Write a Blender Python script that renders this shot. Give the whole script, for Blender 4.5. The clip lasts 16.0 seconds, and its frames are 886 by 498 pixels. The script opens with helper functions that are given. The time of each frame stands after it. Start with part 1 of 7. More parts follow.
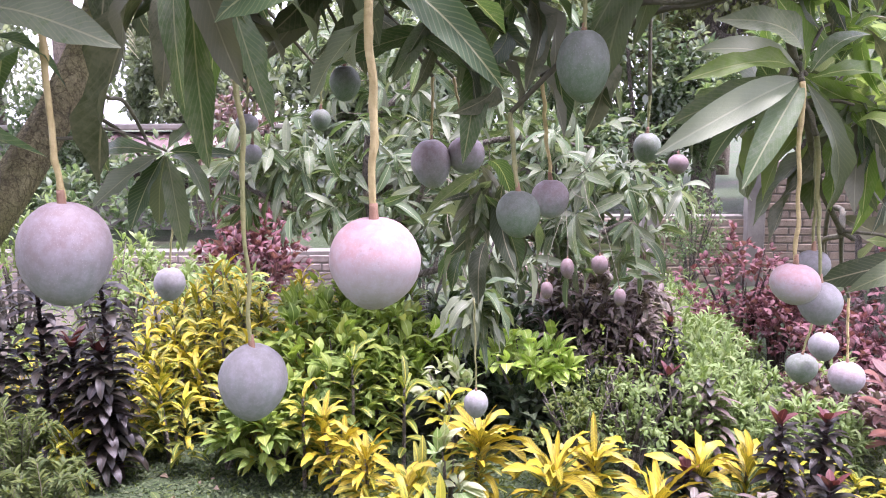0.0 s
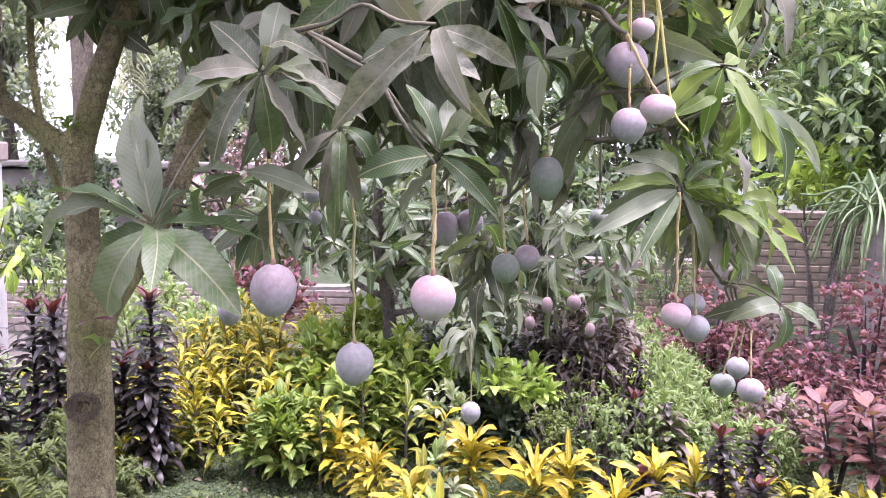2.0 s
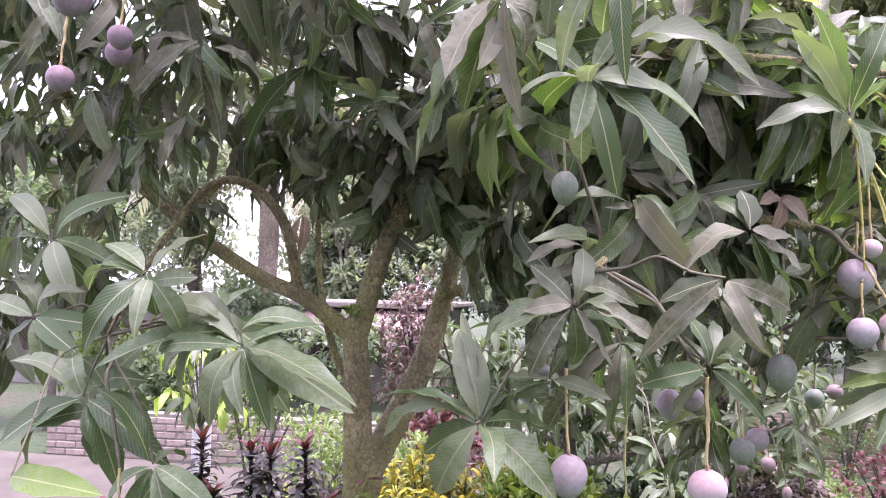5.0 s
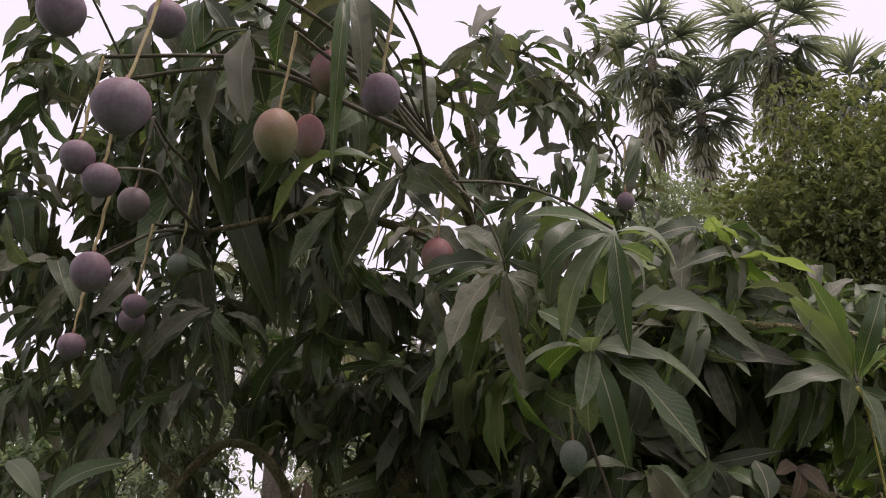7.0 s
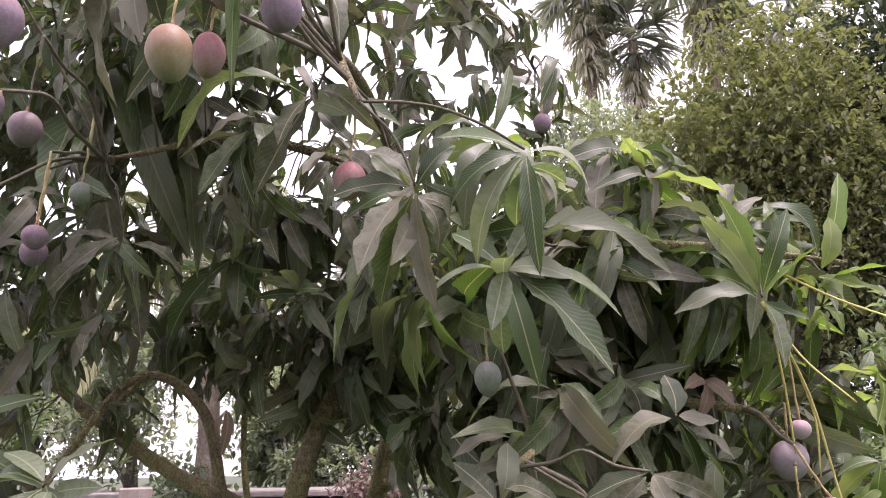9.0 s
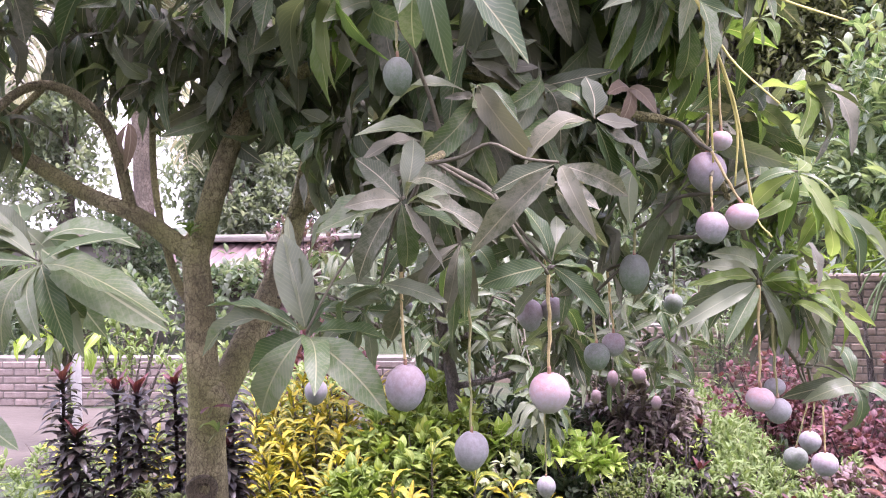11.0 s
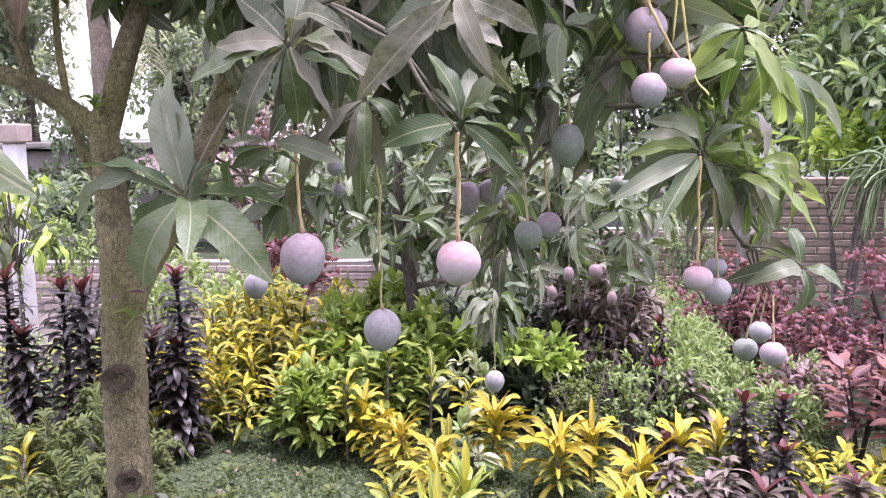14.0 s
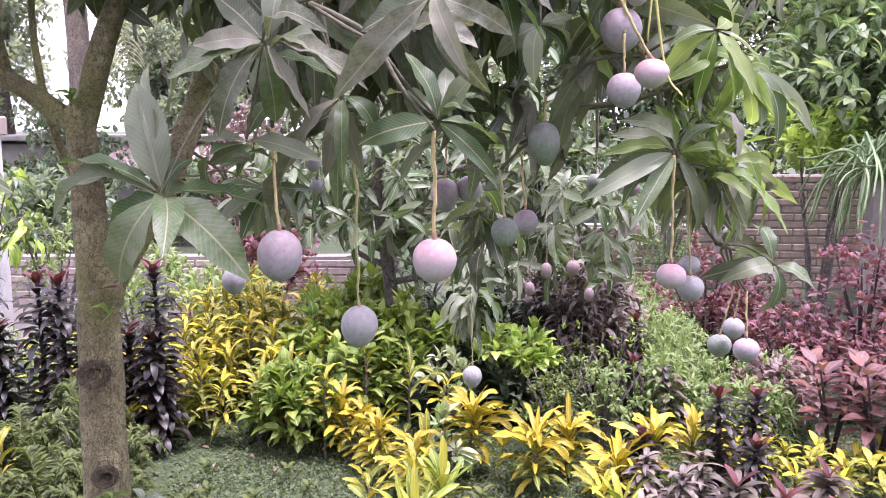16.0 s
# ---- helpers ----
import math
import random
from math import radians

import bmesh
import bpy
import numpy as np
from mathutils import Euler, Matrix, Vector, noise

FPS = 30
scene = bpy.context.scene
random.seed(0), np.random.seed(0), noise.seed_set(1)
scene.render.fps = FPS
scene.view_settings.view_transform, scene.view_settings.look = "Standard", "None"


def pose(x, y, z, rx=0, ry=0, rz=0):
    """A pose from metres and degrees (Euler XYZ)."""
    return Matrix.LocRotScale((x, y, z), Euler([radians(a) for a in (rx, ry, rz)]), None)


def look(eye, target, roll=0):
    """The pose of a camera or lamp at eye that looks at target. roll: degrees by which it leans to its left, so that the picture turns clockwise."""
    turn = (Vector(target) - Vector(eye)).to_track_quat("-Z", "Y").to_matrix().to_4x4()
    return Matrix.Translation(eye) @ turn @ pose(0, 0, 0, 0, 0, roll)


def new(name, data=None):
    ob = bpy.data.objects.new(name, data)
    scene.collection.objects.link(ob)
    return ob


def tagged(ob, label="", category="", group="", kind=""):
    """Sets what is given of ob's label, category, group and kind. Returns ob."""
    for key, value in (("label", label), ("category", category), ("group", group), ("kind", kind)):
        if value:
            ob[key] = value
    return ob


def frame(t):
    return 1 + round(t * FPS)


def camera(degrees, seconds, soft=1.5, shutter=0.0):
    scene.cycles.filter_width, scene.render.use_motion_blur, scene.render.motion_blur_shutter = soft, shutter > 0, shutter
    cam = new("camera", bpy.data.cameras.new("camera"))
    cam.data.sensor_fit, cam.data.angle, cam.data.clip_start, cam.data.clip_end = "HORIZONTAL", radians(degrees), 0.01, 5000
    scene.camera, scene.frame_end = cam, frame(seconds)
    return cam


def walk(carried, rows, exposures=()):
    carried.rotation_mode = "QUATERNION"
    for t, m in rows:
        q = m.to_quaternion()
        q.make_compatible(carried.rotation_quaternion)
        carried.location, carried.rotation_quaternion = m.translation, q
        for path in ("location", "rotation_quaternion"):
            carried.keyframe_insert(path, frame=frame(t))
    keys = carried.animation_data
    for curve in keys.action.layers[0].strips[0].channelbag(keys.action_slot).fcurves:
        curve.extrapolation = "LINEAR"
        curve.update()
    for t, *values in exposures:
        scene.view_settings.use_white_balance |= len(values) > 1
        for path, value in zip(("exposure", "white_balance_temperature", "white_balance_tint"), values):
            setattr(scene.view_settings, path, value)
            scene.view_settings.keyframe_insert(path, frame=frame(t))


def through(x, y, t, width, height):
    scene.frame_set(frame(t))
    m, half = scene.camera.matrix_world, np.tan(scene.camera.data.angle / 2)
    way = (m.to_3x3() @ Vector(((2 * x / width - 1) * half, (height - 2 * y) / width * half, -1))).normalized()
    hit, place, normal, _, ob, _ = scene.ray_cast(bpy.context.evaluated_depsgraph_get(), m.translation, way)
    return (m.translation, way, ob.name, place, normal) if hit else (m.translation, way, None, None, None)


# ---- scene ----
cam = camera(54.7, 16.0, soft=1.0)
PATH = [
    (0, (0.101, 0.301, 1.573), (-0.063, 2.273, 1.284), -0.4),
    (0.5, (0.095, 0.241, 1.589), (-0.069, 2.215, 1.311), -0.4),
    (1, (0.07, 0.031, 1.616), (-0.073, 2.013, 1.398), -0.9),
    (1.5, (0.054, -0.158, 1.645), (-0.081, 1.826, 1.426), 0.5),
    (2, (0.102, -0.356, 1.677), (-0.039, 1.628, 1.473), 0.7),
    (2.5, (0.113, -0.463, 1.708), (-0.025, 1.515, 1.446), 1.0),
    (3, (0.053, -0.548, 1.721), (-0.087, 1.424, 1.422), 1.2),
    (3.5, (-0.035, -0.617, 1.691), (-0.167, 1.332, 1.262), 1.2),
    (4, (-0.073, -0.655, 1.717), (-0.347, 1.285, 1.315), 1.0),
    (4.2, (-0.081, -0.654, 1.738), (-0.427, 1.297, 1.465), 1.3),
    (4.5, (-0.102, -0.667, 1.773), (-0.505, 1.288, 1.639), 1.7),
    (5, (-0.106, -0.706, 1.821), (-0.579, 1.235, 1.918), 1.0),
    (7.5, (-0.091, -0.71, 1.872), (-0.554, 1.112, 2.553), 0.7),
    (8, (-0.084, -0.735, 1.883), (-0.531, 1.099, 2.545), 0.2),
    (8.5, (-0.071, -0.694, 1.862), (-0.48, 1.155, 2.506), -0.0),
    (9, (-0.057, -0.669, 1.857), (-0.4, 1.237, 2.359), -1.2),
    (9.5, (-0.059, -0.636, 1.84), (-0.354, 1.307, 2.211), -1.5),
    (10, (-0.062, -0.628, 1.813), (-0.315, 1.347, 2.006), -1.4),
    (12.3, (0.061, -0.412, 1.683), (-0.194, 1.563, 1.493), 0.2),
    (12.5, (0.061, -0.41, 1.672), (-0.198, 1.562, 1.465), 0.2),
    (13, (0.088, -0.388, 1.667), (-0.156, 1.58, 1.408), -0.4),
    (13.5, (0.089, -0.389, 1.669), (-0.122, 1.582, 1.407), -0.5),
    (14, (0.096, -0.386, 1.667), (-0.09, 1.588, 1.404), -0.5),
    (14.5, (0.095, -0.392, 1.669), (-0.067, 1.584, 1.401), -0.3),
    (15, (0.092, -0.395, 1.672), (-0.058, 1.581, 1.403), -0.3),
    (15.5, (0.098, -0.398, 1.672), (-0.047, 1.578, 1.401), -0.2),
    (16, (0.103, -0.398, 1.673), (-0.036, 1.578, 1.398), -0.1),
]
EXPOSURE = [(0.0, 2.0, 5750, 40), (1.0, 2.09, 5760, 41), (2.0, 2.03, 5770, 43), (4.0, 2.1, 5800, 40), (4.5, 2.15, 5800, 40), (5.0, 1.98, 5800, 43), (6.2, 0.8, 6150, 36), (7.3, -0.2, 6600, 27), (8.5, 0.36, 6500, 33),
            (9.0, 1.22, 6300, 40), (9.5, 1.78, 6050, 48), (10.0, 2.08, 5900, 52), (11.2, 2.0, 5850, 46), (12.3, 1.93, 5800, 44), (16.0, 1.94, 5780, 43)]
walk(cam, [(t, look(eye, target, roll)) for t, eye, target, roll in PATH], EXPOSURE)

# ---- light: bright overcast sky with a weak wide sun ----
world = bpy.data.worlds.new("overcast_sky")
scene.world = world
world.use_nodes = True
wn, wl = world.node_tree.nodes, world.node_tree.links
wn.clear()
sky = wn.new("ShaderNodeTexSky")
sky.sky_type, sky.sun_disc = "NISHITA", False
sky.sun_elevation, sky.sun_rotation = radians(77), radians(104)
sky.dust_density, sky.air_density = 4.0, 1.5
wmul = wn.new("ShaderNodeVectorMath")
wmul.operation = "SCALE"
wmul.inputs["Scale"].default_value = 0.07
wmix = wn.new("ShaderNodeMix")
wmix.data_type = "RGBA"
wmix.inputs["Factor"].default_value = 0.8
wmix.inputs["B"].default_value = (0.93, 0.93, 0.97, 1)
wbg = wn.new("ShaderNodeBackground")
wbg.inputs["Strength"].default_value = 1.25
wout = wn.new("ShaderNodeOutputWorld")
wl.new(sky.outputs["Color"], wmul.inputs[0])
wl.new(wmul.outputs["Vector"], wmix.inputs["A"])
wl.new(wmix.outputs["Result"], wbg.inputs["Color"])
wl.new(wbg.outputs["Background"], wout.inputs["Surface"])
sun = new("sun", bpy.data.lights.new("sun", "SUN"))
sun.data.energy, sun.data.angle, sun.data.color = 2.3, radians(12), (1.0, 0.95, 0.87)
sun.matrix_world = look((2.0, 1.0, 9.0), (0, 1.5, 0))

# ---- materials ----
RNG = random.Random(7)


def base_mat(name):
    m = bpy.data.materials.new(name)
    m.use_nodes = True
    n, l = m.node_tree.nodes, m.node_tree.links
    n.clear()
    out = n.new("ShaderNodeOutputMaterial")
    bsdf = n.new("ShaderNodeBsdfPrincipled")
    l.new(bsdf.outputs["BSDF"], out.inputs["Surface"])
    return m, n, l, bsdf, out


def ramp(n, stops):
    r = n.new("ShaderNodeValToRGB")
    e = r.color_ramp.elements
    while len(e) < len(stops):
        e.new(0.5)
    for el, (p, c) in zip(e, stops):
        el.position, el.color = p, (*c, 1)
    return r


def mix(n, l, fac, a, b, blend="MIX"):
    x = n.new("ShaderNodeMix")
    x.data_type, x.blend_type = "RGBA", blend
    for key, v in (("Factor", fac), ("A", a), ("B", b)):
        if isinstance(v, (int, float)):
            x.inputs[key].default_value = v
        elif isinstance(v, tuple):
            x.inputs[key].default_value = (*v, 1)
        else:
            l.new(v, x.inputs[key])
    return x.outputs["Result"]


def math_node(n, l, op, a, b=0.0):
    x = n.new("ShaderNodeMath")
    x.operation = op
    for i, v in enumerate((a, b)):
        if isinstance(v, (int, float)):
            x.inputs[i].default_value = v
        else:
            l.new(v, x.inputs[i])
    return x.outputs[0]


def noise_tex(n, l, scale, detail=3.0, coord="Object", rough=0.55):
    tc = n.new("ShaderNodeTexCoord")
    t = n.new("ShaderNodeTexNoise")
    t.inputs["Scale"].default_value, t.inputs["Detail"].default_value = scale, detail
    t.inputs["Roughness"].default_value = rough
    l.new(tc.outputs[coord], t.inputs["Vector"])
    return t.outputs["Fac"]


def bump(n, l, height, strength, dist, bsdf):
    b = n.new("ShaderNodeBump")
    b.inputs["Strength"].default_value, b.inputs["Distance"].default_value = strength, dist
    l.new(height, b.inputs["Height"])
    l.new(b.outputs["Normal"], bsdf.inputs["Normal"])


def pick(n, l):
    """A random number for each leaf, whether it is an object or an island."""
    oi = n.new("ShaderNodeObjectInfo")
    ge = n.new("ShaderNodeNewGeometry")
    s = math_node(n, l, "ADD", oi.outputs["Random"], ge.outputs["Random Per Island"])
    return math_node(n, l, "FRACT", s)


def leaf_mat(name, tones, rib, rough=0.42, through=0.25, dust_or_haze=0.0, dust_or_haze_col=(0.30, 0.27, 0.24), veins=15.0, rib_width=0.05,
             vein_depth=0.35, vein_power=9.0, blotch=None, tip=None, edge=None):
    """tones: colours that the leaves differ by; rib: the midrib's colour; blotch: (colour, amount); edge: (colour, from)."""
    m, n, l, bsdf, out = base_mat(name)
    r = pick(n, l)
    k = len(tones)
    col = ramp(n, [(i / max(1, k - 1), c) for i, c in enumerate(tones)])
    l.new(r, col.inputs["Fac"])
    c = col.outputs["Color"]
    uv = n.new("ShaderNodeUVMap")
    uv.uv_map = "UVMap"
    sep = n.new("ShaderNodeSeparateXYZ")
    l.new(uv.outputs["UV"], sep.inputs[0])
    off = math_node(n, l, "ABSOLUTE", math_node(n, l, "SUBTRACT", sep.outputs["X"], 0.5))
    # side veins run forwards from the rib
    wave = math_node(n, l, "SINE", math_node(n, l, "MULTIPLY", math_node(n, l, "SUBTRACT", sep.outputs["Y"], math_node(n, l, "MULTIPLY", off, 0.45)), veins * 2 * math.pi))
    vein = math_node(n, l, "POWER", math_node(n, l, "ADD", math_node(n, l, "MULTIPLY", wave, 0.5), 0.5), vein_power)
    # mottling that differs from leaf to leaf
    bt = n.new("ShaderNodeTexNoise")
    bt.noise_dimensions = "4D"
    bt.inputs["Scale"].default_value, bt.inputs["Detail"].default_value, bt.inputs["Roughness"].default_value = 2.4, 7.0, 0.74
    stretch = n.new("ShaderNodeMapping")
    stretch.inputs["Scale"].default_value = (1.0, 4.5, 1.0)
    l.new(uv.outputs["UV"], stretch.inputs["Vector"])
    l.new(stretch.outputs["Vector"], bt.inputs["Vector"])
    l.new(math_node(n, l, "MULTIPLY", r, 37.0), bt.inputs["W"])
    blot = bt.outputs["Fac"]
    if blotch:
        rb = ramp(n, [(0.42, (0, 0, 0)), (0.6, (1, 1, 1))])
        add = math_node(n, l, "ADD", blot, math_node(n, l, "MULTIPLY", math_node(n, l, "SUBTRACT", r, 0.5), 0.35))
        l.new(add, rb.inputs["Fac"])
        c = mix(n, l, math_node(n, l, "MULTIPLY", rb.outputs["Color"], blotch[1]), c, blotch[0])
    if edge:
        re = ramp(n, [(edge[1], (0, 0, 0)), (min(0.5, edge[1] + 0.12), (1, 1, 1))])
        l.new(off, re.inputs["Fac"])
        c = mix(n, l, re.outputs["Color"], c, edge[0])
    c = mix(n, l, math_node(n, l, "MULTIPLY", vein, vein_depth), c, rib)
    rr = ramp(n, [(rib_width * 0.5, (1, 1, 1)), (rib_width, (0, 0, 0))])
    l.new(off, rr.inputs["Fac"])
    c = mix(n, l, rr.outputs["Color"], c, rib)
    if tip:
        rt = ramp(n, [(0.9, (0, 0, 0)), (1.0, (1, 1, 1))])
        l.new(sep.outputs["Y"], rt.inputs["Fac"])
        c = mix(n, l, rt.outputs["Color"], c, tip)
    # dust patches on near leaves; on far ones this paling stands for haze
    if dust_or_haze:
        rd = ramp(n, [(0.42, (0, 0, 0)), (0.60, (1, 1, 1))])
        l.new(math_node(n, l, "ADD", blot, math_node(n, l, "MULTIPLY", math_node(n, l, "SUBTRACT", r, 0.5), 0.4)), rd.inputs["Fac"])
        amount = math_node(n, l, "MULTIPLY", rd.outputs["Color"], dust_or_haze)
        c = mix(n, l, amount, c, dust_or_haze_col)
    l.new(c, bsdf.inputs["Base Color"])
    bsdf.inputs["Roughness"].default_value = rough + 0.09
    bsdf.inputs["Specular IOR Level"].default_value = 0.36
    bump(n, l, math_node(n, l, "SUBTRACT", blot, math_node(n, l, "MULTIPLY", rr.outputs["Color"], 0.5)), 0.25, 0.004, bsdf)
    tr = n.new("ShaderNodeBsdfTranslucent")
    l.new(mix(n, l, 0.6, c, (0.45, 0.6, 0.08), "MULTIPLY") if through < 0 else mix(n, l, 1.0, c, (1.5, 1.6, 0.9), "MULTIPLY"), tr.inputs["Color"])
    ms = n.new("ShaderNodeMixShader")
    ms.inputs["Fac"].default_value = abs(through)
    l.new(bsdf.outputs["BSDF"], ms.inputs[1])
    l.new(tr.outputs["BSDF"], ms.inputs[2])
    l.new(ms.outputs["Shader"], out.inputs["Surface"])
    return m


def bark_mat(name, dark, light, scale=14.0, moss=None):
    """Bark: broad tone patches, fine upright fissures and small pits."""
    m, n, l, bsdf, out = base_mat(name)
    tc = n.new("ShaderNodeTexCoord")

    def layer(sx, sz, sc, detail, rough):
        mp = n.new("ShaderNodeMapping")
        mp.inputs["Scale"].default_value = (sx, sx, sz)
        l.new(tc.outputs["Object"], mp.inputs["Vector"])
        t = n.new("ShaderNodeTexNoise")
        t.inputs["Scale"].default_value, t.inputs["Detail"].default_value, t.inputs["Roughness"].default_value = sc, detail, rough
        l.new(mp.outputs["Vector"], t.inputs["Vector"])
        return t.outputs["Fac"]

    a, fis, ring, grit = layer(1, 0.5, scale * 0.6, 5.0, 0.6), layer(1, 0.5, scale * 5, 8.0, 0.78), layer(0.35, 1.0, scale * 3, 4.0, 0.6), layer(1, 0.8, scale * 14, 5.0, 0.7)
    # plates of bark parted by short wandering cracks
    warp = n.new("ShaderNodeTexNoise")
    warp.inputs["Scale"].default_value, warp.inputs["Detail"].default_value = scale * 2.5, 4.0
    l.new(tc.outputs["Object"], warp.inputs["Vector"])
    wv = n.new("ShaderNodeVectorMath")
    wv.operation = "MULTIPLY_ADD"
    wv.inputs[1].default_value = (0.045, 0.045, 0.045)
    l.new(warp.outputs["Color"], wv.inputs[0])
    l.new(tc.outputs["Object"], wv.inputs[2])
    cm = n.new("ShaderNodeMapping")
    cm.inputs["Scale"].default_value = (1, 1, 0.6)
    l.new(wv.outputs["Vector"], cm.inputs["Vector"])
    cv = n.new("ShaderNodeTexVoronoi")
    cv.feature = "DISTANCE_TO_EDGE"
    cv.inputs["Scale"].default_value = scale * 3.6
    l.new(cm.outputs["Vector"], cv.inputs["Vector"])
    cr = ramp(n, [(0.0, (0.36, 0.34, 0.30)), (0.09, (1.05, 1.05, 1.05))])
    l.new(cv.outputs["Distance"], cr.inputs["Fac"])
    rc = ramp(n, [(0.3, dark), (0.7, light)])
    l.new(a, rc.inputs["Fac"])
    fr = ramp(n, [(0.36, (0.5, 0.5, 0.5)), (0.56, (1.1, 1.1, 1.1))])
    l.new(fis, fr.inputs["Fac"])
    gr = ramp(n, [(0.35, (0.75, 0.75, 0.75)), (0.6, (1.1, 1.1, 1.1))])
    l.new(ring, gr.inputs["Fac"])
    c = mix(n, l, 0.8, rc.outputs["Color"], fr.outputs["Color"], "MULTIPLY")
    c = mix(n, l, 0.7, c, gr.outputs["Color"], "MULTIPLY")
    gt = ramp(n, [(0.36, (0.6, 0.58, 0.55)), (0.6, (1.25, 1.22, 1.15))])
    l.new(grit, gt.inputs["Fac"])
    if moss:
        big = noise_tex(n, l, 3.5, 5.0)
        rm = ramp(n, [(0.45, (0, 0, 0)), (0.62, (1, 1, 1))])
        l.new(big, rm.inputs["Fac"])
        c = mix(n, l, math_node(n, l, "MULTIPLY", rm.outputs["Color"], 0.8), c, moss)
    c = mix(n, l, 0.75, c, gt.outputs["Color"], "MULTIPLY")
    c = mix(n, l, math_node(n, l, "MULTIPLY", a, 1.3), c, cr.outputs["Color"], "MULTIPLY")
    l.new(c, bsdf.inputs["Base Color"])
    bsdf.inputs["Roughness"].default_value = 0.9
    hh = math_node(n, l, "ADD", math_node(n, l, "MULTIPLY", fr.outputs["Color"], 0.7), math_node(n, l, "MULTIPLY", gr.outputs["Color"], 0.5))
    hh = math_node(n, l, "ADD", hh, math_node(n, l, "MULTIPLY", gt.outputs["Color"], 0.35))
    hh = math_node(n, l, "ADD", hh, math_node(n, l, "MULTIPLY", cr.outputs["Color"], 0.5))
    bump(n, l, hh, 1.0, 0.014, bsdf)
    return m


def rough_mat(name, a, b, scale, rough=0.9, bumps=0.3, fine=8.0):
    m, n, l, bsdf, out = base_mat(name)
    f1, f2 = noise_tex(n, l, scale, 5.0), noise_tex(n, l, scale * fine, 4.0)
    oi = n.new("ShaderNodeObjectInfo")
    r = ramp(n, [(0.3, a), (0.7, b)])
    l.new(f1, r.inputs["Fac"])
    shade = ramp(n, [(0.0, (0.72, 0.72, 0.72)), (1.0, (1.15, 1.12, 1.1))])
    l.new(math_node(n, l, "ADD", math_node(n, l, "MULTIPLY", f2, 0.5), math_node(n, l, "MULTIPLY", oi.outputs["Random"], 0.5)), shade.inputs["Fac"])
    c = mix(n, l, 1.0, r.outputs["Color"], shade.outputs["Color"], "MULTIPLY")
    l.new(c, bsdf.inputs["Base Color"])
    bsdf.inputs["Roughness"].default_value = rough
    bump(n, l, f2, bumps, 0.01, bsdf)
    return m


def mango_mat(name, body, blush, foot, bloom=0.35):
    """Skin: a blush on the shoulders, a paler foot, pale specks and a waxy bloom."""
    m, n, l, bsdf, out = base_mat(name)
    tc = n.new("ShaderNodeTexCoord")
    sep = n.new("ShaderNodeSeparateXYZ")
    l.new(tc.outputs["Generated"], sep.inputs[0])
    big = noise_tex(n, l, 2.4, 4.0)
    oi = n.new("ShaderNodeObjectInfo")
    hgt = math_node(n, l, "ADD", sep.outputs["Z"], math_node(n, l, "MULTIPLY", math_node(n, l, "SUBTRACT", big, 0.5), 0.7))
    r = ramp(n, [(0.05, foot), (0.42, body), (0.8, blush)])
    l.new(hgt, r.inputs["Fac"])
    c = r.outputs["Color"]
    patch = noise_tex(n, l, 7.0, 8.0, rough=0.75)
    rp = ramp(n, [(0.42, (0, 0, 0)), (0.68, (1, 1, 1))])
    l.new(patch, rp.inputs["Fac"])
    c = mix(n, l, math_node(n, l, "MULTIPLY", rp.outputs["Color"], bloom), c, (0.43, 0.41, 0.44))
    v = n.new("ShaderNodeTexVoronoi")
    v.inputs["Scale"].default_value = 38.0
    l.new(tc.outputs["Object"], v.inputs["Vector"])
    rs = ramp(n, [(0.12, (1, 1, 1)), (0.24, (0, 0, 0))])
    l.new(v.outputs["Distance"], rs.inputs["Fac"])
    c = mix(n, l, math_node(n, l, "MULTIPLY", rs.outputs["Color"], 0.3), c, (0.5, 0.45, 0.43))
    sc = noise_tex(n, l, 3.2, 7.0, rough=0.8)
    rsc = ramp(n, [(0.60, (0, 0, 0)), (0.68, (1, 1, 1))])
    l.new(sc, rsc.inputs["Fac"])
    c = mix(n, l, math_node(n, l, "MULTIPLY", rsc.outputs["Color"], 0.5), c, (0.16, 0.13, 0.13))
    l.new(c, bsdf.inputs["Base Color"])
    bsdf.inputs["Roughness"].default_value = 0.55
    bsdf.inputs["Specular IOR Level"].default_value = 0.35
    bump(n, l, patch, 0.10, 0.01, bsdf)
    return m


M = {}
M["mango_leaf"] = leaf_mat("mango_leaf", [(0.038, 0.070, 0.024), (0.056, 0.098, 0.033), (0.078, 0.124, 0.040), (0.048, 0.083, 0.031)], (0.24, 0.25, 0.13), 0.36, 0.28, 0.5, (0.186, 0.194, 0.136), veins=17.0, vein_depth=0.3, rib_width=0.03)
M["young_leaf"] = leaf_mat("young_mango_leaf", [(0.095, 0.165, 0.034), (0.14, 0.22, 0.042), (0.20, 0.28, 0.055)], (0.34, 0.38, 0.15), 0.38, 0.45, 0.3, (0.27, 0.28, 0.18), veins=17.0, vein_depth=0.15, rib_width=0.03)
M["dusty_leaf"] = leaf_mat("dusty_mango_leaf", [(0.050, 0.070, 0.034), (0.068, 0.084, 0.042), (0.044, 0.062, 0.031)], (0.27, 0.25, 0.16), 0.48, 0.2, 0.68, (0.176, 0.170, 0.118), veins=17.0, vein_depth=0.18, rib_width=0.03)
M["pale_leaf"] = leaf_mat("pale_mango_leaf", [(0.08, 0.125, 0.055), (0.12, 0.175, 0.075), (0.17, 0.225, 0.105)], (0.34, 0.36, 0.22), 0.40, 0.3, 0.4, (0.30, 0.30, 0.25), veins=17.0, vein_depth=0.12, rib_width=0.035)
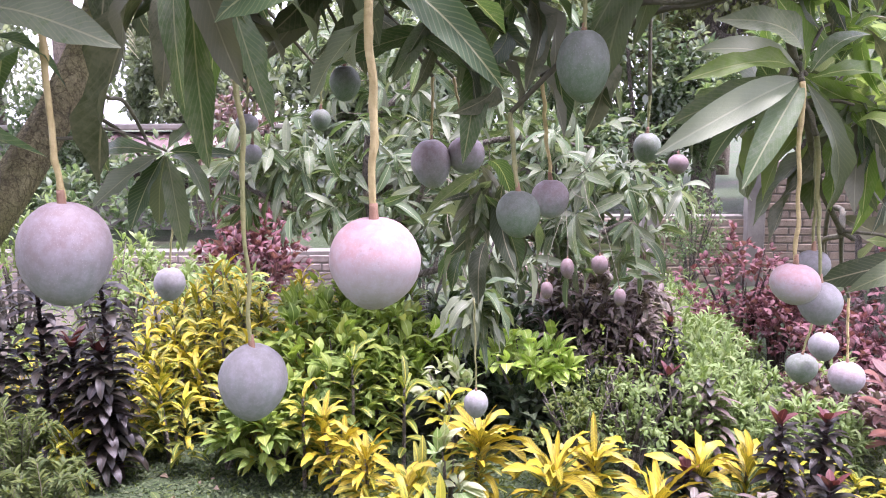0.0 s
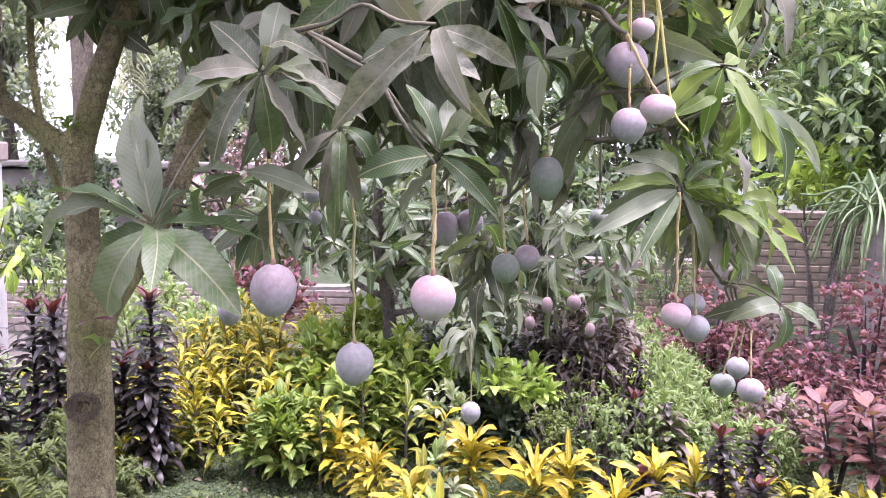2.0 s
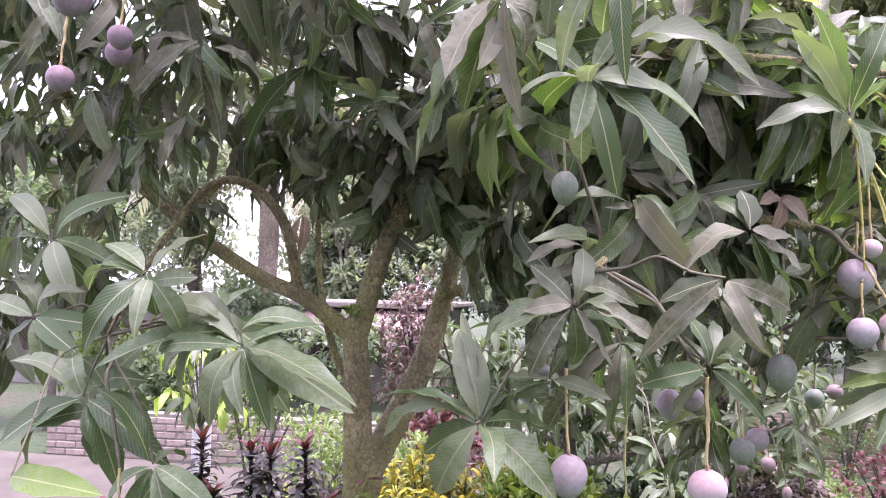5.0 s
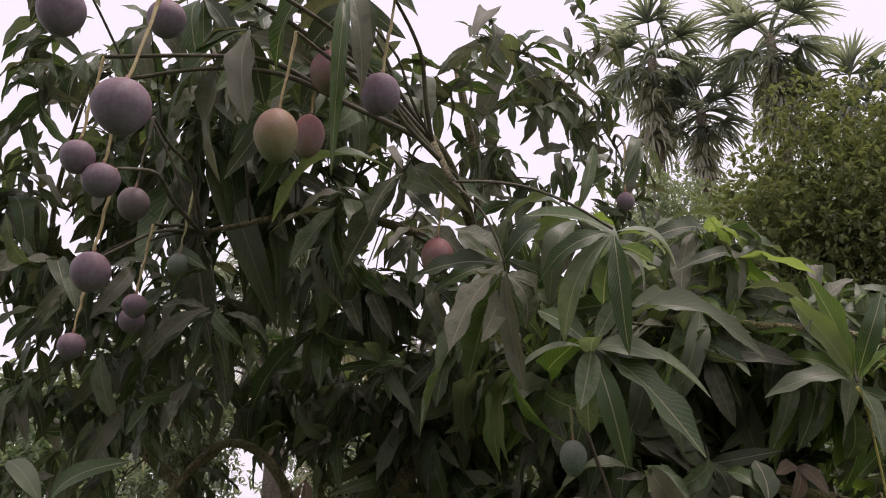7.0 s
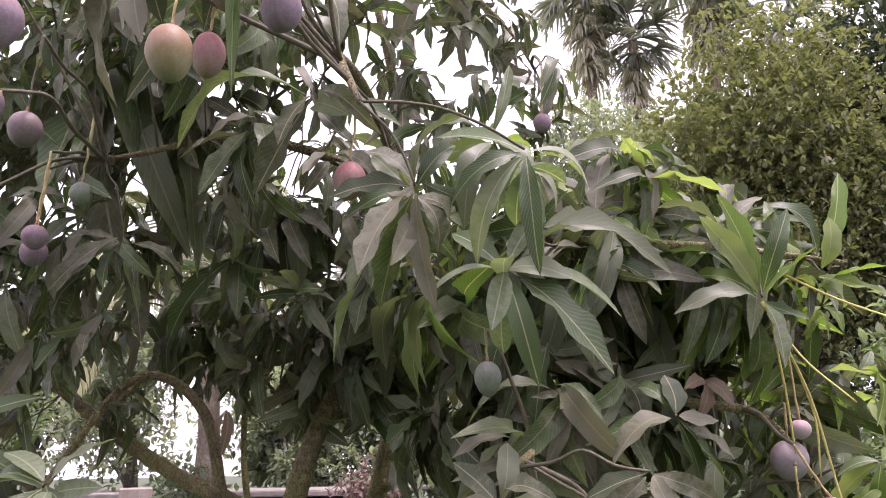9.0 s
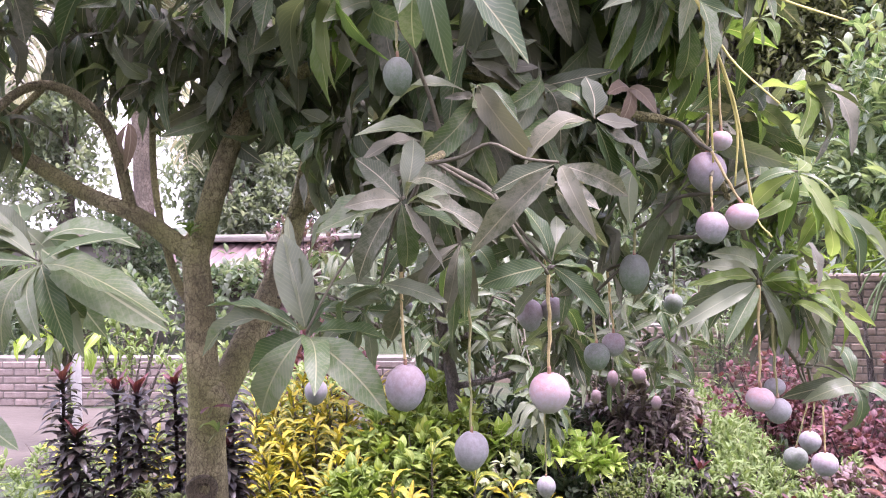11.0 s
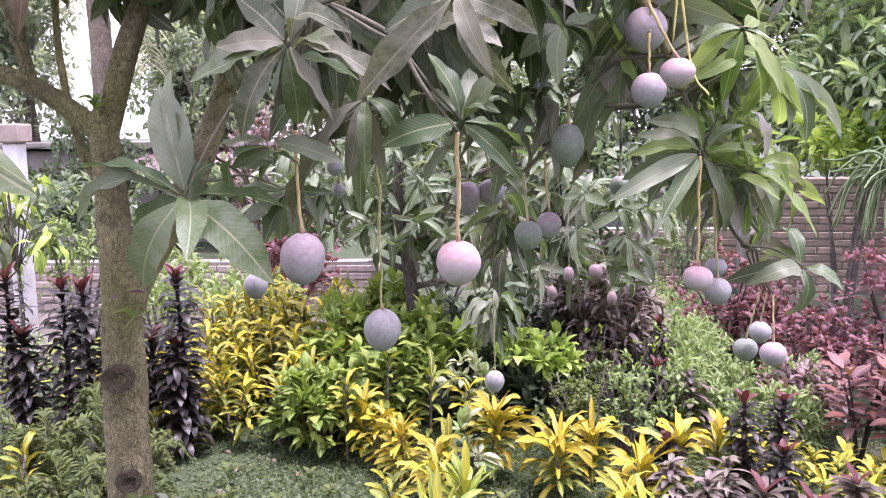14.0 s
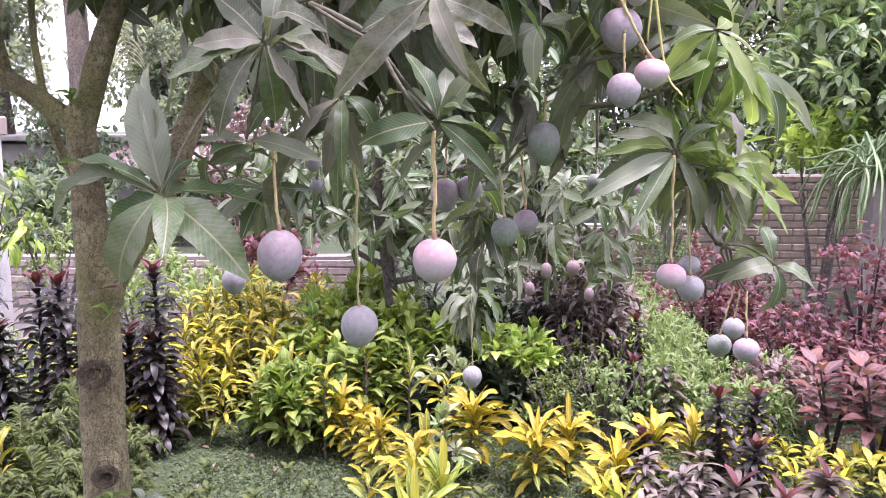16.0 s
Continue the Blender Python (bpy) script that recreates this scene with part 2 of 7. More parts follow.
M["yellow_croton"] = leaf_mat("yellow_croton_leaf", [(0.34, 0.275, 0.012), (0.42, 0.34, 0.015), (0.26, 0.25, 0.016), (0.12, 0.16, 0.016), (0.38, 0.295, 0.016)], (0.52, 0.42, 0.025), 0.42, 0.14, 0.0, veins=13.0, blotch=((0.050, 0.092, 0.013), 0.85), vein_depth=0.75, vein_power=4.0)
M["green_croton"] = leaf_mat("green_croton_leaf", [(0.042, 0.085, 0.018), (0.066, 0.125, 0.022), (0.13, 0.18, 0.028)], (0.44, 0.38, 0.05), 0.42, 0.2, 0.0, veins=12.0, rib_width=0.07, vein_depth=0.6, vein_power=5.0)
M["golden_croton"] = leaf_mat("golden_croton_leaf", [(0.33, 0.25, 0.012), (0.41, 0.31, 0.015), (0.35, 0.25, 0.016), (0.25, 0.225, 0.016)], (0.54, 0.42, 0.025), 0.40, 0.14, 0.0, veins=13.0, vein_depth=0.85, vein_power=4.0, blotch=((0.13, 0.125, 0.016), 0.65), edge=((0.085, 0.085, 0.016), 0.34))
M["dark_cordyline"] = leaf_mat("dark_purple_leaf", [(0.013, 0.010, 0.008), (0.018, 0.013, 0.010), (0.024, 0.021, 0.014), (0.015, 0.017, 0.010)], (0.040, 0.026, 0.020), 0.33, 0.05, 0.1, (0.075, 0.072, 0.055), veins=4.0, vein_depth=0.1)
M["red_cordyline"] = leaf_mat("red_top_leaf", [(0.065, 0.016, 0.018), (0.10, 0.024, 0.024), (0.05, 0.018, 0.018)], (0.16, 0.05, 0.045), 0.38, 0.2, 0.2, (0.12, 0.07, 0.06), veins=4.0, vein_depth=0.1)
M["pink_cordyline"] = leaf_mat("pink_purple_leaf", [(0.045, 0.038, 0.026), (0.080, 0.068, 0.046), (0.055, 0.054, 0.032), (0.12, 0.070, 0.058), (0.080, 0.085, 0.045)], (0.14, 0.08, 0.065), 0.36, 0.2, 0.3, (0.17, 0.155, 0.115), veins=4.0, vein_depth=0.1)
M["brown_purple"] = leaf_mat("brown_purple_leaf", [(0.060, 0.046, 0.042), (0.12, 0.086, 0.076), (0.085, 0.086, 0.05), (0.20, 0.15, 0.13), (0.12, 0.13, 0.05)], (0.22, 0.16, 0.14), 0.36, 0.15, 0.25, (0.25, 0.20, 0.18))
M["red_shrub"] = leaf_mat("wine_red_leaf", [(0.100, 0.034, 0.044), (0.155, 0.057, 0.068), (0.21, 0.098, 0.102), (0.072, 0.030, 0.038), (0.165, 0.048, 0.056)], (0.25, 0.11, 0.11), 0.5, 0.28, 0.22, (0.24, 0.155, 0.15), veins=10.0, vein_depth=0.15)
M["copper_leaf"] = leaf_mat("copper_leaf", [(0.115, 0.050, 0.045), (0.165, 0.080, 0.070), (0.085, 0.042, 0.038), (0.24, 0.075, 0.038)], (0.24, 0.11, 0.09), 0.45, 0.22, 0.3, (0.22, 0.15, 0.13), veins=9.0, vein_depth=0.25)
M["dull_red"] = leaf_mat("dull_red_leaf", [(0.13, 0.075, 0.072), (0.19, 0.115, 0.11), (0.11, 0.085, 0.07)], (0.22, 0.15, 0.14), 0.6, 0.2, 0.3)
M["green_shrub"] = leaf_mat("bright_green_leaf", [(0.070, 0.122, 0.018), (0.125, 0.19, 0.025), (0.20, 0.265, 0.038), (0.088, 0.15, 0.020), (0.29, 0.32, 0.045)], (0.26, 0.33, 0.10), 0.52, 0.3, 0.12, (0.20, 0.25, 0.08), veins=10.0, vein_depth=0.2)
M["lime_shrub"] = leaf_mat("lime_leaf", [(0.24, 0.36, 0.05), (0.32, 0.42, 0.07), (0.18, 0.30, 0.04)], (0.45, 0.5, 0.2), 0.36, 0.32, 0.0, veins=8.0)
# Dark leaves, lowered further: the shade under the tree is in these tones.
M["shaded_shrub"] = leaf_mat("shaded_green_leaf", [(0.016, 0.034, 0.013), (0.024, 0.048, 0.017), (0.036, 0.066, 0.024)], (0.1, 0.14, 0.06), 0.35, 0.2, 0.15, veins=10.0)
M["feather"] = leaf_mat("feathery_green_leaf", [(0.115, 0.175, 0.05), (0.16, 0.235, 0.07), (0.225, 0.29, 0.10)], (0.24, 0.30, 0.12), 0.55, 0.32, 0.1, veins=6.0)
M["lime_croton"] = leaf_mat("lime_croton_leaf", [(0.085, 0.16, 0.018), (0.135, 0.205, 0.02), (0.19, 0.24, 0.025)], (0.42, 0.37, 0.035), 0.4, 0.16, 0.0, veins=14.0, vein_depth=0.5, rib_width=0.05, blotch=((0.36, 0.32, 0.03), 0.5))
M["fern"] = leaf_mat("fern_green_leaf", [(0.036, 0.064, 0.014), (0.066, 0.102, 0.020), (0.115, 0.15, 0.028), (0.028, 0.050, 0.012)], (0.16, 0.18, 0.05), 0.55, 0.3, 0.15, (0.10, 0.09, 0.04), veins=6.0)
M["citrus"] = leaf_mat("broad_tree_leaf", [(0.062, 0.110, 0.048), (0.092, 0.150, 0.062), (0.128, 0.190, 0.078), (0.20, 0.265, 0.078)], (0.24, 0.30, 0.15), 0.36, 0.38, 0.4, (0.26, 0.29, 0.22), veins=10.0)
# Next two leaf tones are paled so that they carry the distance haze.
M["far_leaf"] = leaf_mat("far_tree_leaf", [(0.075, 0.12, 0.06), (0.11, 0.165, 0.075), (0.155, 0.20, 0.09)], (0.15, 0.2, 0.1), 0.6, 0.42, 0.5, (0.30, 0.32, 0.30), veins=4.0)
M["hazy_far"] = leaf_mat("hazy_far_tree_leaf", [(0.13, 0.165, 0.115), (0.175, 0.21, 0.15), (0.22, 0.25, 0.185)], (0.2, 0.24, 0.15), 0.6, 0.45, 0.4, (0.30, 0.32, 0.28), veins=4.0)
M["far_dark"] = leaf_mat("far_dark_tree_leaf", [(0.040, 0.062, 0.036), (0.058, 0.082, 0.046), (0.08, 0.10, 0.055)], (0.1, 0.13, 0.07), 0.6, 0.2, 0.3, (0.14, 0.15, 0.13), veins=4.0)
M["far_yellow"] = leaf_mat("far_olive_leaf", [(0.10, 0.12, 0.05), (0.155, 0.175, 0.062), (0.08, 0.105, 0.046)], (0.2, 0.22, 0.1), 0.6, 0.35, 0.2, veins=4.0)
# Palm leaves are greyed and paled; the distance haze is in their colour.
M["palm"] = leaf_mat("hazy_palm_leaf", [(0.17, 0.19, 0.19), (0.21, 0.23, 0.225), (0.24, 0.255, 0.245)], (0.25, 0.27, 0.2), 0.55, 0.45, 0.3, (0.34, 0.34, 0.32), veins=3.0)
M["dry_palm"] = leaf_mat("dry_palm_leaf", [(0.40, 0.385, 0.33), (0.45, 0.43, 0.37), (0.36, 0.34, 0.29)], (0.3, 0.27, 0.19), 0.6, 0.4, 0.1, veins=3.0)
M["white_leaf"] = leaf_mat("white_variegated_leaf", [(0.40, 0.42, 0.26), (0.34, 0.40, 0.2), (0.20, 0.32, 0.10)], (0.45, 0.48, 0.3), 0.4, 0.3, 0.0, veins=6.0)
M["grass"] = leaf_mat("grass_blade", [(0.036, 0.066, 0.022), (0.062, 0.100, 0.034), (0.105, 0.135, 0.060), (0.046, 0.080, 0.026)], (0.12, 0.16, 0.07), 0.6, 0.25, 0.25, (0.15, 0.15, 0.10), veins=2.0)
M["dry_leaf"] = leaf_mat("dry_leaf", [(0.17, 0.125, 0.082), (0.24, 0.185, 0.13), (0.12, 0.085, 0.055), (0.28, 0.235, 0.17)], (0.28, 0.22, 0.15), 0.7, 0.2, 0.1, veins=8.0)
M["cactus"] = rough_mat("strap_cactus_skin", (0.16, 0.26, 0.10), (0.28, 0.38, 0.18), 8.0, 0.5, 0.2)
M["bark"] = bark_mat("mango_bark", (0.20, 0.170, 0.080), (0.52, 0.465, 0.255), 16.0, (0.33, 0.33, 0.12))
M["knot_bark"] = bark_mat("knot_bark", (0.11, 0.085, 0.052), (0.33, 0.27, 0.165), 26.0)
M["grey_bark"] = bark_mat("grey_bark", (0.10, 0.09, 0.075), (0.26, 0.23, 0.19), 10.0)
M["palm_bark"] = bark_mat("palm_bark", (0.16, 0.13, 0.10), (0.33, 0.28, 0.22), 6.0)
M["twig"] = rough_mat("green_twig", (0.075, 0.07, 0.042), (0.14, 0.13, 0.08), 30.0, 0.8, 0.4, 4.0)
M["dark_stem"] = bark_mat("dark_stem", (0.05, 0.035, 0.03), (0.12, 0.08, 0.07), 30.0)
M["stalk"] = rough_mat("fruit_stalk_skin", (0.37, 0.29, 0.115), (0.52, 0.43, 0.20), 40.0, 0.6, 0.3, 4.0)
M["green_stalk"] = rough_mat("green_fruit_stalk_skin", (0.20, 0.22, 0.08), (0.33, 0.31, 0.13), 40.0, 0.6, 0.3, 4.0)
M["red_stalk"] = rough_mat("red_fruit_stalk_skin", (0.20, 0.11, 0.07), (0.32, 0.19, 0.11), 40.0, 0.6, 0.3, 4.0)
M["flower_stalk"] = rough_mat("flower_stalk_skin", (0.38, 0.36, 0.08), (0.52, 0.47, 0.14), 40.0, 0.6, 0.3, 4.0)
M["root"] = rough_mat("dry_pale_wood", (0.55, 0.45, 0.30), (0.70, 0.60, 0.44), 20.0, 0.8, 0.4)
M["brick"] = rough_mat("weathered_brick", (0.235, 0.185, 0.135), (0.335, 0.275, 0.21), 9.0, 0.92, 0.5)
M["pink_brick"] = rough_mat("pale_pink_brick", (0.235, 0.19, 0.155), (0.325, 0.275, 0.235), 9.0, 0.92, 0.5)
M["mortar"] = rough_mat("mortar", (0.17, 0.155, 0.125), (0.25, 0.23, 0.195), 12.0, 0.95, 0.4)
M["concrete"] = rough_mat("concrete", (0.165, 0.155, 0.13), (0.27, 0.255, 0.22), 4.0, 0.9, 0.3)
M["white_paint"] = rough_mat("white_paint", (0.40, 0.40, 0.39), (0.6, 0.6, 0.58), 5.0, 0.7, 0.15)
M["red_sheet"] = rough_mat("faded_red_sheet", (0.30, 0.20, 0.19), (0.42, 0.31, 0.30), 2.0, 0.6, 0.1)
M["stone"] = rough_mat("stone", (0.40, 0.37, 0.33), (0.58, 0.55, 0.50), 15.0, 0.85, 0.4)
M["pale_soil"] = rough_mat("pale_soil", (0.066, 0.057, 0.043), (0.118, 0.102, 0.080), 1.6, 0.95, 0.6, 12.0)
M["soil"] = rough_mat("soil", (0.09, 0.065, 0.045), (0.20, 0.155, 0.115), 3.0, 0.95, 0.6)
M["violet"] = mango_mat("violet_mango_skin", (0.232, 0.214, 0.205), (0.262, 0.20, 0.195), (0.18, 0.212, 0.18), 0.42)
M["blue"] = mango_mat("grey_blue_mango_skin", (0.195, 0.210, 0.182), (0.215, 0.203, 0.188), (0.165, 0.198, 0.16))
M["pink"] = mango_mat("pink_mango_skin", (0.34, 0.295, 0.27), (0.37, 0.225, 0.22), (0.29, 0.30, 0.235), 0.5)
M["green"] = mango_mat("green_mango_skin", (0.118, 0.165, 0.10), (0.13, 0.15, 0.108), (0.108, 0.165, 0.088), 0.22)
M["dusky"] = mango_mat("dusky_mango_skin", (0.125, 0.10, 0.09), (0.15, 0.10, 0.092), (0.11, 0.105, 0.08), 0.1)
# The violet fruit's shaded copy: shade high in the crown is in its colour.
M["shaded_plum"] = mango_mat("shaded_plum_mango_skin", (0.165, 0.118, 0.135), (0.185, 0.108, 0.118), (0.14, 0.13, 0.125), 0.22)
M["rosy"] = mango_mat("rosy_brown_mango_skin", (0.235, 0.125, 0.100), (0.28, 0.105, 0.090), (0.20, 0.165, 0.10), 0.2)
M["ripe"] = mango_mat("orange_green_mango_skin", (0.21, 0.165, 0.06), (0.25, 0.14, 0.075), (0.15, 0.17, 0.07), 0.15)


def ground_mat():
    m, n, l, bsdf, out = base_mat("lawn_and_soil")
    f1, f2, f3 = noise_tex(n, l, 0.55, 4.0), noise_tex(n, l, 9.0, 6.0, rough=0.7), noise_tex(n, l, 60.0, 4.0)
    grass = ramp(n, [(0.3, (0.028, 0.046, 0.016)), (0.55, (0.048, 0.072, 0.027)), (0.75, (0.085, 0.105, 0.050))])
    l.new(f2, grass.inputs["Fac"])
    soil = ramp(n, [(0.3, (0.045, 0.036, 0.025)), (0.7, (0.11, 0.092, 0.068))])
    l.new(f2, soil.inputs["Fac"])
    rm = ramp(n, [(0.52, (0, 0, 0)), (0.70, (1, 1, 1))])
    l.new(math_node(n, l, "ADD", f1, math_node(n, l, "MULTIPLY", math_node(n, l, "SUBTRACT", f2, 0.5), 0.35)), rm.inputs["Fac"])
    c = mix(n, l, rm.outputs["Color"], grass.outputs["Color"], soil.outputs["Color"])
    l.new(c, bsdf.inputs["Base Color"])
    bsdf.inputs["Roughness"].default_value = 0.95
    bump(n, l, math_node(n, l, "ADD", f3, f2), 0.8, 0.02, bsdf)
    return m


M["ground"] = ground_mat()


# ---- builders ----
def part(name, mesh, material, parent, label=""):
    if isinstance(mesh, bmesh.types.BMesh):
        me = bpy.data.meshes.new(name)
        mesh.to_mesh(me)
        mesh.free()
        mesh = me
    if material and not mesh.materials:
        mesh.materials.append(material)
    ob = new(name, mesh)
    if parent:
        ob.parent = parent
        ob.matrix_parent_inverse = parent.matrix_basis.inverted()
    if label:
        tagged(ob, label)
    return ob


def thing(name, at, label, category, group="", kind=""):
    ob = new(name)
    ob.empty_display_size = 0.05
    ob.matrix_basis = Matrix.Translation(at)
    return tagged(ob, label, category, group, kind)


def smooth_path(points, steps=4):
    """Catmull-Rom through the points."""
    p = [Vector(q) for q in points]
    p = [p[0] * 2 - p[1]] + p + [p[-1] * 2 - p[-2]]
    res = []
    for i in range(1, len(p) - 2):
        for k in range(steps):
            t = k / steps
            a, b, c, d = p[i - 1], p[i], p[i + 1], p[i + 2]
            res.append(0.5 * ((2 * b) + (c - a) * t + (2 * a - 5 * b + 4 * c - d) * t * t + (3 * b - a - 3 * c + d) * t ** 3))
    res.append(p[-2])
    return res


def tube(points, r0, r1, sides=8, steps=4, lump=0.0, flare=0.0, knots=()):
    """A tapered tube along the points. knots: (share of the length, angle, size)."""
    path = smooth_path(points, steps)
    verts, faces = [], []
    side = Vector((0.31, 0.95, 0.1))
    cnt = len(path)
    for i, q in enumerate(path):
        d = (path[min(i + 1, cnt - 1)] - path[max(i - 1, 0)]).normalized()
        u = d.cross(side)
        u = u.normalized() if u.length > 1e-4 else Vector((1, 0, 0))
        v = d.cross(u)
        s = i / (cnt - 1)
        r = r0 + (r1 - r0) * s + flare * r0 * math.exp(-s * 14)
        for k in range(sides):
            a = 2 * math.pi * k / sides
            rr = r
            if lump:
                rr *= 1 + lump * noise.noise(q * 7 + Vector((math.cos(a), math.sin(a), 0)) * 0.8)
            for ks, ka, kr in knots:
                da = (a - ka + math.pi) % (2 * math.pi) - math.pi
                e = ((s - ks) / 0.03) ** 2 + (da / 0.55) ** 2
                rr += kr * (math.exp(-e) - 0.75 * math.exp(-e * 7))
            verts.append(q + (u * math.cos(a) + v * math.sin(a)) * rr)
    for i in range(cnt - 1):
        for k in range(sides):
            a, b = i * sides + k, i * sides + (k + 1) % sides
            faces.append((a, b, b + sides, a + sides))
    faces.append(tuple(range(sides))[::-1])
    faces.append(tuple(range((cnt - 1) * sides, cnt * sides)))
    me = bpy.data.meshes.new("tube")
    me.from_pydata([tuple(v) for v in verts], [], faces)
    me.polygons.foreach_set("use_smooth", [True] * len(me.polygons))
    me.update()
    return me


PROFILES = {
    "mango": [0.07, 0.40, 0.70, 0.88, 0.97, 1.0, 0.99, 0.94, 0.84, 0.66, 0.38, 0.03],
    "strap": [0.34, 0.60, 0.80, 0.92, 0.99, 1.0, 0.97, 0.90, 0.70, 0.28],
    "slim": [0.28, 0.60, 0.82, 0.97, 1.0, 0.95, 0.80, 0.50, 0.06],
    "oval": [0.12, 0.70, 0.97, 1.0, 0.82, 0.45, 0.03],
    "blade": [0.5, 0.9, 1.0, 0.9, 0.6, 0.02],
    "small": [0.15, 0.9, 0.9, 0.05],
    "grass": [0.8, 1.0, 0.05],
    "croton": [0.22, 0.50, 0.78, 0.95, 1.0, 0.97, 0.86, 0.60, 0.14],
    "recurved": [0.45, 0.75, 0.95, 1.0, 0.92, 0.66, 0.08],
}
CURLED = ("croton", "recurved")  # these curve over from an upright base; their bend is the turn in radians


def leaf_shape(profile, bend, fold=0.18, wavy=0.0, seed=0):
    """Unit leaf along +Y, one wide; bend: how high it arches; fold: how far the halves rise from the rib; wavy: how far it twists and ripples."""
    w = PROFILES[profile]
    n = len(w)
    verts, faces, uvs = [], [], []
    roll = wavy * 16 * math.sin(seed * 2.3 + 0.7)
    y, z = 0.0, 0.0
    for i, x in enumerate(w):
        t = i / (n - 1)
        tilt = 0.0
        if profile in CURLED:
            tilt = bend * t ** 1.2
            if i:
                y, z = y + math.cos(tilt) / (n - 1), z - math.sin(tilt) / (n - 1)
        else:
            y, z = t, 2 * bend * t * (1 - t) * (1.25 - 0.5 * t)  # fullest near the base, then drooping
        c, sn = math.cos(roll * t), math.sin(roll * t)
        sway = wavy * 0.9 * math.sin(t * 4.2 + seed * 2)
        for s in (-1, 0, 1):
            up = fold * x * 0.09 * abs(s) + wavy * 0.6 * math.sin(t * 16 + s * 1.7 + seed) * abs(s) * x
            h = s * x * 0.5
            rise = up + h * 0.25 * sn
            verts.append((h * c + sway, y + rise * math.sin(tilt), z + rise * math.cos(tilt)))
            uvs.append((0.5 + s * 0.5 * max(x, 0.35), t))
    for i in range(n - 1):
        a = i * 3
        faces += [(a, a + 1, a + 4, a + 3), (a + 1, a + 2, a + 5, a + 4)]
    return np.array(verts), np.array(faces), np.array(uvs)


SHAPES = {}


def shape(profile, bend, wavy=0.0, seed=0):
    key = (profile, round(bend, 2), wavy, seed)
    if key not in SHAPES:
        SHAPES[key] = leaf_shape(profile, bend, 0.5 if profile == "mango" else 0.3, wavy, seed)
    return SHAPES[key]


def mesh_from(name, verts, faces, uvs, material):
    me = bpy.data.meshes.new(name)
    nv, nf = len(verts), len(faces)
    me.vertices.add(nv)
    me.vertices.foreach_set("co", np.asarray(verts, dtype=np.float32).ravel())
    me.loops.add(nf * 4)
    me.loops.foreach_set("vertex_index", np.asarray(faces, dtype=np.int32).ravel())
    me.polygons.add(nf)
    me.polygons.foreach_set("loop_start", np.arange(0, nf * 4, 4, dtype=np.int32))
    me.polygons.foreach_set("loop_total", np.full(nf, 4, dtype=np.int32))
    me.polygons.foreach_set("use_smooth", np.ones(nf, dtype=bool))
    uv = me.uv_layers.new(name="UVMap")
    uv.data.foreach_set("uv", np.asarray(uvs)[np.asarray(faces).ravel()].astype(np.float32).ravel())
    me.update(calc_edges=True)
    me.materials.append(material)
    return me


LEAF_MESHES = {}


def leaf_mesh(kind, variant):
    """One of the shared leaf meshes of a kind: (profile, material, bends)."""
    key = (kind, variant)
    if key not in LEAF_MESHES:
        profile, mat, bends, wavy = KINDS[kind]
        LEAF_MESHES[key] = mesh_from("leaf", *shape(profile, bends[variant % len(bends)], wavy, variant), M[mat])
    return LEAF_MESHES[key]


KINDS = {
    "mango": ("mango", "mango_leaf", (0.2, 0.4, 0.6, 0.06, 0.3, 0.15, 0.5), 0.05),
    "young": ("mango", "young_leaf", (0.2, 0.4, 0.55, 0.1), 0.05),
    "dusty": ("mango", "dusty_leaf", (0.15, 0.35, 0.5, 0.03, 0.25, 0.4), 0.055),
    "pale": ("mango", "pale_leaf", (0.15, 0.3, 0.45), 0.01),
    "yellow": ("croton", "yellow_croton", (1.1, 1.5, 1.9, 0.8), 0.045),
    "golden": ("croton", "golden_croton", (1.0, 1.4, 1.8, 0.8), 0.045),
    "green_croton": ("croton", "green_croton", (0.7, 1.0, 1.3), 0.03),
    "lime": ("croton", "lime_croton", (0.4, 0.7, 1.0), 0.03),
    "dark": ("recurved", "dark_cordyline", (0.8, 1.2, 1.65), 0.01),
    "red": ("recurved", "red_cordyline", (0.3, 0.6, 0.9), 0.01),
    "pinkish": ("recurved", "pink_cordyline", (0.7, 1.1, 1.5), 0.01),
    "brown": ("recurved", "brown_purple", (0.7, 1.1, 1.5), 0.01),
    "weed": ("oval", "fern", (0.15, 0.3), 0.0),
    "dry": ("mango", "dry_leaf", (0.2, 0.5, 0.7), 0.05),
    "copper": ("oval", "copper_leaf", (0.1, 0.25, 0.4), 0.015),
    "white": ("oval", "white_leaf", (0.2, 0.35), 0.0),
    "shrub": ("oval", "green_shrub", (0.15, 0.3, 0.45), 0.0),
}


def leaf_frame(d, twist=0.0, up=Vector((0, 0, 1))):
    """Axes for a leaf along d, its upper face towards up."""
    d = d.normalized()
    x = d.cross(up)
    if x.length < 0.15:
        x = d.cross(Vector((0.4, -1, 0.1)))
    x.normalize()
    z = x.cross(d)
    if twist:
        q = Matrix.Rotation(twist, 3, d)
        x, z = q @ x, q @ z
    return x, d, z


def leaf_matrix(base, d, length, width, twist=0.0, up=Vector((0, 0, 1))):
    x, y, z = leaf_frame(d, twist, up)
    return Matrix(((x.x * width, y.x * length, z.x * length, base[0]),
                   (x.y * width, y.y * length, z.y * length, base[1]),
                   (x.z * width, y.z * length, z.z * length, base[2]), (0, 0, 0, 1)))


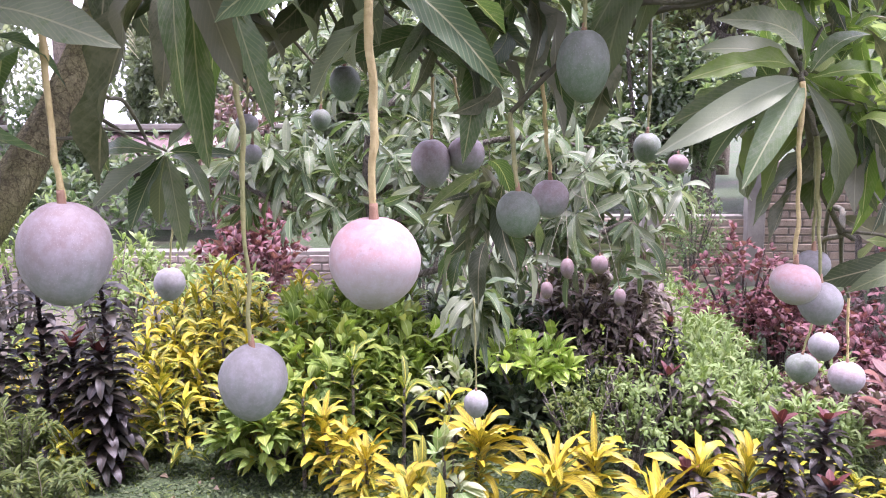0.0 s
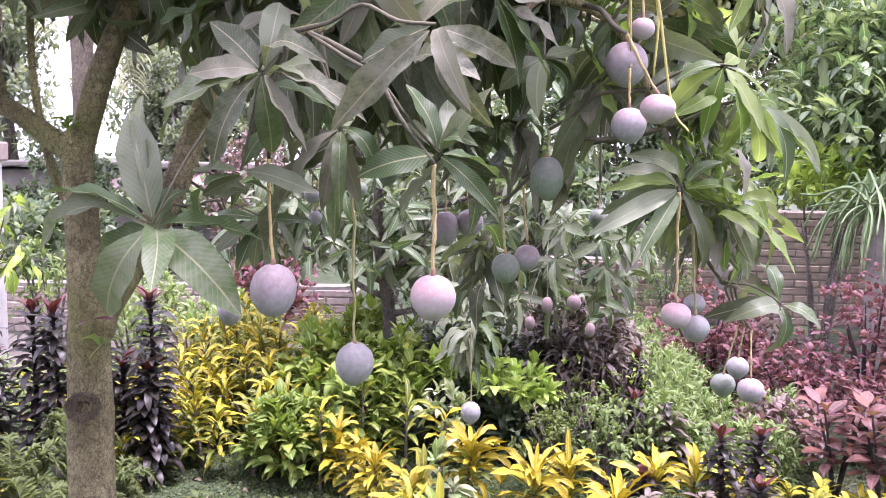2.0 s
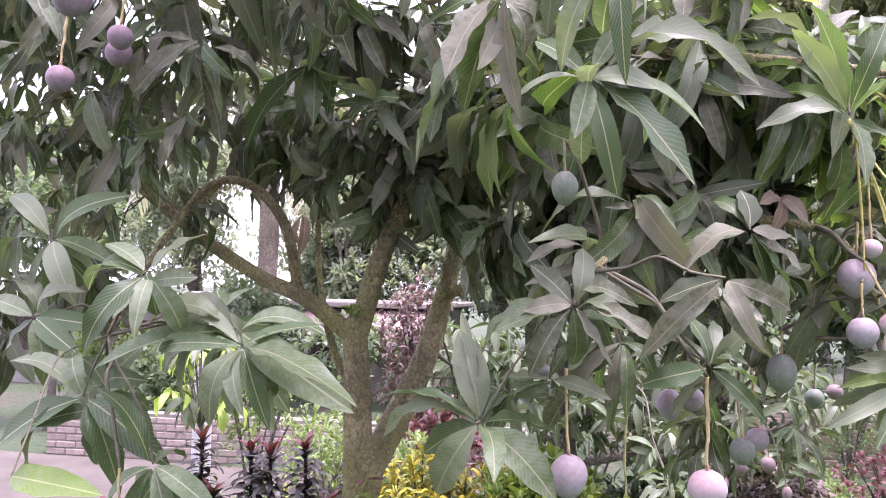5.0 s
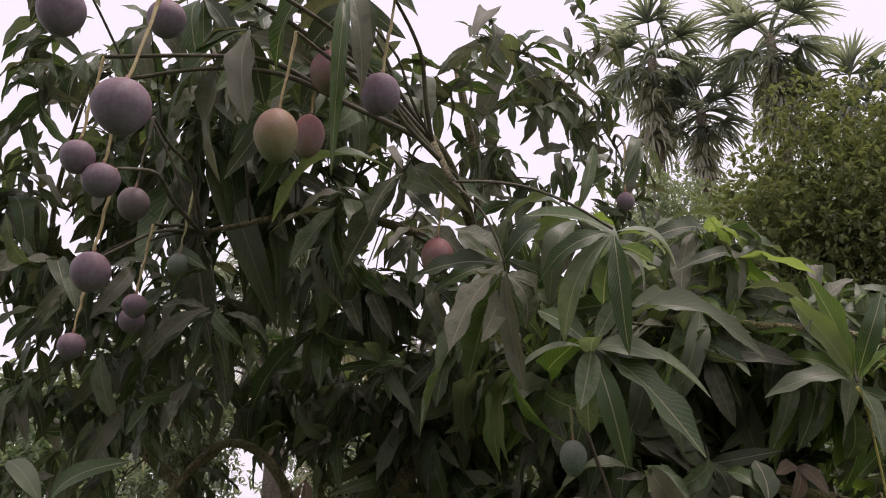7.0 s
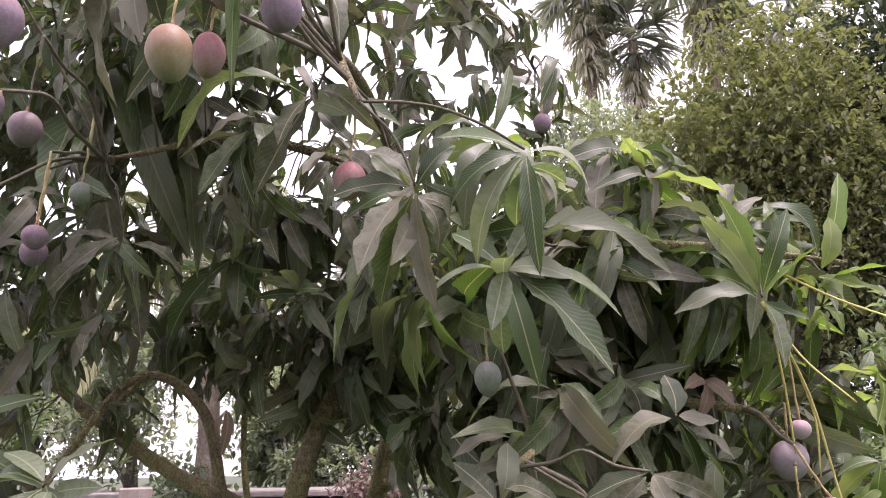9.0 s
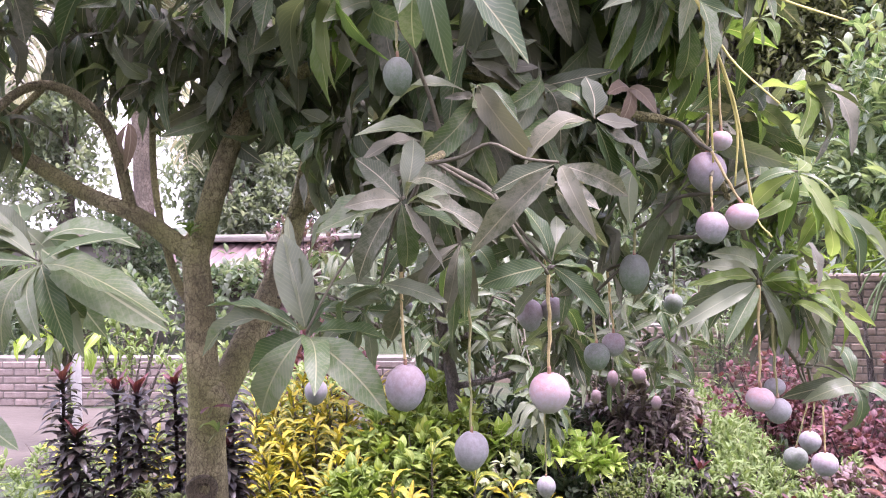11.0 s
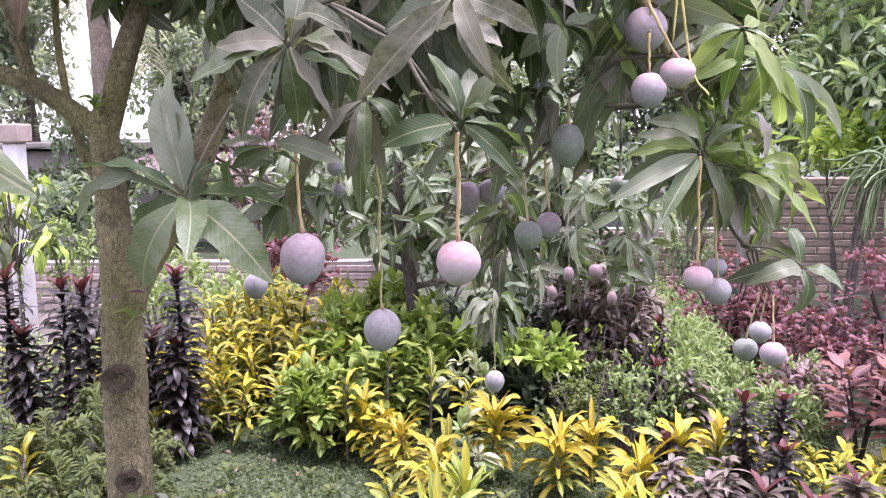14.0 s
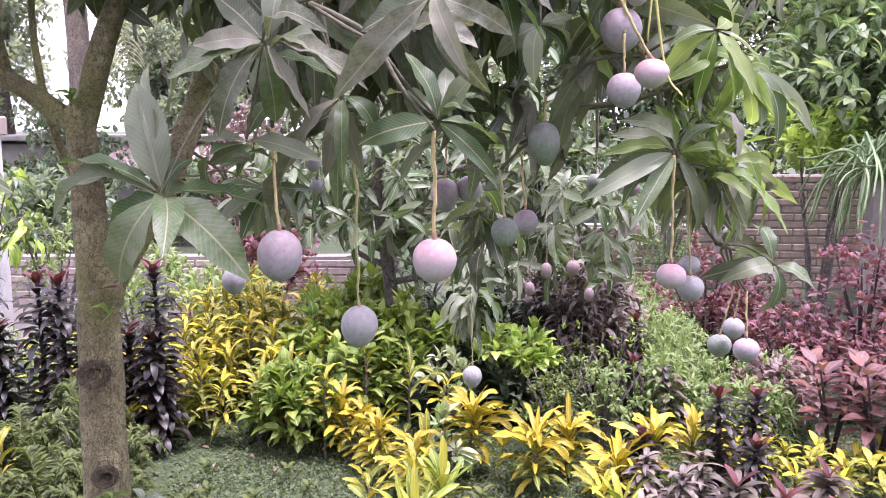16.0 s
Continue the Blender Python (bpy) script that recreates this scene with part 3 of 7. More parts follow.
def put_leaf(parent, kind, base, d, length, width, twist=0.0, name="leaf", up=Vector((0, 0, 1))):
    ob = new(name, leaf_mesh(kind, RNG.randrange(42) % len(KINDS[kind][2])))
    ob.parent = parent
    ob.matrix_parent_inverse = parent.matrix_basis.inverted()
    ob.matrix_basis = leaf_matrix(Vector(base), d, length, width, twist, up)
    return ob


class Foliage:
    """Collects leaves that are joined into one mesh."""

    def __init__(self, profile, bends, wavy=0.0):
        self.forms = [shape(profile, b, wavy, i) for i, b in enumerate(bends)]
        self.mats = [[] for _ in bends]

    def add(self, base, d, length, width, twist=0.0, up=Vector((0, 0, 1))):
        self.mats[RNG.randrange(len(self.mats))].append(np.array(leaf_matrix(Vector(base), d, length, width, twist, up)))

    def done(self, name, material, parent, label=""):
        vs, fs, us, at = [], [], [], 0
        for (v, f, u), ms in zip(self.forms, self.mats):
            if not ms:
                continue
            a = np.stack(ms)
            w = np.einsum("nij,kj->nki", a[:, :3, :3], v) + a[:, None, :3, 3]
            vs.append(w.reshape(-1, 3))
            fs.append((f[None] + (np.arange(len(ms)) * len(v))[:, None, None] + at).reshape(-1, 4))
            us.append(np.tile(u, (len(ms), 1)))
            at += len(ms) * len(v)
        me = mesh_from(name, np.concatenate(vs), np.concatenate(fs), np.concatenate(us), material)
        return tagged(part(name, me, None, parent, label), kind="stuff")


def rand_dir(low=-1.0, high=1.0):
    a, z = RNG.uniform(0, 2 * math.pi), RNG.uniform(low, high)
    s = math.sqrt(max(0, 1 - z * z))
    return Vector((s * math.cos(a), s * math.sin(a), z))


def near_path(p, reach):
    """True where p lies within reach of the camera's way."""
    return any((Vector(e) - Vector(p)).length < reach for _, e, _, _ in PATH)


# ---- ground ----
def build_ground():
    xs = np.concatenate([[-3000, -400, -80, -30, -14], np.linspace(-8, 8, 65), [14, 30, 80, 400, 3000]])
    ys = np.concatenate([[-3000, -400, -80, -20, -8], np.linspace(-3, 13, 65), [20, 40, 90, 400, 3000]])
    verts, faces = [], []
    for y in ys:
        for x in xs:
            near = max(0.0, 1 - max(abs(x), abs(y - 5)) / 12)
            verts.append((x, y, near * 0.05 * (noise.noise(Vector((x * 0.9, y * 0.9, 0))) + 0.5 * noise.noise(Vector((x * 3, y * 3, 4)))) - 0.01))
    w = len(xs)
    for j in range(len(ys) - 1):
        for i in range(w - 1):
            a = j * w + i
            faces.append((a, a + 1, a + w + 1, a + w))
    me = bpy.data.meshes.new("ground")
    me.from_pydata(verts, [], faces)
    me.polygons.foreach_set("use_smooth", [True] * len(me.polygons))
    return tagged(part("ground", me, M["ground"], None), "patchy green lawn and brown garden soil", "ground", kind="structure")


ground = build_ground()


def build_path():
    """A bare strip of pale trodden soil in front of the low wall."""
    verts, faces = [], []
    for i in range(41):
        x = -8 + 6.9 * i / 40
        for j in range(9):
            e = noise.noise(Vector((x, j * 3.0, 2))) * 0.18 * (j in (0, 8))
            y = 5.15 + (7.35 - 5.15) * j / 8 + e + (0.5 if j == 0 and i > 36 else 0)
            verts.append((x, y, 0.045 + 0.012 * noise.noise(Vector((x * 2, y * 2, 1))) - 0.05 * (j in (0, 8) or i in (0, 40))))
    for i in range(40):
        for j in range(8):
            a = i * 9 + j
            faces.append((a, a + 9, a + 10, a + 1))
    me = bpy.data.meshes.new("path")
    me.from_pydata(verts, [], faces)
    me.polygons.foreach_set("use_smooth", [True] * len(me.polygons))
    return tagged(part("path", me, M["pale_soil"], None), "pale pinkish trodden soil path beside the wall", "path", kind="structure")


build_path()


def build_grass():
    """Low creeping lawn plants: tiny leaves at all angles, thinner on bare spots."""
    g, s = Foliage("small", (0.2, 0.5)), Foliage("grass", (0.5, 0.9, 0.3))
    n = 0
    while n < 78000:
        x, y = RNG.uniform(-3.0, 2.6), RNG.uniform(0.5, 4.6)
        if RNG.random() < max(0.0, ((x + 0.15) / 2.8) ** 4, ((y - 2.75) / 2.2) ** 4):
            continue
        v = noise.noise(Vector((x * 1.3, y * 1.3, 7))) + 0.5 * noise.noise(Vector((x * 5, y * 5, 3)))
        if v < -0.55 + RNG.uniform(-0.2, 0.2):
            continue
        n += 1
        if n % 4:
            ln = RNG.uniform(0.011, 0.027)
            g.add((x, y, RNG.uniform(0.0, 0.022)), rand_dir(-0.15, 0.7), ln, ln * RNG.uniform(0.35, 0.6), RNG.uniform(-0.8, 0.8))
        else:
            h = RNG.uniform(0.02, 0.06)
            s.add((x, y, -0.005), rand_dir(0.1, 0.9), h, 0.004 + h * 0.06, RNG.uniform(-1, 1))
    dry = Foliage("oval", (0.3, 0.6))
    for i in range(150):
        ln = RNG.uniform(0.02, 0.06)
        dry.add((RNG.uniform(-2.2, 1.9), RNG.uniform(1.4, 4.2), RNG.uniform(0.012, 0.03)), rand_dir(-0.1, 0.25), ln, ln * 0.5, RNG.uniform(-0.7, 0.7))
    lawn = thing("lawn", (0, 3, 0), "low matted green lawn of tiny leaves and grass", "grass", kind="stuff")
    g.done("creeping_leaves", M["grass"], lawn)
    s.done("grass", M["fern"], lawn)
    dry.done("leaf_litter", M["dry_leaf"], lawn, "scattered dry brown leaves")
    return lawn


build_grass()


# ---- walls and buildings ----
def box_mesh(sx, sy, sz, bevel=0.006, name="block"):
    bm = bmesh.new()
    bmesh.ops.create_cube(bm, size=1.0)
    bmesh.ops.scale(bm, vec=(sx, sy, sz), verts=bm.verts)
    if bevel:
        bmesh.ops.bevel(bm, geom=bm.edges[:], offset=bevel, segments=1, affect="EDGES")
    me = bpy.data.meshes.new(name)
    bm.to_mesh(me)
    bm.free()
    return me


def brick_wall(name, x0, x1, y, height, material, label, bx=0.23, bz=0.075, slope=0.0, coping=True):
    """A wall along x whose bricks stand proud of the mortar; slope: metres of y for each metre of x."""
    ang = math.atan(slope)
    length = (x1 - x0) / math.cos(ang)
    m = Matrix.Translation((x0, y, 0)) @ Matrix.Rotation(ang, 4, "Z")
    core = part(name, box_mesh(length, 0.19, height + 0.1, 0.004), M["mortar"], None)
    core.matrix_basis = m @ Matrix.Translation((length / 2, 0, height / 2 - 0.05))
    tagged(core, label, "wall", kind="structure")
    bmsh = [box_mesh(bx - 0.012, 0.21, bz - 0.011, 0.008, "brick"), box_mesh(bx / 2 - 0.012, 0.21, bz - 0.011, 0.008, "brick")]
    for b in bmsh:
        b.materials.append(material)
    rows = int(height / bz)
    for r in range(rows):
        s = -0.5 * bx * (r % 2)
        while s < length - 0.04:
            a, b = max(s, 0), min(s + bx, length)
            if b - a > 0.06:
                ob = new("brick", bmsh[0] if b - a > 0.16 else bmsh[1])
                ob.parent = core
                ob.matrix_parent_inverse = core.matrix_basis.inverted()
                ob.matrix_basis = m @ Matrix.Translation(((a + b) / 2, RNG.uniform(-0.005, 0.005), (r + 0.5) * bz)) @ Matrix.Rotation(RNG.uniform(-0.01, 0.01), 4, "Z")
            s += bx
    if coping:
        cp = part("coping", box_mesh(length, 0.25, 0.05, 0.01), M["concrete"], core)
        cp.matrix_basis = m @ Matrix.Translation((length / 2, 0, height + 0.076))
    return core


brick_wall("wall_low", -0.6, 2.35, 8.95, 0.66, M["brick"], "low weathered brown brick garden wall", bx=0.26, bz=0.08, coping=False)
brick_wall("wall_high", 2.5, 6.2, 8.9, 1.2, M["brick"], "higher weathered brown brick boundary wall", bx=0.26, bz=0.08, coping=False)
brick_wall("wall_pale", -6.4, -1.3, 7.4, 0.48, M["pink_brick"], "low pale pink brick wall beside a path", slope=0.06, coping=False)


def sky_blocker():
    """An added plain wall, never in view, that blocks low sky light from behind."""
    w = part("wall_south", box_mesh(22.0, 0.3, 3.4, 0.02), M["concrete"], None)
    w.matrix_basis = Matrix.Translation((0, -4.6, 1.65))
    tagged(w, "plain grey wall added out of view to block low sky light", "wall", kind="structure")


sky_blocker()


def post(name, x, y, w, h, mat, label, cap=True):
    t = thing(name, (x, y, 0), label, "post")
    shaft = part("shaft", box_mesh(w, w, h, 0.008), mat, t)
    shaft.matrix_basis = Matrix.Translation((x, y, h / 2 - 0.02))
    if cap:
        c = part("cap", box_mesh(w * 1.3, w * 1.3, 0.05, 0.01), mat, t)
        c.matrix_basis = Matrix.Translation((x, y, h))
    return t


post("wall_post", 1.42, 8.75, 0.17, 0.78, M["concrete"], "weathered square concrete post beside the brick wall")
post("wall_post", 2.43, 8.8, 0.17, 1.26, M["concrete"], "weathered square concrete post between two walls")
pillar = post("pillar", -3.67, 5.7, 0.12, 1.66, M["white_paint"], "slim white painted garden pillar with a brick top", cap=False)
top = part("cap", box_mesh(0.19, 0.19, 0.14, 0.012), M["pink_brick"], pillar, "pale pinkish brick top")
top.matrix_basis = Matrix.Translation((-3.67, 5.7, 1.71))


def building():
    b = thing("shed", (-7.5, 14.5, 0), "long low grey shed with a concrete roof edge", "shed")
    w = part("wall", box_mesh(9.0, 3.0, 1.5, 0.02), M["concrete"], b)
    w.matrix_basis = Matrix.Translation((-8.3, 14.5, 0.72))
    r = part("roof", box_mesh(9.6, 3.6, 0.09, 0.02), M["concrete"], b, "pale flat concrete roof slab")
    r.matrix_basis = Matrix.Translation((-8.3, 14.5, 1.56))
    for i in range(4):
        # No hole is cut; the opening's inner shade is the block's dark colour.
        o = part("window", box_mesh(0.9, 0.12, 0.6, 0.01), M["dark_stem"], b, "solid dark block, its colour the shade inside a window opening")
        o.matrix_basis = Matrix.Translation((-11.3 + i * 2.0, 12.98, 0.9))
    # corrugated red sheet lean-to
    verts, faces = [], []
    for i in range(61):
        x = -5.9 + 2.3 * i / 60
        z = 0.02 * math.sin(i * 1.57)
        verts += [(x, 11.6, 1.12 + z), (x, 12.98, 1.47 + z)]
    for i in range(60):
        faces.append((2 * i, 2 * i + 2, 2 * i + 3, 2 * i + 1))
    me = bpy.data.meshes.new("lean_to_roof")
    me.from_pydata(verts, [], faces)
    part("lean_to_roof", me, M["red_sheet"], b, "faded red corrugated sheet roof")
    for x in (-5.7, -3.8):
        q = part("lean_to_post", box_mesh(0.09, 0.09, 1.14, 0.005), M["concrete"], b)
        q.matrix_basis = Matrix.Translation((x, 11.7, 0.56))
    return b


building()


# ---- mango tree in front ----
LIMB_NODES = []


def limb(tree, points, r0, r1, mat, name="limb", sides=10, lump=0.12, knots=(), flare=0.0, keep=True):
    me = tube(points, r0, r1, sides, 5, lump, flare, knots)
    ob = part(name, me, M[mat], tree)
    if keep:
        LIMB_NODES.extend(smooth_path(points, 3)[2:])
    return ob


tree_a = thing("mango_tree", (-0.895, 1.62, 0), "mango tree with grey-brown forked trunk and dusty drooping leaves", "tree")
limb(tree_a, [(-0.885, 1.62, -0.05), (-0.90, 1.62, 0.45), (-0.912, 1.645, 0.9), (-0.92, 1.665, 1.18), (-0.918, 1.68, 1.30)], 0.060, 0.050, "bark", "trunk", 28, 0.10,
     knots=((0.62, 4.2, 0.009), (0.4, 2.0, 0.006)), flare=0.3, keep=False)
limb(tree_a, [(-0.918, 1.66, 1.12), (-0.928, 1.675, 1.3), (-0.94, 1.69, 1.5), (-0.953, 1.70, 1.67), (-0.957, 1.70, 1.73)], 0.046, 0.034, "bark", "trunk", 24, 0.10, keep=False)
limb(tree_a, [(-0.925, 1.68, 1.24), (-0.825, 1.93, 1.55), (-0.785, 2.1, 1.8), (-0.735, 2.28, 2.2), (-0.635, 2.35, 2.6), (-0.5, 2.3, 3.0)], 0.045, 0.016, "bark")
limb(tree_a, [(-0.955, 1.70, 1.66), (-0.885, 1.75, 1.95), (-0.795, 1.8, 2.17), (-0.675, 1.8, 2.5), (-0.615, 1.7, 2.9), (-0.665, 1.6, 3.3)], 0.033, 0.012, "bark")
limb(tree_a, [(-0.955, 1.70, 1.68), (-1.115, 1.7, 1.79), (-1.285, 1.7, 1.865), (-1.545, 1.7, 2.03), (-1.815, 1.6, 2.3), (-1.915, 1.5, 2.6)], 0.029, 0.013, "bark")
limb(tree_a, [(-1.135, 1.70, 1.80), (-1.175, 1.66, 2.02), (-1.275, 1.6, 2.13), (-1.355, 1.5, 2.09), (-1.405, 1.3, 1.86), (-1.365, 1.1, 1.7)], 0.018, 0.007, "bark")
limb(tree_a, [(-0.935, 1.72, 1.5), (-1.035, 1.75, 1.62), (-1.115, 1.8, 1.9), (-1.135, 1.85, 2.3)], 0.014, 0.008, "bark")


def fork_dome(x, y, z, r):
    """Rounded bark where the trunk parts into limbs."""
    bm = bmesh.new()
    bmesh.ops.create_icosphere(bm, subdivisions=4, radius=1.0)
    for v in bm.verts:
        v.co = Vector((v.co.x * r, v.co.y * r, v.co.z * r * 1.5)) * (1 + 0.08 * noise.noise(v.co * 2.5))
    for f in bm.faces:
        f.smooth = True
    part("fork", bm, M["bark"], tree_a).matrix_basis = Matrix.Translation((x, y, z))


fork_dome(-0.955, 1.70, 1.70, 0.036)
fork_dome(-0.912, 1.685, 1.27, 0.052)


def trunk_knot(x, y, z, r):
    """A healed branch scar: rolls of bark round a dark hollow, facing the open side."""
    bm = bmesh.new()
    rings, seg = 9, 20
    prev = None
    for i in range(rings):
        t = i / (rings - 1)
        rad = r * (1.35 - 1.2 * t)
        out = 0.013 * math.sin(min(1, t * 1.7) * math.pi) + (0.006 * math.sin(t * 16) if t < 0.8 else 0) - 0.016 * max(0, t - 0.75) * 4
        row = []
        for k in range(seg):
            a = 2 * math.pi * k / seg
            w = 1 + 0.12 * noise.noise(Vector((math.cos(a) * 1.5, math.sin(a) * 1.5, t * 3)))
            row.append(bm.verts.new((rad * w * 1.15 * math.cos(a), -out + 0.012 * abs(math.cos(a)) * (1 - t), rad * w * math.sin(a))))
        if prev:
            for k in range(seg):
                bm.faces.new((prev[k], prev[(k + 1) % seg], row[(k + 1) % seg], row[k]))
        prev = row
    bm.faces.new(prev)
    for f in bm.faces:
        f.smooth = True
    ob = part("knot", bm, M["knot_bark"], tree_a, "rolled bark knot round a healed scar")
    ob.matrix_basis = Matrix.Translation((x, y, z)) @ Matrix.Rotation(radians(22), 4, "Z")


trunk_knot(-0.905, 1.598, 1.072, 0.028)
trunk_knot(-0.877, 1.567, 0.82, 0.022)
# a tuft of new leaves in the fork
tuft = part("shoot", tube([(-0.95, 1.67, 1.71), (-0.95, 1.665, 1.735), (-0.952, 1.66, 1.75)], 0.003, 0.002, 6, 3), M["green_stalk"], tree_a)
for k in range(7):
    put_leaf(tree_a, "young", (-0.952, 1.66, 1.735 + 0.003 * k), Vector((math.cos(k * 2.4), math.sin(k * 2.4) - 0.3, 0.5)), 0.045, 0.018, 0.2)
# small shoots on the trunk and at its foot
for x, y, z, n, ln, k in ((-0.868, 1.618, 1.22, 3, 0.07, "young"), (-0.872, 1.60, 1.29, 2, 0.05, "red"), (-0.865, 1.565, 0.76, 5, 0.055, "young"), (-0.80, 1.60, 0.74, 5, 0.06, "pale"), (-0.74, 1.62, 0.71, 4, 0.07, "pale")):
    part("shoot", tube([(-0.895, 1.62, z - 0.03), (x * 0.5 - 0.447, y * 0.5 + 0.81, z - 0.012), (x, y, z)], 0.004, 0.002, 6, 3), M["green_stalk"], tree_a)
    for i in range(n):
        put_leaf(tree_a, k, (x, y, z), Vector((math.cos(i * 2.2 + 4.2), math.sin(i * 2.2 + 4.2) - 0.2, 0.35)), ln, ln * 0.42, 0.2)
# boughs through the crown
limb(tree_a, [(-0.80, 1.80, 2.12), (-0.5, 1.55, 2.18), (-0.2, 1.35, 2.1), (0.1, 1.3, 2.0), (0.3, 1.35, 1.95), (0.42, 1.42, 1.75)], 0.02, 0.006, "bark")
limb(tree_a, [(-0.70, 1.80, 2.4), (-0.4, 1.4, 2.45), (-0.1, 1.2, 2.35), (0.2, 1.15, 2.3), (0.45, 1.15, 2.25)], 0.018, 0.006, "bark")
limb(tree_a, [(-0.77, 2.1, 1.8), (-0.5, 1.9, 1.95), (-0.3, 1.5, 1.95), (-0.2, 1.1, 1.9), (-0.22, 0.9, 1.86)], 0.016, 0.006, "bark")
limb(tree_a, [(-0.62, 1.72, 2.75), (-0.6, 1.3, 2.8), (-0.55, 0.9, 2.7), (-0.45, 0.7, 2.5)], 0.018, 0.006, "bark")
limb(tree_a, [(-0.7, 2.3, 2.25), (-0.3, 2.3, 2.3), (0.1, 2.2, 2.2), (0.35, 2.0, 2.05)], 0.018, 0.006, "bark")
limb(tree_a, [(-0.62, 1.7, 2.7), (-0.95, 1.4, 2.75), (-1.2, 1.1, 2.6)], 0.018, 0.006, "bark")
limb(tree_a, [(-1.9, 1.5, 2.55), (-1.97, 1.48, 2.8), (-1.93, 1.44, 3.05), (-1.85, 1.4, 3.3)], 0.011, 0.005, "bark")
limb(tree_a, [(-1.19, 1.11, 2.6), (-1.4, 1.3, 2.72), (-1.6, 1.4, 2.85), (-1.7, 1.45, 3.05)], 0.010, 0.005, "bark")
limb(tree_a, [(-1.53, 1.7, 2.03), (-1.45, 1.85, 2.2), (-1.35, 1.95, 2.4)], 0.012, 0.006, "bark")
limb(tree_a, [(0.42, 1.42, 1.75), (0.48, 1.48, 1.6), (0.55, 1.6, 1.48), (0.62, 1.7, 1.40)], 0.006, 0.004, "twig")
limb(tree_a, [(-0.65, 1.6, 3.3), (-0.45, 1.52, 3.28), (-0.27, 1.5, 3.08), (-0.18, 1.5, 2.92)], 0.007, 0.003, "bark")


def twig_to(tree, c, r=0.004, reach=9.0):
    """A twig from the nearest bough to the point c."""
    c = Vector(c)
    q = min(LIMB_NODES, key=lambda p: (p - c).length + max(0, c.z - p.z) * 0.2)
    if not 0.02 < (q - c).length < reach:
        return
    mid = (q + c) / 2 + Vector((0, 0, 0.10 * (q - c).length)) + rand_dir() * 0.05 * (q - c).length
    me = tube([q, q.lerp(mid, 0.55) + rand_dir() * 0.03 * (q - c).length, mid, mid.lerp(c, 0.5) + rand_dir() * 0.03 * (q - c).length, c], r * 0.75 * (1 + 0.5 * (q - c).length), r * 0.6, 6, 4, 0.25)
    part("twig", me, M["twig"], tree)


OUTWARD = Vector((0.1, -0.75, 0.65))  # shoots at the crown's edge lean out to the open side


OPEN_SIDE = Vector((0.06, -0.5, 1.68))


def meets_fruit(base, d):
    return any((base + d * k - m).length < 0.055 for m in FRUIT for k in (0.4, 0.65, 0.9))


def covers_fruit(base, d):
    """True where a leaf would hang before a fruit on the crown's open side."""
    for m in FRUIT:
        for k in (0.3, 0.5, 0.7, 0.95):
            p = base + d * k - OPEN_SIDE
            g = m - OPEN_SIDE
            if p.y < g.y and p.y > 0.3 and ((p * (g.y / p.y)) - g).length < 0.05:
                return True
    return False


def whorl(tree, c, tips, kinds=None):
    """Leaves that spring from a shoot's end at c. tips: where each one ends, from c, and its width."""
    twig_to(tree, c)
    v = Vector(c)
    for dx, dy, dz, w in tips:
        d = Vector((dx, dy, dz))
        if meets_fruit(v, d):
            d += Vector((0, 0.07, 0))
        k = RNG.choice(kinds) if kinds else RNG.choice(("mango", "mango", "dusty", "mango", "mango", "dusty", "mango", "young") if v.z < 2.3 else ("mango", "mango", "dusty"))
        put_leaf(tree, k, v + d * 0.06, d, d.length * 0.98, w * 1.02, RNG.uniform(-0.5, 0.5), up=OUTWARD)
    mean = sum(Vector(q[:3]).length for q in tips) / len(tips)
    for i in range(5 if len(tips) < 7 else 2):
        d = rand_dir(-0.9, 0.5) + Vector((0, 0.5, -0.3))
        if meets_fruit(v, d.normalized() * mean):
            continue
        if covers_fruit(v, d.normalized() * mean):
            d.y += 1.2
        put_leaf(tree, k if i or kinds else "dusty", v - OUTWARD * RNG.uniform(0.01, 0.06), d, mean * RNG.uniform(0.5, 0.95), mean * 0.24, RNG.uniform(-0.9, 0.9), up=OUTWARD)


def random_whorl(store, c, aim, n, length, droop):
    """Leaves round a shoot that points along aim, added to a store of joined leaves."""
    c = Vector(c)
    for i in range(n):
        a = i * 2.4 + RNG.uniform(-0.4, 0.4)
        x, y, z = leaf_frame(aim)
        d = (x * math.cos(a) + z * math.sin(a)) * RNG.uniform(0.7, 1.1) + aim * RNG.uniform(-0.1, 0.7) + Vector((0, 0, -droop * RNG.uniform(0.5, 1.5)))
        ln = length * RNG.choice((0.45, 0.7, 0.85, 1.0, 1.15, 1.3)) * RNG.uniform(0.9, 1.1)
        RNG.choice(store).add(c + rand_dir() * 0.02 - aim * RNG.uniform(0, 0.07), d, ln, ln * RNG.uniform(0.19, 0.27), RNG.uniform(-0.9, 0.9), aim + Vector((0, 0, 0.5)))




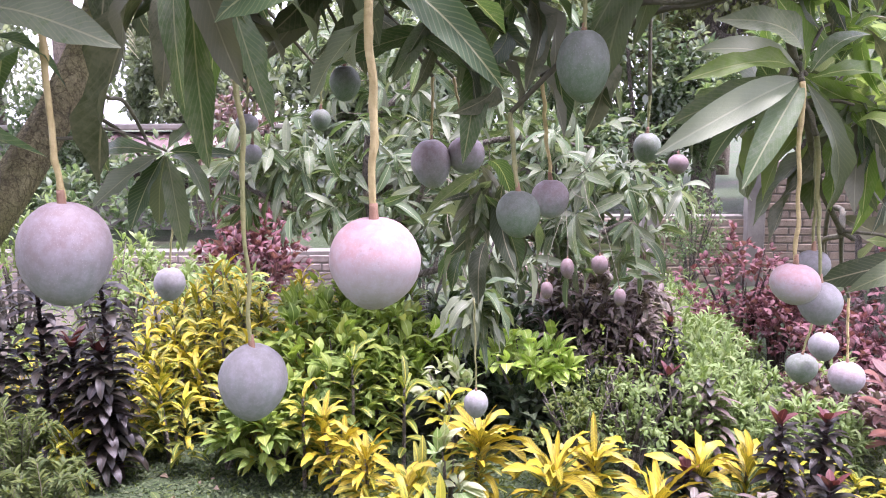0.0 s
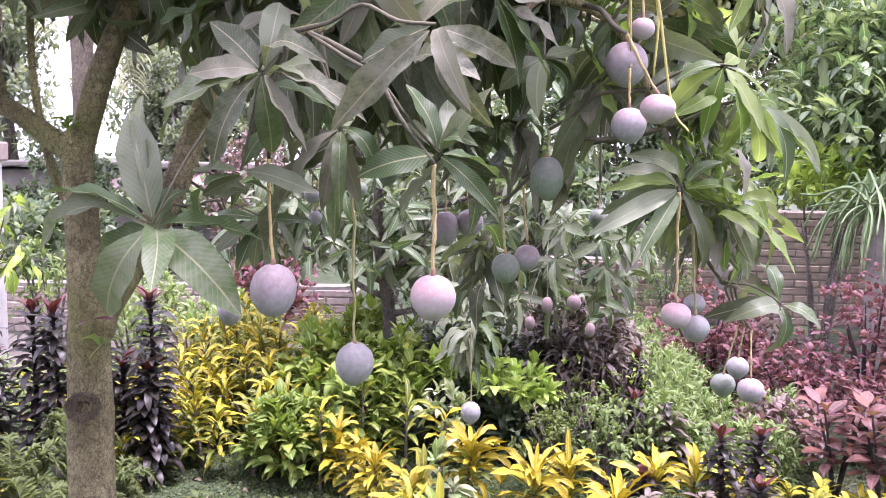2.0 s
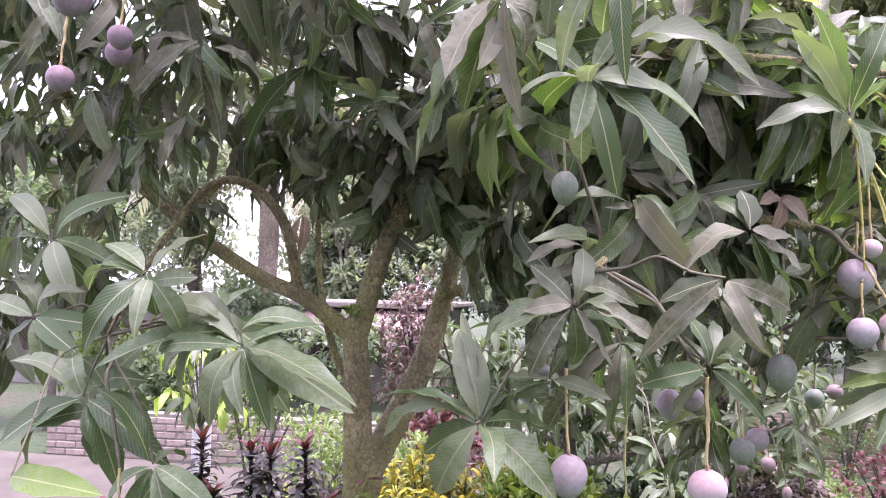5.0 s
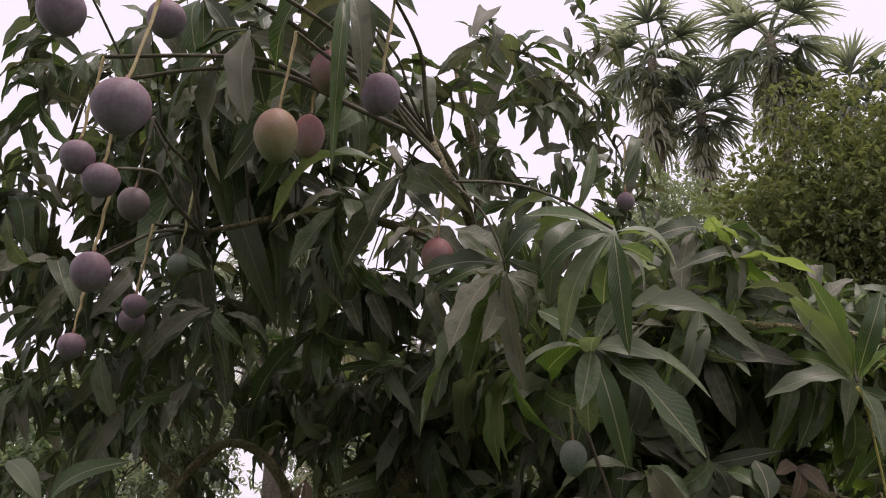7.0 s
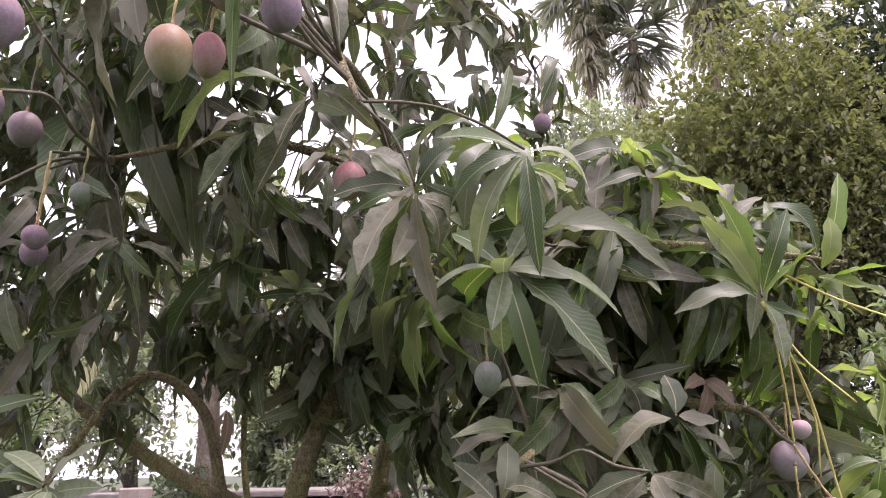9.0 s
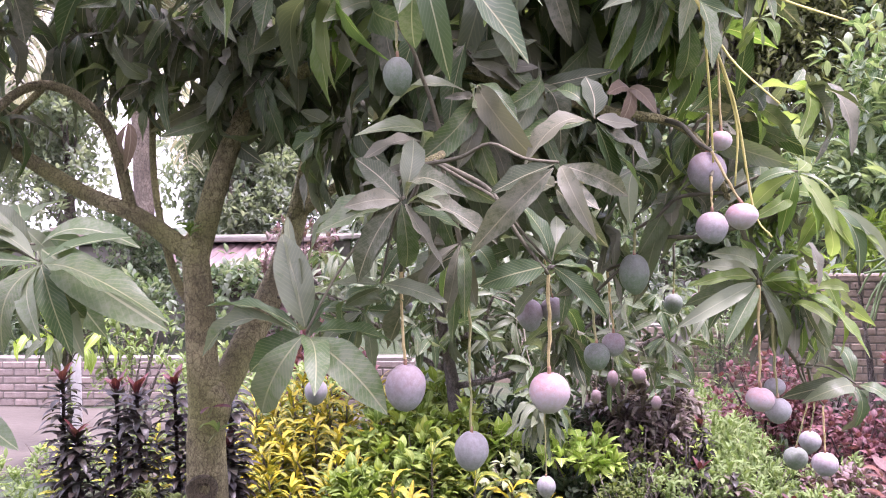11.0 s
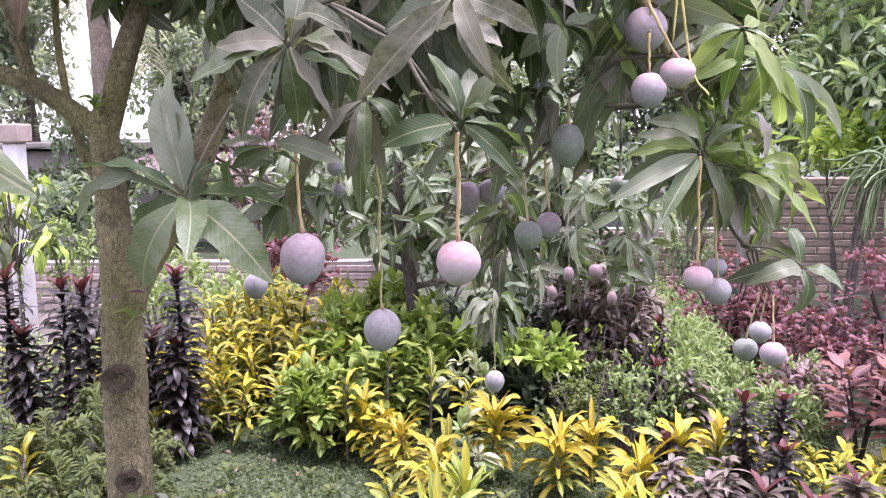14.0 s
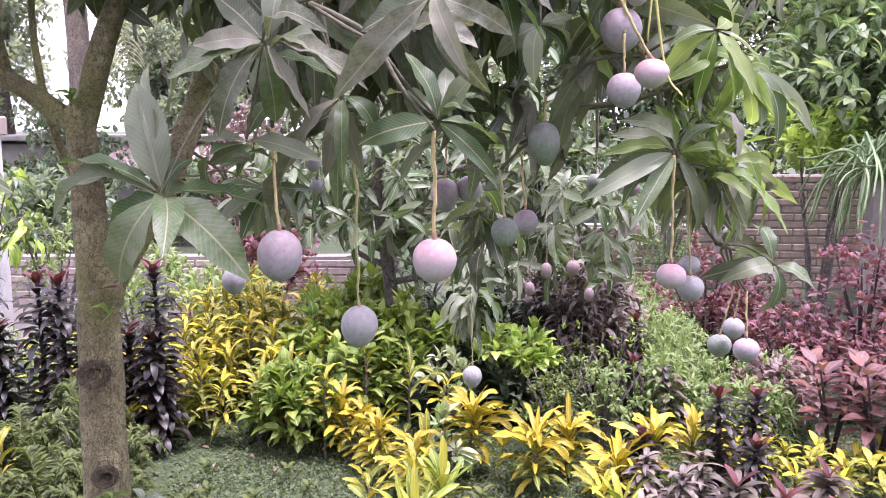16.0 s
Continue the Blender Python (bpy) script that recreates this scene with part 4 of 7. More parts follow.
def fill_crown():
    green = Foliage("mango", (0.2, 0.4, 0.6, 0.05, 0.3), 0.05)
    dusty = Foliage("mango", (0.15, 0.35, 0.5), 0.055)
    young = Foliage("mango", (0.2, 0.4, 0.55), 0.05)
    lobes = [  # centre, half sizes, whorls, length, where young leaves are common
        ((-0.15, 1.60, 2.02), (0.42, 0.55, 0.30), 64, 0.175, 0),
        ((-1.05, 1.25, 3.05), (0.40, 0.45, 0.38), 24, 0.15, 0),
        ((-1.25, 1.35, 2.42), (0.35, 0.35, 0.30), 11, 0.14, 0),
        ((-1.36, 1.95, 2.35), (0.36, 0.30, 0.20), 24, 0.15, 0),
        ((-1.55, 1.40, 2.80), (0.55, 0.50, 0.55), 26, 0.14, 0),
        ((-1.95, 1.60, 2.30), (0.35, 0.55, 0.80), 30, 0.14, 0),
        ((0.38, 1.60, 2.02), (0.26, 0.40, 0.20), 14, 0.17, 1),
        ((0.60, 1.68, 1.52), (0.12, 0.20, 0.14), 9, 0.14, 1),
        ((-0.10, 1.55, 2.35), (0.60, 0.55, 0.22), 64, 0.19, 1),
        ((-0.85, 1.65, 2.65), (0.70, 0.75, 0.45), 42, 0.155, 0),
        ((-0.75, 1.20, 3.05), (0.50, 0.50, 0.35), 13, 0.17, 0),
        ((-0.72, 1.80, 2.32), (0.35, 0.45, 0.20), 25, 0.16, 0),
        ((-1.75, 1.60, 2.25), (0.40, 0.55, 0.40), 36, 0.14, 0),
        ((-0.65, 2.40, 2.50), (0.60, 0.40, 0.40), 30, 0.17, 0),
        ((-1.95, 1.45, 2.95), (0.16, 0.35, 0.45), 16, 0.18, 0),
        ((-1.85, 1.40, 3.30), (0.22, 0.30, 0.18), 9, 0.18, 0),
        ((-1.28, 1.40, 3.12), (0.52, 0.35, 0.36), 38, 0.17, 0),
        ((-0.42, 1.45, 3.14), (0.28, 0.20, 0.30), 15, 0.10, 0),
        ((0.10, 1.45, 2.30), (0.36, 0.35, 0.15), 44, 0.15, 1),
        ((0.049, 1.9, 1.478), (0.08, 0.20, 0.10), 4, 0.14, 0),
        ((0.029, 2.15, 1.316), (0.08, 0.12, 0.06), 2, 0.13, 0),
        ((-0.868, 1.5, 2.573), (0.22, 0.25, 0.15), 9, 0.15, 0),
        ((-0.04, 1.65, 1.714), (0.26, 0.18, 0.10), 7, 0.14, 0),
        ((-1.712, 1.4, 1.874), (0.24, 0.2, 0.12), 9, 0.15, 0),
        ((-0.35, 1.40, 2.78), (0.30, 0.25, 0.16), 11, 0.12, 0),
        ((-0.10, 1.42, 2.50), (0.36, 0.30, 0.15), 26, 0.16, 1),
        ((0.22, 1.48, 2.42), (0.26, 0.25, 0.12), 16, 0.15, 1),
        ((0.57, 1.52, 1.60), (0.08, 0.12, 0.18), 9, 0.10, 2),
        ((0.54, 1.45, 1.80), (0.10, 0.12, 0.08), 4, 0.10, 2),
        ((-0.95, 1.92, 2.26), (0.34, 0.35, 0.24), 34, 0.16, 0),
        ((-0.70, 1.95, 2.18), (0.26, 0.30, 0.18), 20, 0.16, 0),
    ]
    for (cx, cy, cz), (sx, sy, sz), n, ln, lit in lobes:
        k = 0
        while k < n:
            u = rand_dir() * RNG.random() ** 0.4
            p = Vector((cx + u.x * sx, cy + u.y * sy, cz + u.z * sz))
            if near_path(p, 0.75) or any(abs(p.x - m.x) < 0.12 and abs(p.z - m.z) < 0.14 and p.y < m.y + 0.06 for m in FRUIT):
                continue
            k += 1
            aim = Vector((u.x, u.y, u.z * 0.6 + 0.1)).normalized()
            store = ((green, green, dusty, dusty), (green, green, dusty, young), (green, young, dusty, young))[lit]
            random_whorl(store, p, aim, RNG.randrange(7, 12), ln, RNG.uniform(0.4, 2.0))
            if k % 2 == 0:
                twig_to(tree_a, p, 0.003, 0.32)
    green.done("crown", M["mango_leaf"], tree_a, "dark green mango leaves in whorls")
    dusty.done("crown", M["dusty_leaf"], tree_a, "dusty grey-green mango leaves")
    young.done("crown", M["young_leaf"], tree_a, "fresh light green mango leaves")



# ---- mangoes ----
def mango_mesh(seed, slim):
    """A rounded fruit, one high and one wide, broad above and drawn in below, with a little beak."""
    rnd = random.Random(seed)
    bm = bmesh.new()
    bmesh.ops.create_uvsphere(bm, u_segments=28, v_segments=20, radius=0.5)
    ph, amt = rnd.uniform(0, 6.28), rnd.uniform(0.03, 0.07)
    for v in bm.verts:
        z = v.co.z
        s = 1.0 + 0.10 * z - slim * max(0, -z) * 1.1
        v.co.x *= s
        v.co.y *= s * 0.94
        v.co.x += amt * (z * z - 0.1) * math.cos(ph)
        v.co.y += amt * (z * z - 0.1) * math.sin(ph)
        r = math.hypot(v.co.x, v.co.y)
        if z > 0:
            v.co.z -= 0.05 * math.exp(-(r / 0.07) ** 2)
        v.co += v.normal * 0.012 * noise.noise(v.co * 3 + Vector((seed, 0, 0)))
    me = bpy.data.meshes.new("mango")
    bm.to_mesh(me)
    bm.free()
    me.polygons.foreach_set("use_smooth", [True] * len(me.polygons))
    return me


MANGO_SHAPES = [mango_mesh(i, (0.05, 0.22, 0.12)[i % 3]) for i in range(6)]
MANGO_DONE = {}
FRUIT = []  # fruit hang clear on the open side of the crown
HANGING = []  # stalk ends on the tree behind
MANGO_WORDS = {"violet": "violet-grey mango with a waxy bloom hanging on its stalk", "blue": "blue-grey mango with dark specks hanging on its stalk",
               "pink": "pink-blushed mango with a pale foot hanging on its stalk", "green": "dull green unripe mango hanging among the leaves",
               "dusky": "small dusky pink mango hanging on a long stalk",
               "shaded_plum": "purple mango darkened for shade, hanging high among dark leaves", "rosy": "rosy brown mango hanging high among dark leaves",
               "ripe": "yellow-green mango with an orange shoulder hanging high"}


def mango(c, w, h, top, style):
    i = RNG.randrange(6)
    if style == "blue":
        i = 1 + 3 * RNG.randrange(2)
    key = (i, style)
    if key not in MANGO_DONE:
        MANGO_DONE[key] = MANGO_SHAPES[i].copy()
        MANGO_DONE[key].materials.append(M[style])
    FRUIT.append(Vector(c))
    ob = new("mango", MANGO_DONE[key])
    ob.matrix_basis = Matrix.Translation(c) @ Matrix.Rotation(RNG.uniform(0, 6.28), 4, "Z") @ Matrix.Rotation(RNG.uniform(-0.12, 0.12), 4, "X") @ Matrix.Diagonal((w * 1.05, w * 1.05, h * 1.02, 1))
    tagged(ob, MANGO_WORDS[style], "mango", "mangoes on the trees")
    a, b = Vector((c[0], c[1], c[2] + h * 0.42)), Vector(top)
    ln = (b - a).length
    pts = [a] + [a.lerp(b, k / 8) + rand_dir(-0.2, 0.2) * ln * 0.008 for k in range(1, 8)] + [b]
    me = tube(pts, 0.0024, 0.0032, 8, 6, 0.5, knots=[(RNG.uniform(0.04, 0.96), RNG.uniform(0, 6.28), RNG.uniform(0.001, 0.002)) for k in range(9)])
    me.materials.append(M["twig"] if style == "dusky" else M["stalk"] if style in ("pink", "violet", "ripe", "rosy", "shaded_plum") else M["green_stalk"])
    st = part("stalk", me, None, ob, "thin knobbly fruit stalk")
    part("stalk_collar", tube([a - Vector((0, 0, 0.004)), a + Vector((0, 0, 0.004)), a + (b - a) * min(0.25, 0.016 / ln)], 0.0046, 0.003, 8, 3, 0.2), M["red_stalk"], st, "reddish end of the stalk")
    if c[1] < 2.7:
        twig_to(tree_a, b, 0.006)
    else:
        HANGING.append(b)
    return ob


mango((-0.257, 0.953, 1.472), 0.070, 0.084, (-0.263, 0.953, 1.678), "violet")
mango((-0.154, 1.099, 1.322), 0.066, 0.077, (-0.158, 1.099, 1.642), "blue")
mango((-0.005, 0.942, 1.468), 0.067, 0.071, (-0.005, 0.942, 1.672), "pink")
mango((-0.010, 2.814, 0.728), 0.072, 0.085, (-0.017, 2.814, 1.055), "blue")
mango((0.107, 1.464, 1.451), 0.058, 0.064, (0.096, 1.484, 1.588), "green")
mango((0.156, 1.600, 1.460), 0.055, 0.058, (0.141, 1.600, 1.641), "violet")
mango((-0.053, 1.904, 1.499), 0.076, 0.091, (-0.049, 1.904, 1.659), "violet")
mango((0.011, 1.920, 1.515), 0.069, 0.070, (-0.012, 1.920, 1.659), "violet")
mango((0.455, 1.396, 1.370), 0.062, 0.052, (0.451, 1.396, 1.621), "pink")
mango((0.509, 1.460, 1.332), 0.059, 0.058, (0.493, 1.460, 1.554), "blue")
mango((0.518, 1.520, 1.374), 0.046, 0.043, (0.514, 1.520, 1.550), "blue")
mango((0.869, 2.441, 1.019), 0.069, 0.071, (0.885, 2.441, 1.156), "blue")
mango((0.867, 2.280, 0.988), 0.078, 0.074, (0.861, 2.280, 1.177), "violet")
mango((0.843, 2.511, 0.943), 0.081, 0.077, (0.885, 2.511, 1.153), "green")
mango((0.329, 1.323, 1.864), 0.078, 0.084, (0.331, 1.323, 1.985), "violet")
mango((0.357, 1.129, 1.769), 0.058, 0.050, (0.302, 1.129, 1.893), "pink")
mango((0.330, 1.273, 1.747), 0.062, 0.066, (0.328, 1.273, 1.852), "violet")
mango((0.188, 1.417, 1.644), 0.065, 0.091, (0.189, 1.417, 1.743), "green")
mango((-0.886, 2.658, 1.121), 0.087, 0.097, (-0.866, 2.658, 1.327), "blue")
mango((-0.433, 2.000, 1.576), 0.043, 0.040, (-0.426, 2.000, 1.675), "blue")
mango((-0.424, 2.000, 1.515), 0.038, 0.040, (-0.417, 2.000, 1.620), "blue")
mango((-0.193, 1.800, 1.644), 0.052, 0.061, (-0.196, 1.800, 1.728), "green")
mango((-0.350, 2.300, 1.584), 0.047, 0.050, (-0.344, 2.300, 1.691), "green")
mango((0.358, 2.000, 1.524), 0.052, 0.058, (0.361, 2.000, 1.624), "green")
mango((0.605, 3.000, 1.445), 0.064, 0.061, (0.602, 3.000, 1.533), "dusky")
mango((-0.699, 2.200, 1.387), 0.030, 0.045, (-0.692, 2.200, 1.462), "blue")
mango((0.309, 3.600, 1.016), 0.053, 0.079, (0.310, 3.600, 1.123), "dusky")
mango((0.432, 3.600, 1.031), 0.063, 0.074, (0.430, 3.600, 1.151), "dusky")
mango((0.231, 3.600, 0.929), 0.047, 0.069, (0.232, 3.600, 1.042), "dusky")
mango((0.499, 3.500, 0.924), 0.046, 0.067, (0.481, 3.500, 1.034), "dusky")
mango((-1.209, 0.920, 1.175), 0.071, 0.077, (-1.200, 0.920, 1.433), "pink")
mango((-1.023, 0.306, 2.690), 0.080, 0.087, (-1.003, 0.306, 2.890), "shaded_plum")
mango((-0.899, 0.415, 2.727), 0.068, 0.067, (-0.879, 0.415, 2.927), "shaded_plum")
mango((-0.796, 0.198, 2.428), 0.077, 0.082, (-0.775, 0.260, 2.760), "shaded_plum")
mango((-1.068, 0.456, 2.498), 0.060, 0.061, (-1.048, 0.456, 2.698), "shaded_plum")
mango((-1.030, 0.479, 2.460), 0.064, 0.061, (-1.010, 0.479, 2.660), "shaded_plum")
mango((-1.137, 0.726, 2.523), 0.062, 0.072, (-1.117, 0.726, 2.723), "dusky")
mango((-1.072, 0.544, 2.314), 0.070, 0.072, (-1.052, 0.544, 2.514), "shaded_plum")
mango((-1.311, 1.023, 2.358), 0.058, 0.062, (-1.291, 1.023, 2.558), "shaded_plum")
mango((-1.262, 0.957, 2.373), 0.056, 0.055, (-1.242, 0.957, 2.573), "shaded_plum")
mango((-1.375, 0.908, 2.272), 0.062, 0.060, (-1.355, 0.908, 2.472), "shaded_plum")
mango((-0.694, 0.467, 2.504), 0.075, 0.095, (-0.674, 0.467, 2.704), "ripe")
mango((-0.728, 0.666, 2.605), 0.062, 0.088, (-0.708, 0.666, 2.805), "rosy")
mango((-0.676, 0.620, 2.712), 0.070, 0.084, (-0.656, 0.620, 2.912), "rosy")
mango((-0.555, 0.581, 2.628), 0.070, 0.079, (-0.535, 0.581, 2.828), "shaded_plum")
mango((-1.216, 1.041, 2.496), 0.052, 0.056, (-1.196, 1.041, 2.696), "green")
mango((-0.552, 0.984, 2.454), 0.070, 0.083, (-0.532, 0.984, 2.654), "rosy")
mango((-0.155, 1.250, 2.656), 0.044, 0.046, (-0.151, 1.270, 2.816), "shaded_plum")
mango((-0.276, 1.020, 2.031), 0.054, 0.070, (-0.279, 1.020, 2.132), "green")
mango((0.353, 1.300, 1.927), 0.046, 0.041, (0.342, 1.300, 2.154), "pink")
whorl(tree_a, (-0.41, 0.86, 1.58), [(-0.18, 0.03, 0.04, 0.028), (-0.05, 0.05, 0.16, 0.065), (-0.20, 0.06, -0.05, 0.022), (-0.13, 0.10, -0.08, 0.050), (-0.09, 0.04, -0.14, 0.062), (0.14, -0.05, -0.12, 0.063), (0.12, 0.12, -0.03, 0.043), (0.02, 0.10, 0.04, 0.030), (-0.07, 0.14, 0.19, 0.020)], ("mango",))
whorl(tree_a, (-0.24, 0.84, 1.80), [(-0.14, 0.00, -0.05, 0.036), (-0.08, -0.06, -0.01, 0.033), (-0.08, 0.03, -0.13, 0.042), (-0.01, 0.08, -0.11, 0.036), (0.07, -0.04, -0.11, 0.031), (0.15, -0.05, -0.07, 0.028), (-0.08, 0.03, 0.07, 0.041), (0.01, 0.06, 0.10, 0.041), (-0.18, 0.10, -0.10, 0.038), (0.11, -0.10, -0.00, 0.029), (-0.06, 0.12, -0.07, 0.041)], ("mango", "dusty", "dusty", "mango"))
whorl(tree_a, (-0.00, 0.95, 1.69), [(-0.05, 0.02, 0.10, 0.036), (0.08, -0.05, 0.09, 0.044), (0.06, -0.04, 0.01, 0.028), (0.09, 0.10, -0.04, 0.025), (0.09, -0.02, -0.09, 0.028), (-0.12, 0.00, -0.04, 0.046), (0.01, 0.06, 0.08, 0.030), (-0.09, 0.10, 0.04, 0.032)], ("mango", "mango", "pale"))
whorl(tree_a, (0.46, 1.41, 1.63), [(-0.12, -0.05, 0.06, 0.037), (-0.13, 0.00, 0.03, 0.037), (-0.16, -0.05, -0.01, 0.026), (-0.15, 0.05, -0.06, 0.041), (-0.19, -0.10, -0.09, 0.038), (-0.09, -0.08, -0.13, 0.035), (0.08, 0.05, -0.11, 0.018), (-0.05, -0.03, 0.09, 0.029), (0.09, 0.05, 0.05, 0.029), (0.14, 0.10, -0.04, 0.032), (0.06, 0.08, -0.17, 0.032), (-0.09, 0.10, -0.12, 0.032)], ("young", "mango", "pale", "mango"))
whorl(tree_a, (0.76, 1.70, 1.35), [(-0.17, 0.02, -0.04, 0.042), (-0.14, -0.05, -0.04, 0.047), (-0.08, 0.04, 0.03, 0.042), (-0.10, 0.10, 0.06, 0.042), (0.08, -0.03, -0.05, 0.042), (-0.01, -0.02, -0.10, 0.036), (-0.03, 0.10, 0.08, 0.042), (-0.06, 0.12, -0.02, 0.044)])
whorl(tree_a, (0.50, 1.28, 1.86), [(-0.03, 0.02, -0.13, 0.033), (0.02, -0.05, -0.14, 0.036), (0.06, -0.03, -0.12, 0.034), (0.10, 0.0, -0.15, 0.036), (0.09, 0.03, -0.06, 0.032), (-0.08, 0.03, -0.03, 0.034), (0.03, 0.04, 0.02, 0.03), (-0.09, 0.08, -0.10, 0.034)], ("young", "pale", "young"))
whorl(tree_a, (0.57, 1.32, 1.80), [(0.02, -0.03, -0.12, 0.034), (0.06, 0.0, -0.15, 0.032), (0.10, -0.02, -0.10, 0.034), (0.13, 0.02, -0.13, 0.030), (-0.05, 0.03, -0.10, 0.034), (0.05, 0.04, -0.02, 0.03)], ("young", "pale", "young"))
whorl(tree_a, (0.17, 1.25, 1.87), [(-0.08, 0.00, -0.06, 0.039), (-0.01, -0.04, -0.11, 0.039), (0.05, 0.05, -0.05, 0.039), (-0.04, 0.03, 0.03, 0.039), (0.06, 0.05, 0.02, 0.033), (0.02, 0.10, -0.08, 0.037)], ("pale", "mango", "mango"))
whorl(tree_a, (0.29, 1.42, 1.84), [(-0.07, 0.0, -0.21, 0.048), (-0.09, 0.02, -0.15, 0.042), (-0.03, 0.08, -0.16, 0.036), (0.06, 0.10, -0.08, 0.038)], ("dusty", "mango"))
whorl(tree_a, (0.01, 0.75, 1.85), [(-0.13, 0.0, -0.13, 0.040), (0.05, -0.08, -0.11, 0.027), (-0.10, 0.05, -0.04, 0.038), (0.10, 0.03, -0.05, 0.033)], ("dusty",))
whorl(tree_a, (-0.20, 1.20, 1.72), [(-0.02, 0.00, -0.12, 0.021), (0.03, 0.05, -0.15, 0.046), (-0.08, 0.08, -0.12, 0.046), (0.07, 0.10, -0.06, 0.042), (-0.11, 0.10, -0.05, 0.042)])
whorl(tree_a, (-0.22, 0.88, 2.22), [(-0.14, -0.02, -0.05, 0.030), (-0.02, -0.06, -0.12, 0.044), (0.18, -0.05, -0.20, 0.058), (0.05, 0.03, -0.21, 0.044), (0.08, 0.05, -0.06, 0.040), (0.12, -0.02, -0.03, 0.046), (0.20, 0.05, -0.09, 0.036), (0.29, 0.00, -0.03, 0.036), (-0.11, 0.10, 0.10, 0.044), (0.06, 0.10, 0.13, 0.040)], ("mango", "mango", "pale"))
whorl(tree_a, (-0.17, 0.85, 2.44), [(0.02, -0.02, -0.24, 0.039), (-0.10, 0.05, -0.20, 0.049), (-0.14, 0.02, -0.09, 0.045), (0.11, 0.06, -0.07, 0.043), (-0.18, 0.08, 0.07, 0.039)], ("pale", "mango"))
whorl(tree_a, (-0.36, 0.75, 2.35), [(-0.08, -0.08, -0.17, 0.056), (-0.16, 0.02, -0.00, 0.045), (-0.18, 0.12, -0.28, 0.060), (0.02, 0.06, -0.21, 0.033), (-0.09, 0.10, -0.19, 0.045), (-0.10, 0.02, 0.08, 0.042)])
whorl(tree_a, (-0.94, 0.95, 1.70), [(-0.07, 0.00, -0.04, 0.042), (-0.04, -0.05, -0.16, 0.052), (0.09, -0.06, -0.16, 0.052), (0.28, -0.10, -0.10, 0.069), (0.15, 0.05, 0.04, 0.042), (-0.21, 0.10, 0.07, 0.042), (0.04, 0.08, -0.11, 0.046), (-0.22, 0.05, -0.02, 0.042)], ("pale", "pale", "mango"))
whorl(tree_a, (-1.07, 1.10, 1.77), [(-0.15, -0.05, -0.04, 0.057), (-0.12, -0.03, -0.14, 0.068), (-0.04, 0.05, 0.04, 0.046), (0.04, 0.10, 0.05, 0.046), (-0.09, 0.00, -0.21, 0.057)], ("pale", "pale", "mango"))
whorl(tree_a, (0.27, 1.10, 2.18), [(-0.17, -0.03, -0.03, 0.042), (-0.10, 0.0, 0.17, 0.045), (0.06, -0.02, 0.17, 0.040), (-0.06, 0.02, 0.22, 0.030), (0.12, 0.03, 0.10, 0.040), (-0.13, 0.08, 0.06, 0.038), (-0.20, 0.10, 0.10, 0.036), (0.02, -0.04, -0.14, 0.036)], ("young", "mango", "young"))
whorl(tree_a, (0.39, 1.12, 2.23), [(0.03, 0.00, 0.11, 0.042), (0.07, 0.04, 0.21, 0.032)], ("young",))
whorl(tree_a, (0.08, 1.05, 1.95), [(-0.12, -0.06, -0.09, 0.069), (-0.17, 0.05, -0.05, 0.044), (0.08, 0.04, -0.01, 0.038), (-0.01, 0.05, 0.08, 0.049), (0.09, 0.06, -0.13, 0.038), (0.04, 0.08, -0.14, 0.044), (-0.08, 0.10, 0.06, 0.044)])
whorl(tree_a, (-1.01, 1.50, 2.46), [(-0.16, 0.00, 0.06, 0.042), (0.03, -0.10, -0.20, 0.062), (0.14, 0.00, -0.13, 0.051), (0.03, 0.05, 0.19, 0.056), (-0.23, 0.05, -0.23, 0.056), (0.20, 0.05, -0.20, 0.056), (-0.13, 0.10, 0.18, 0.056)])
whorl(tree_a, (-0.62, 0.55, 2.86), [(0.05, -0.03, -0.25, 0.037), (-0.23, 0.00, -0.04, 0.042), (-0.14, 0.03, -0.15, 0.037), (-0.02, 0.03, -0.37, 0.028), (0.12, 0.05, -0.06, 0.037), (0.27, 0.05, 0.04, 0.037), (0.02, 0.08, -0.10, 0.042)])
whorl(tree_a, (-0.84, 0.60, 2.83), [(0.03, -0.03, -0.23, 0.054), (-0.15, 0.00, -0.18, 0.041), (0.10, 0.05, 0.03, 0.035), (-0.14, 0.05, -0.11, 0.043), (-0.07, 0.08, -0.29, 0.060)])
whorl(tree_a, (-0.62, 0.95, 2.65), [(-0.06, -0.05, -0.13, 0.055), (-0.30, 0.00, -0.10, 0.066), (0.15, -0.03, -0.12, 0.037), (-0.11, 0.06, 0.08, 0.037), (-0.15, 0.06, -0.19, 0.066), (0.05, 0.08, -0.05, 0.039), (0.17, 0.05, -0.07, 0.044)])
whorl(tree_a, (-0.42, 1.00, 2.43), [(-0.06, -0.10, -0.22, 0.063), (-0.14, 0.00, -0.05, 0.041), (0.11, 0.05, 0.17, 0.041), (-0.10, 0.05, 0.10, 0.045), (0.08, 0.06, 0.11, 0.041)])
whorl(tree_a, (-0.26, 1.10, 2.57), [(0.10, -0.08, -0.29, 0.060), (-0.06, -0.04, -0.21, 0.055), (-0.17, 0.00, 0.00, 0.048), (0.04, 0.05, 0.19, 0.026), (-0.00, 0.10, 0.08, 0.031)], ("mango", "young", "mango"))
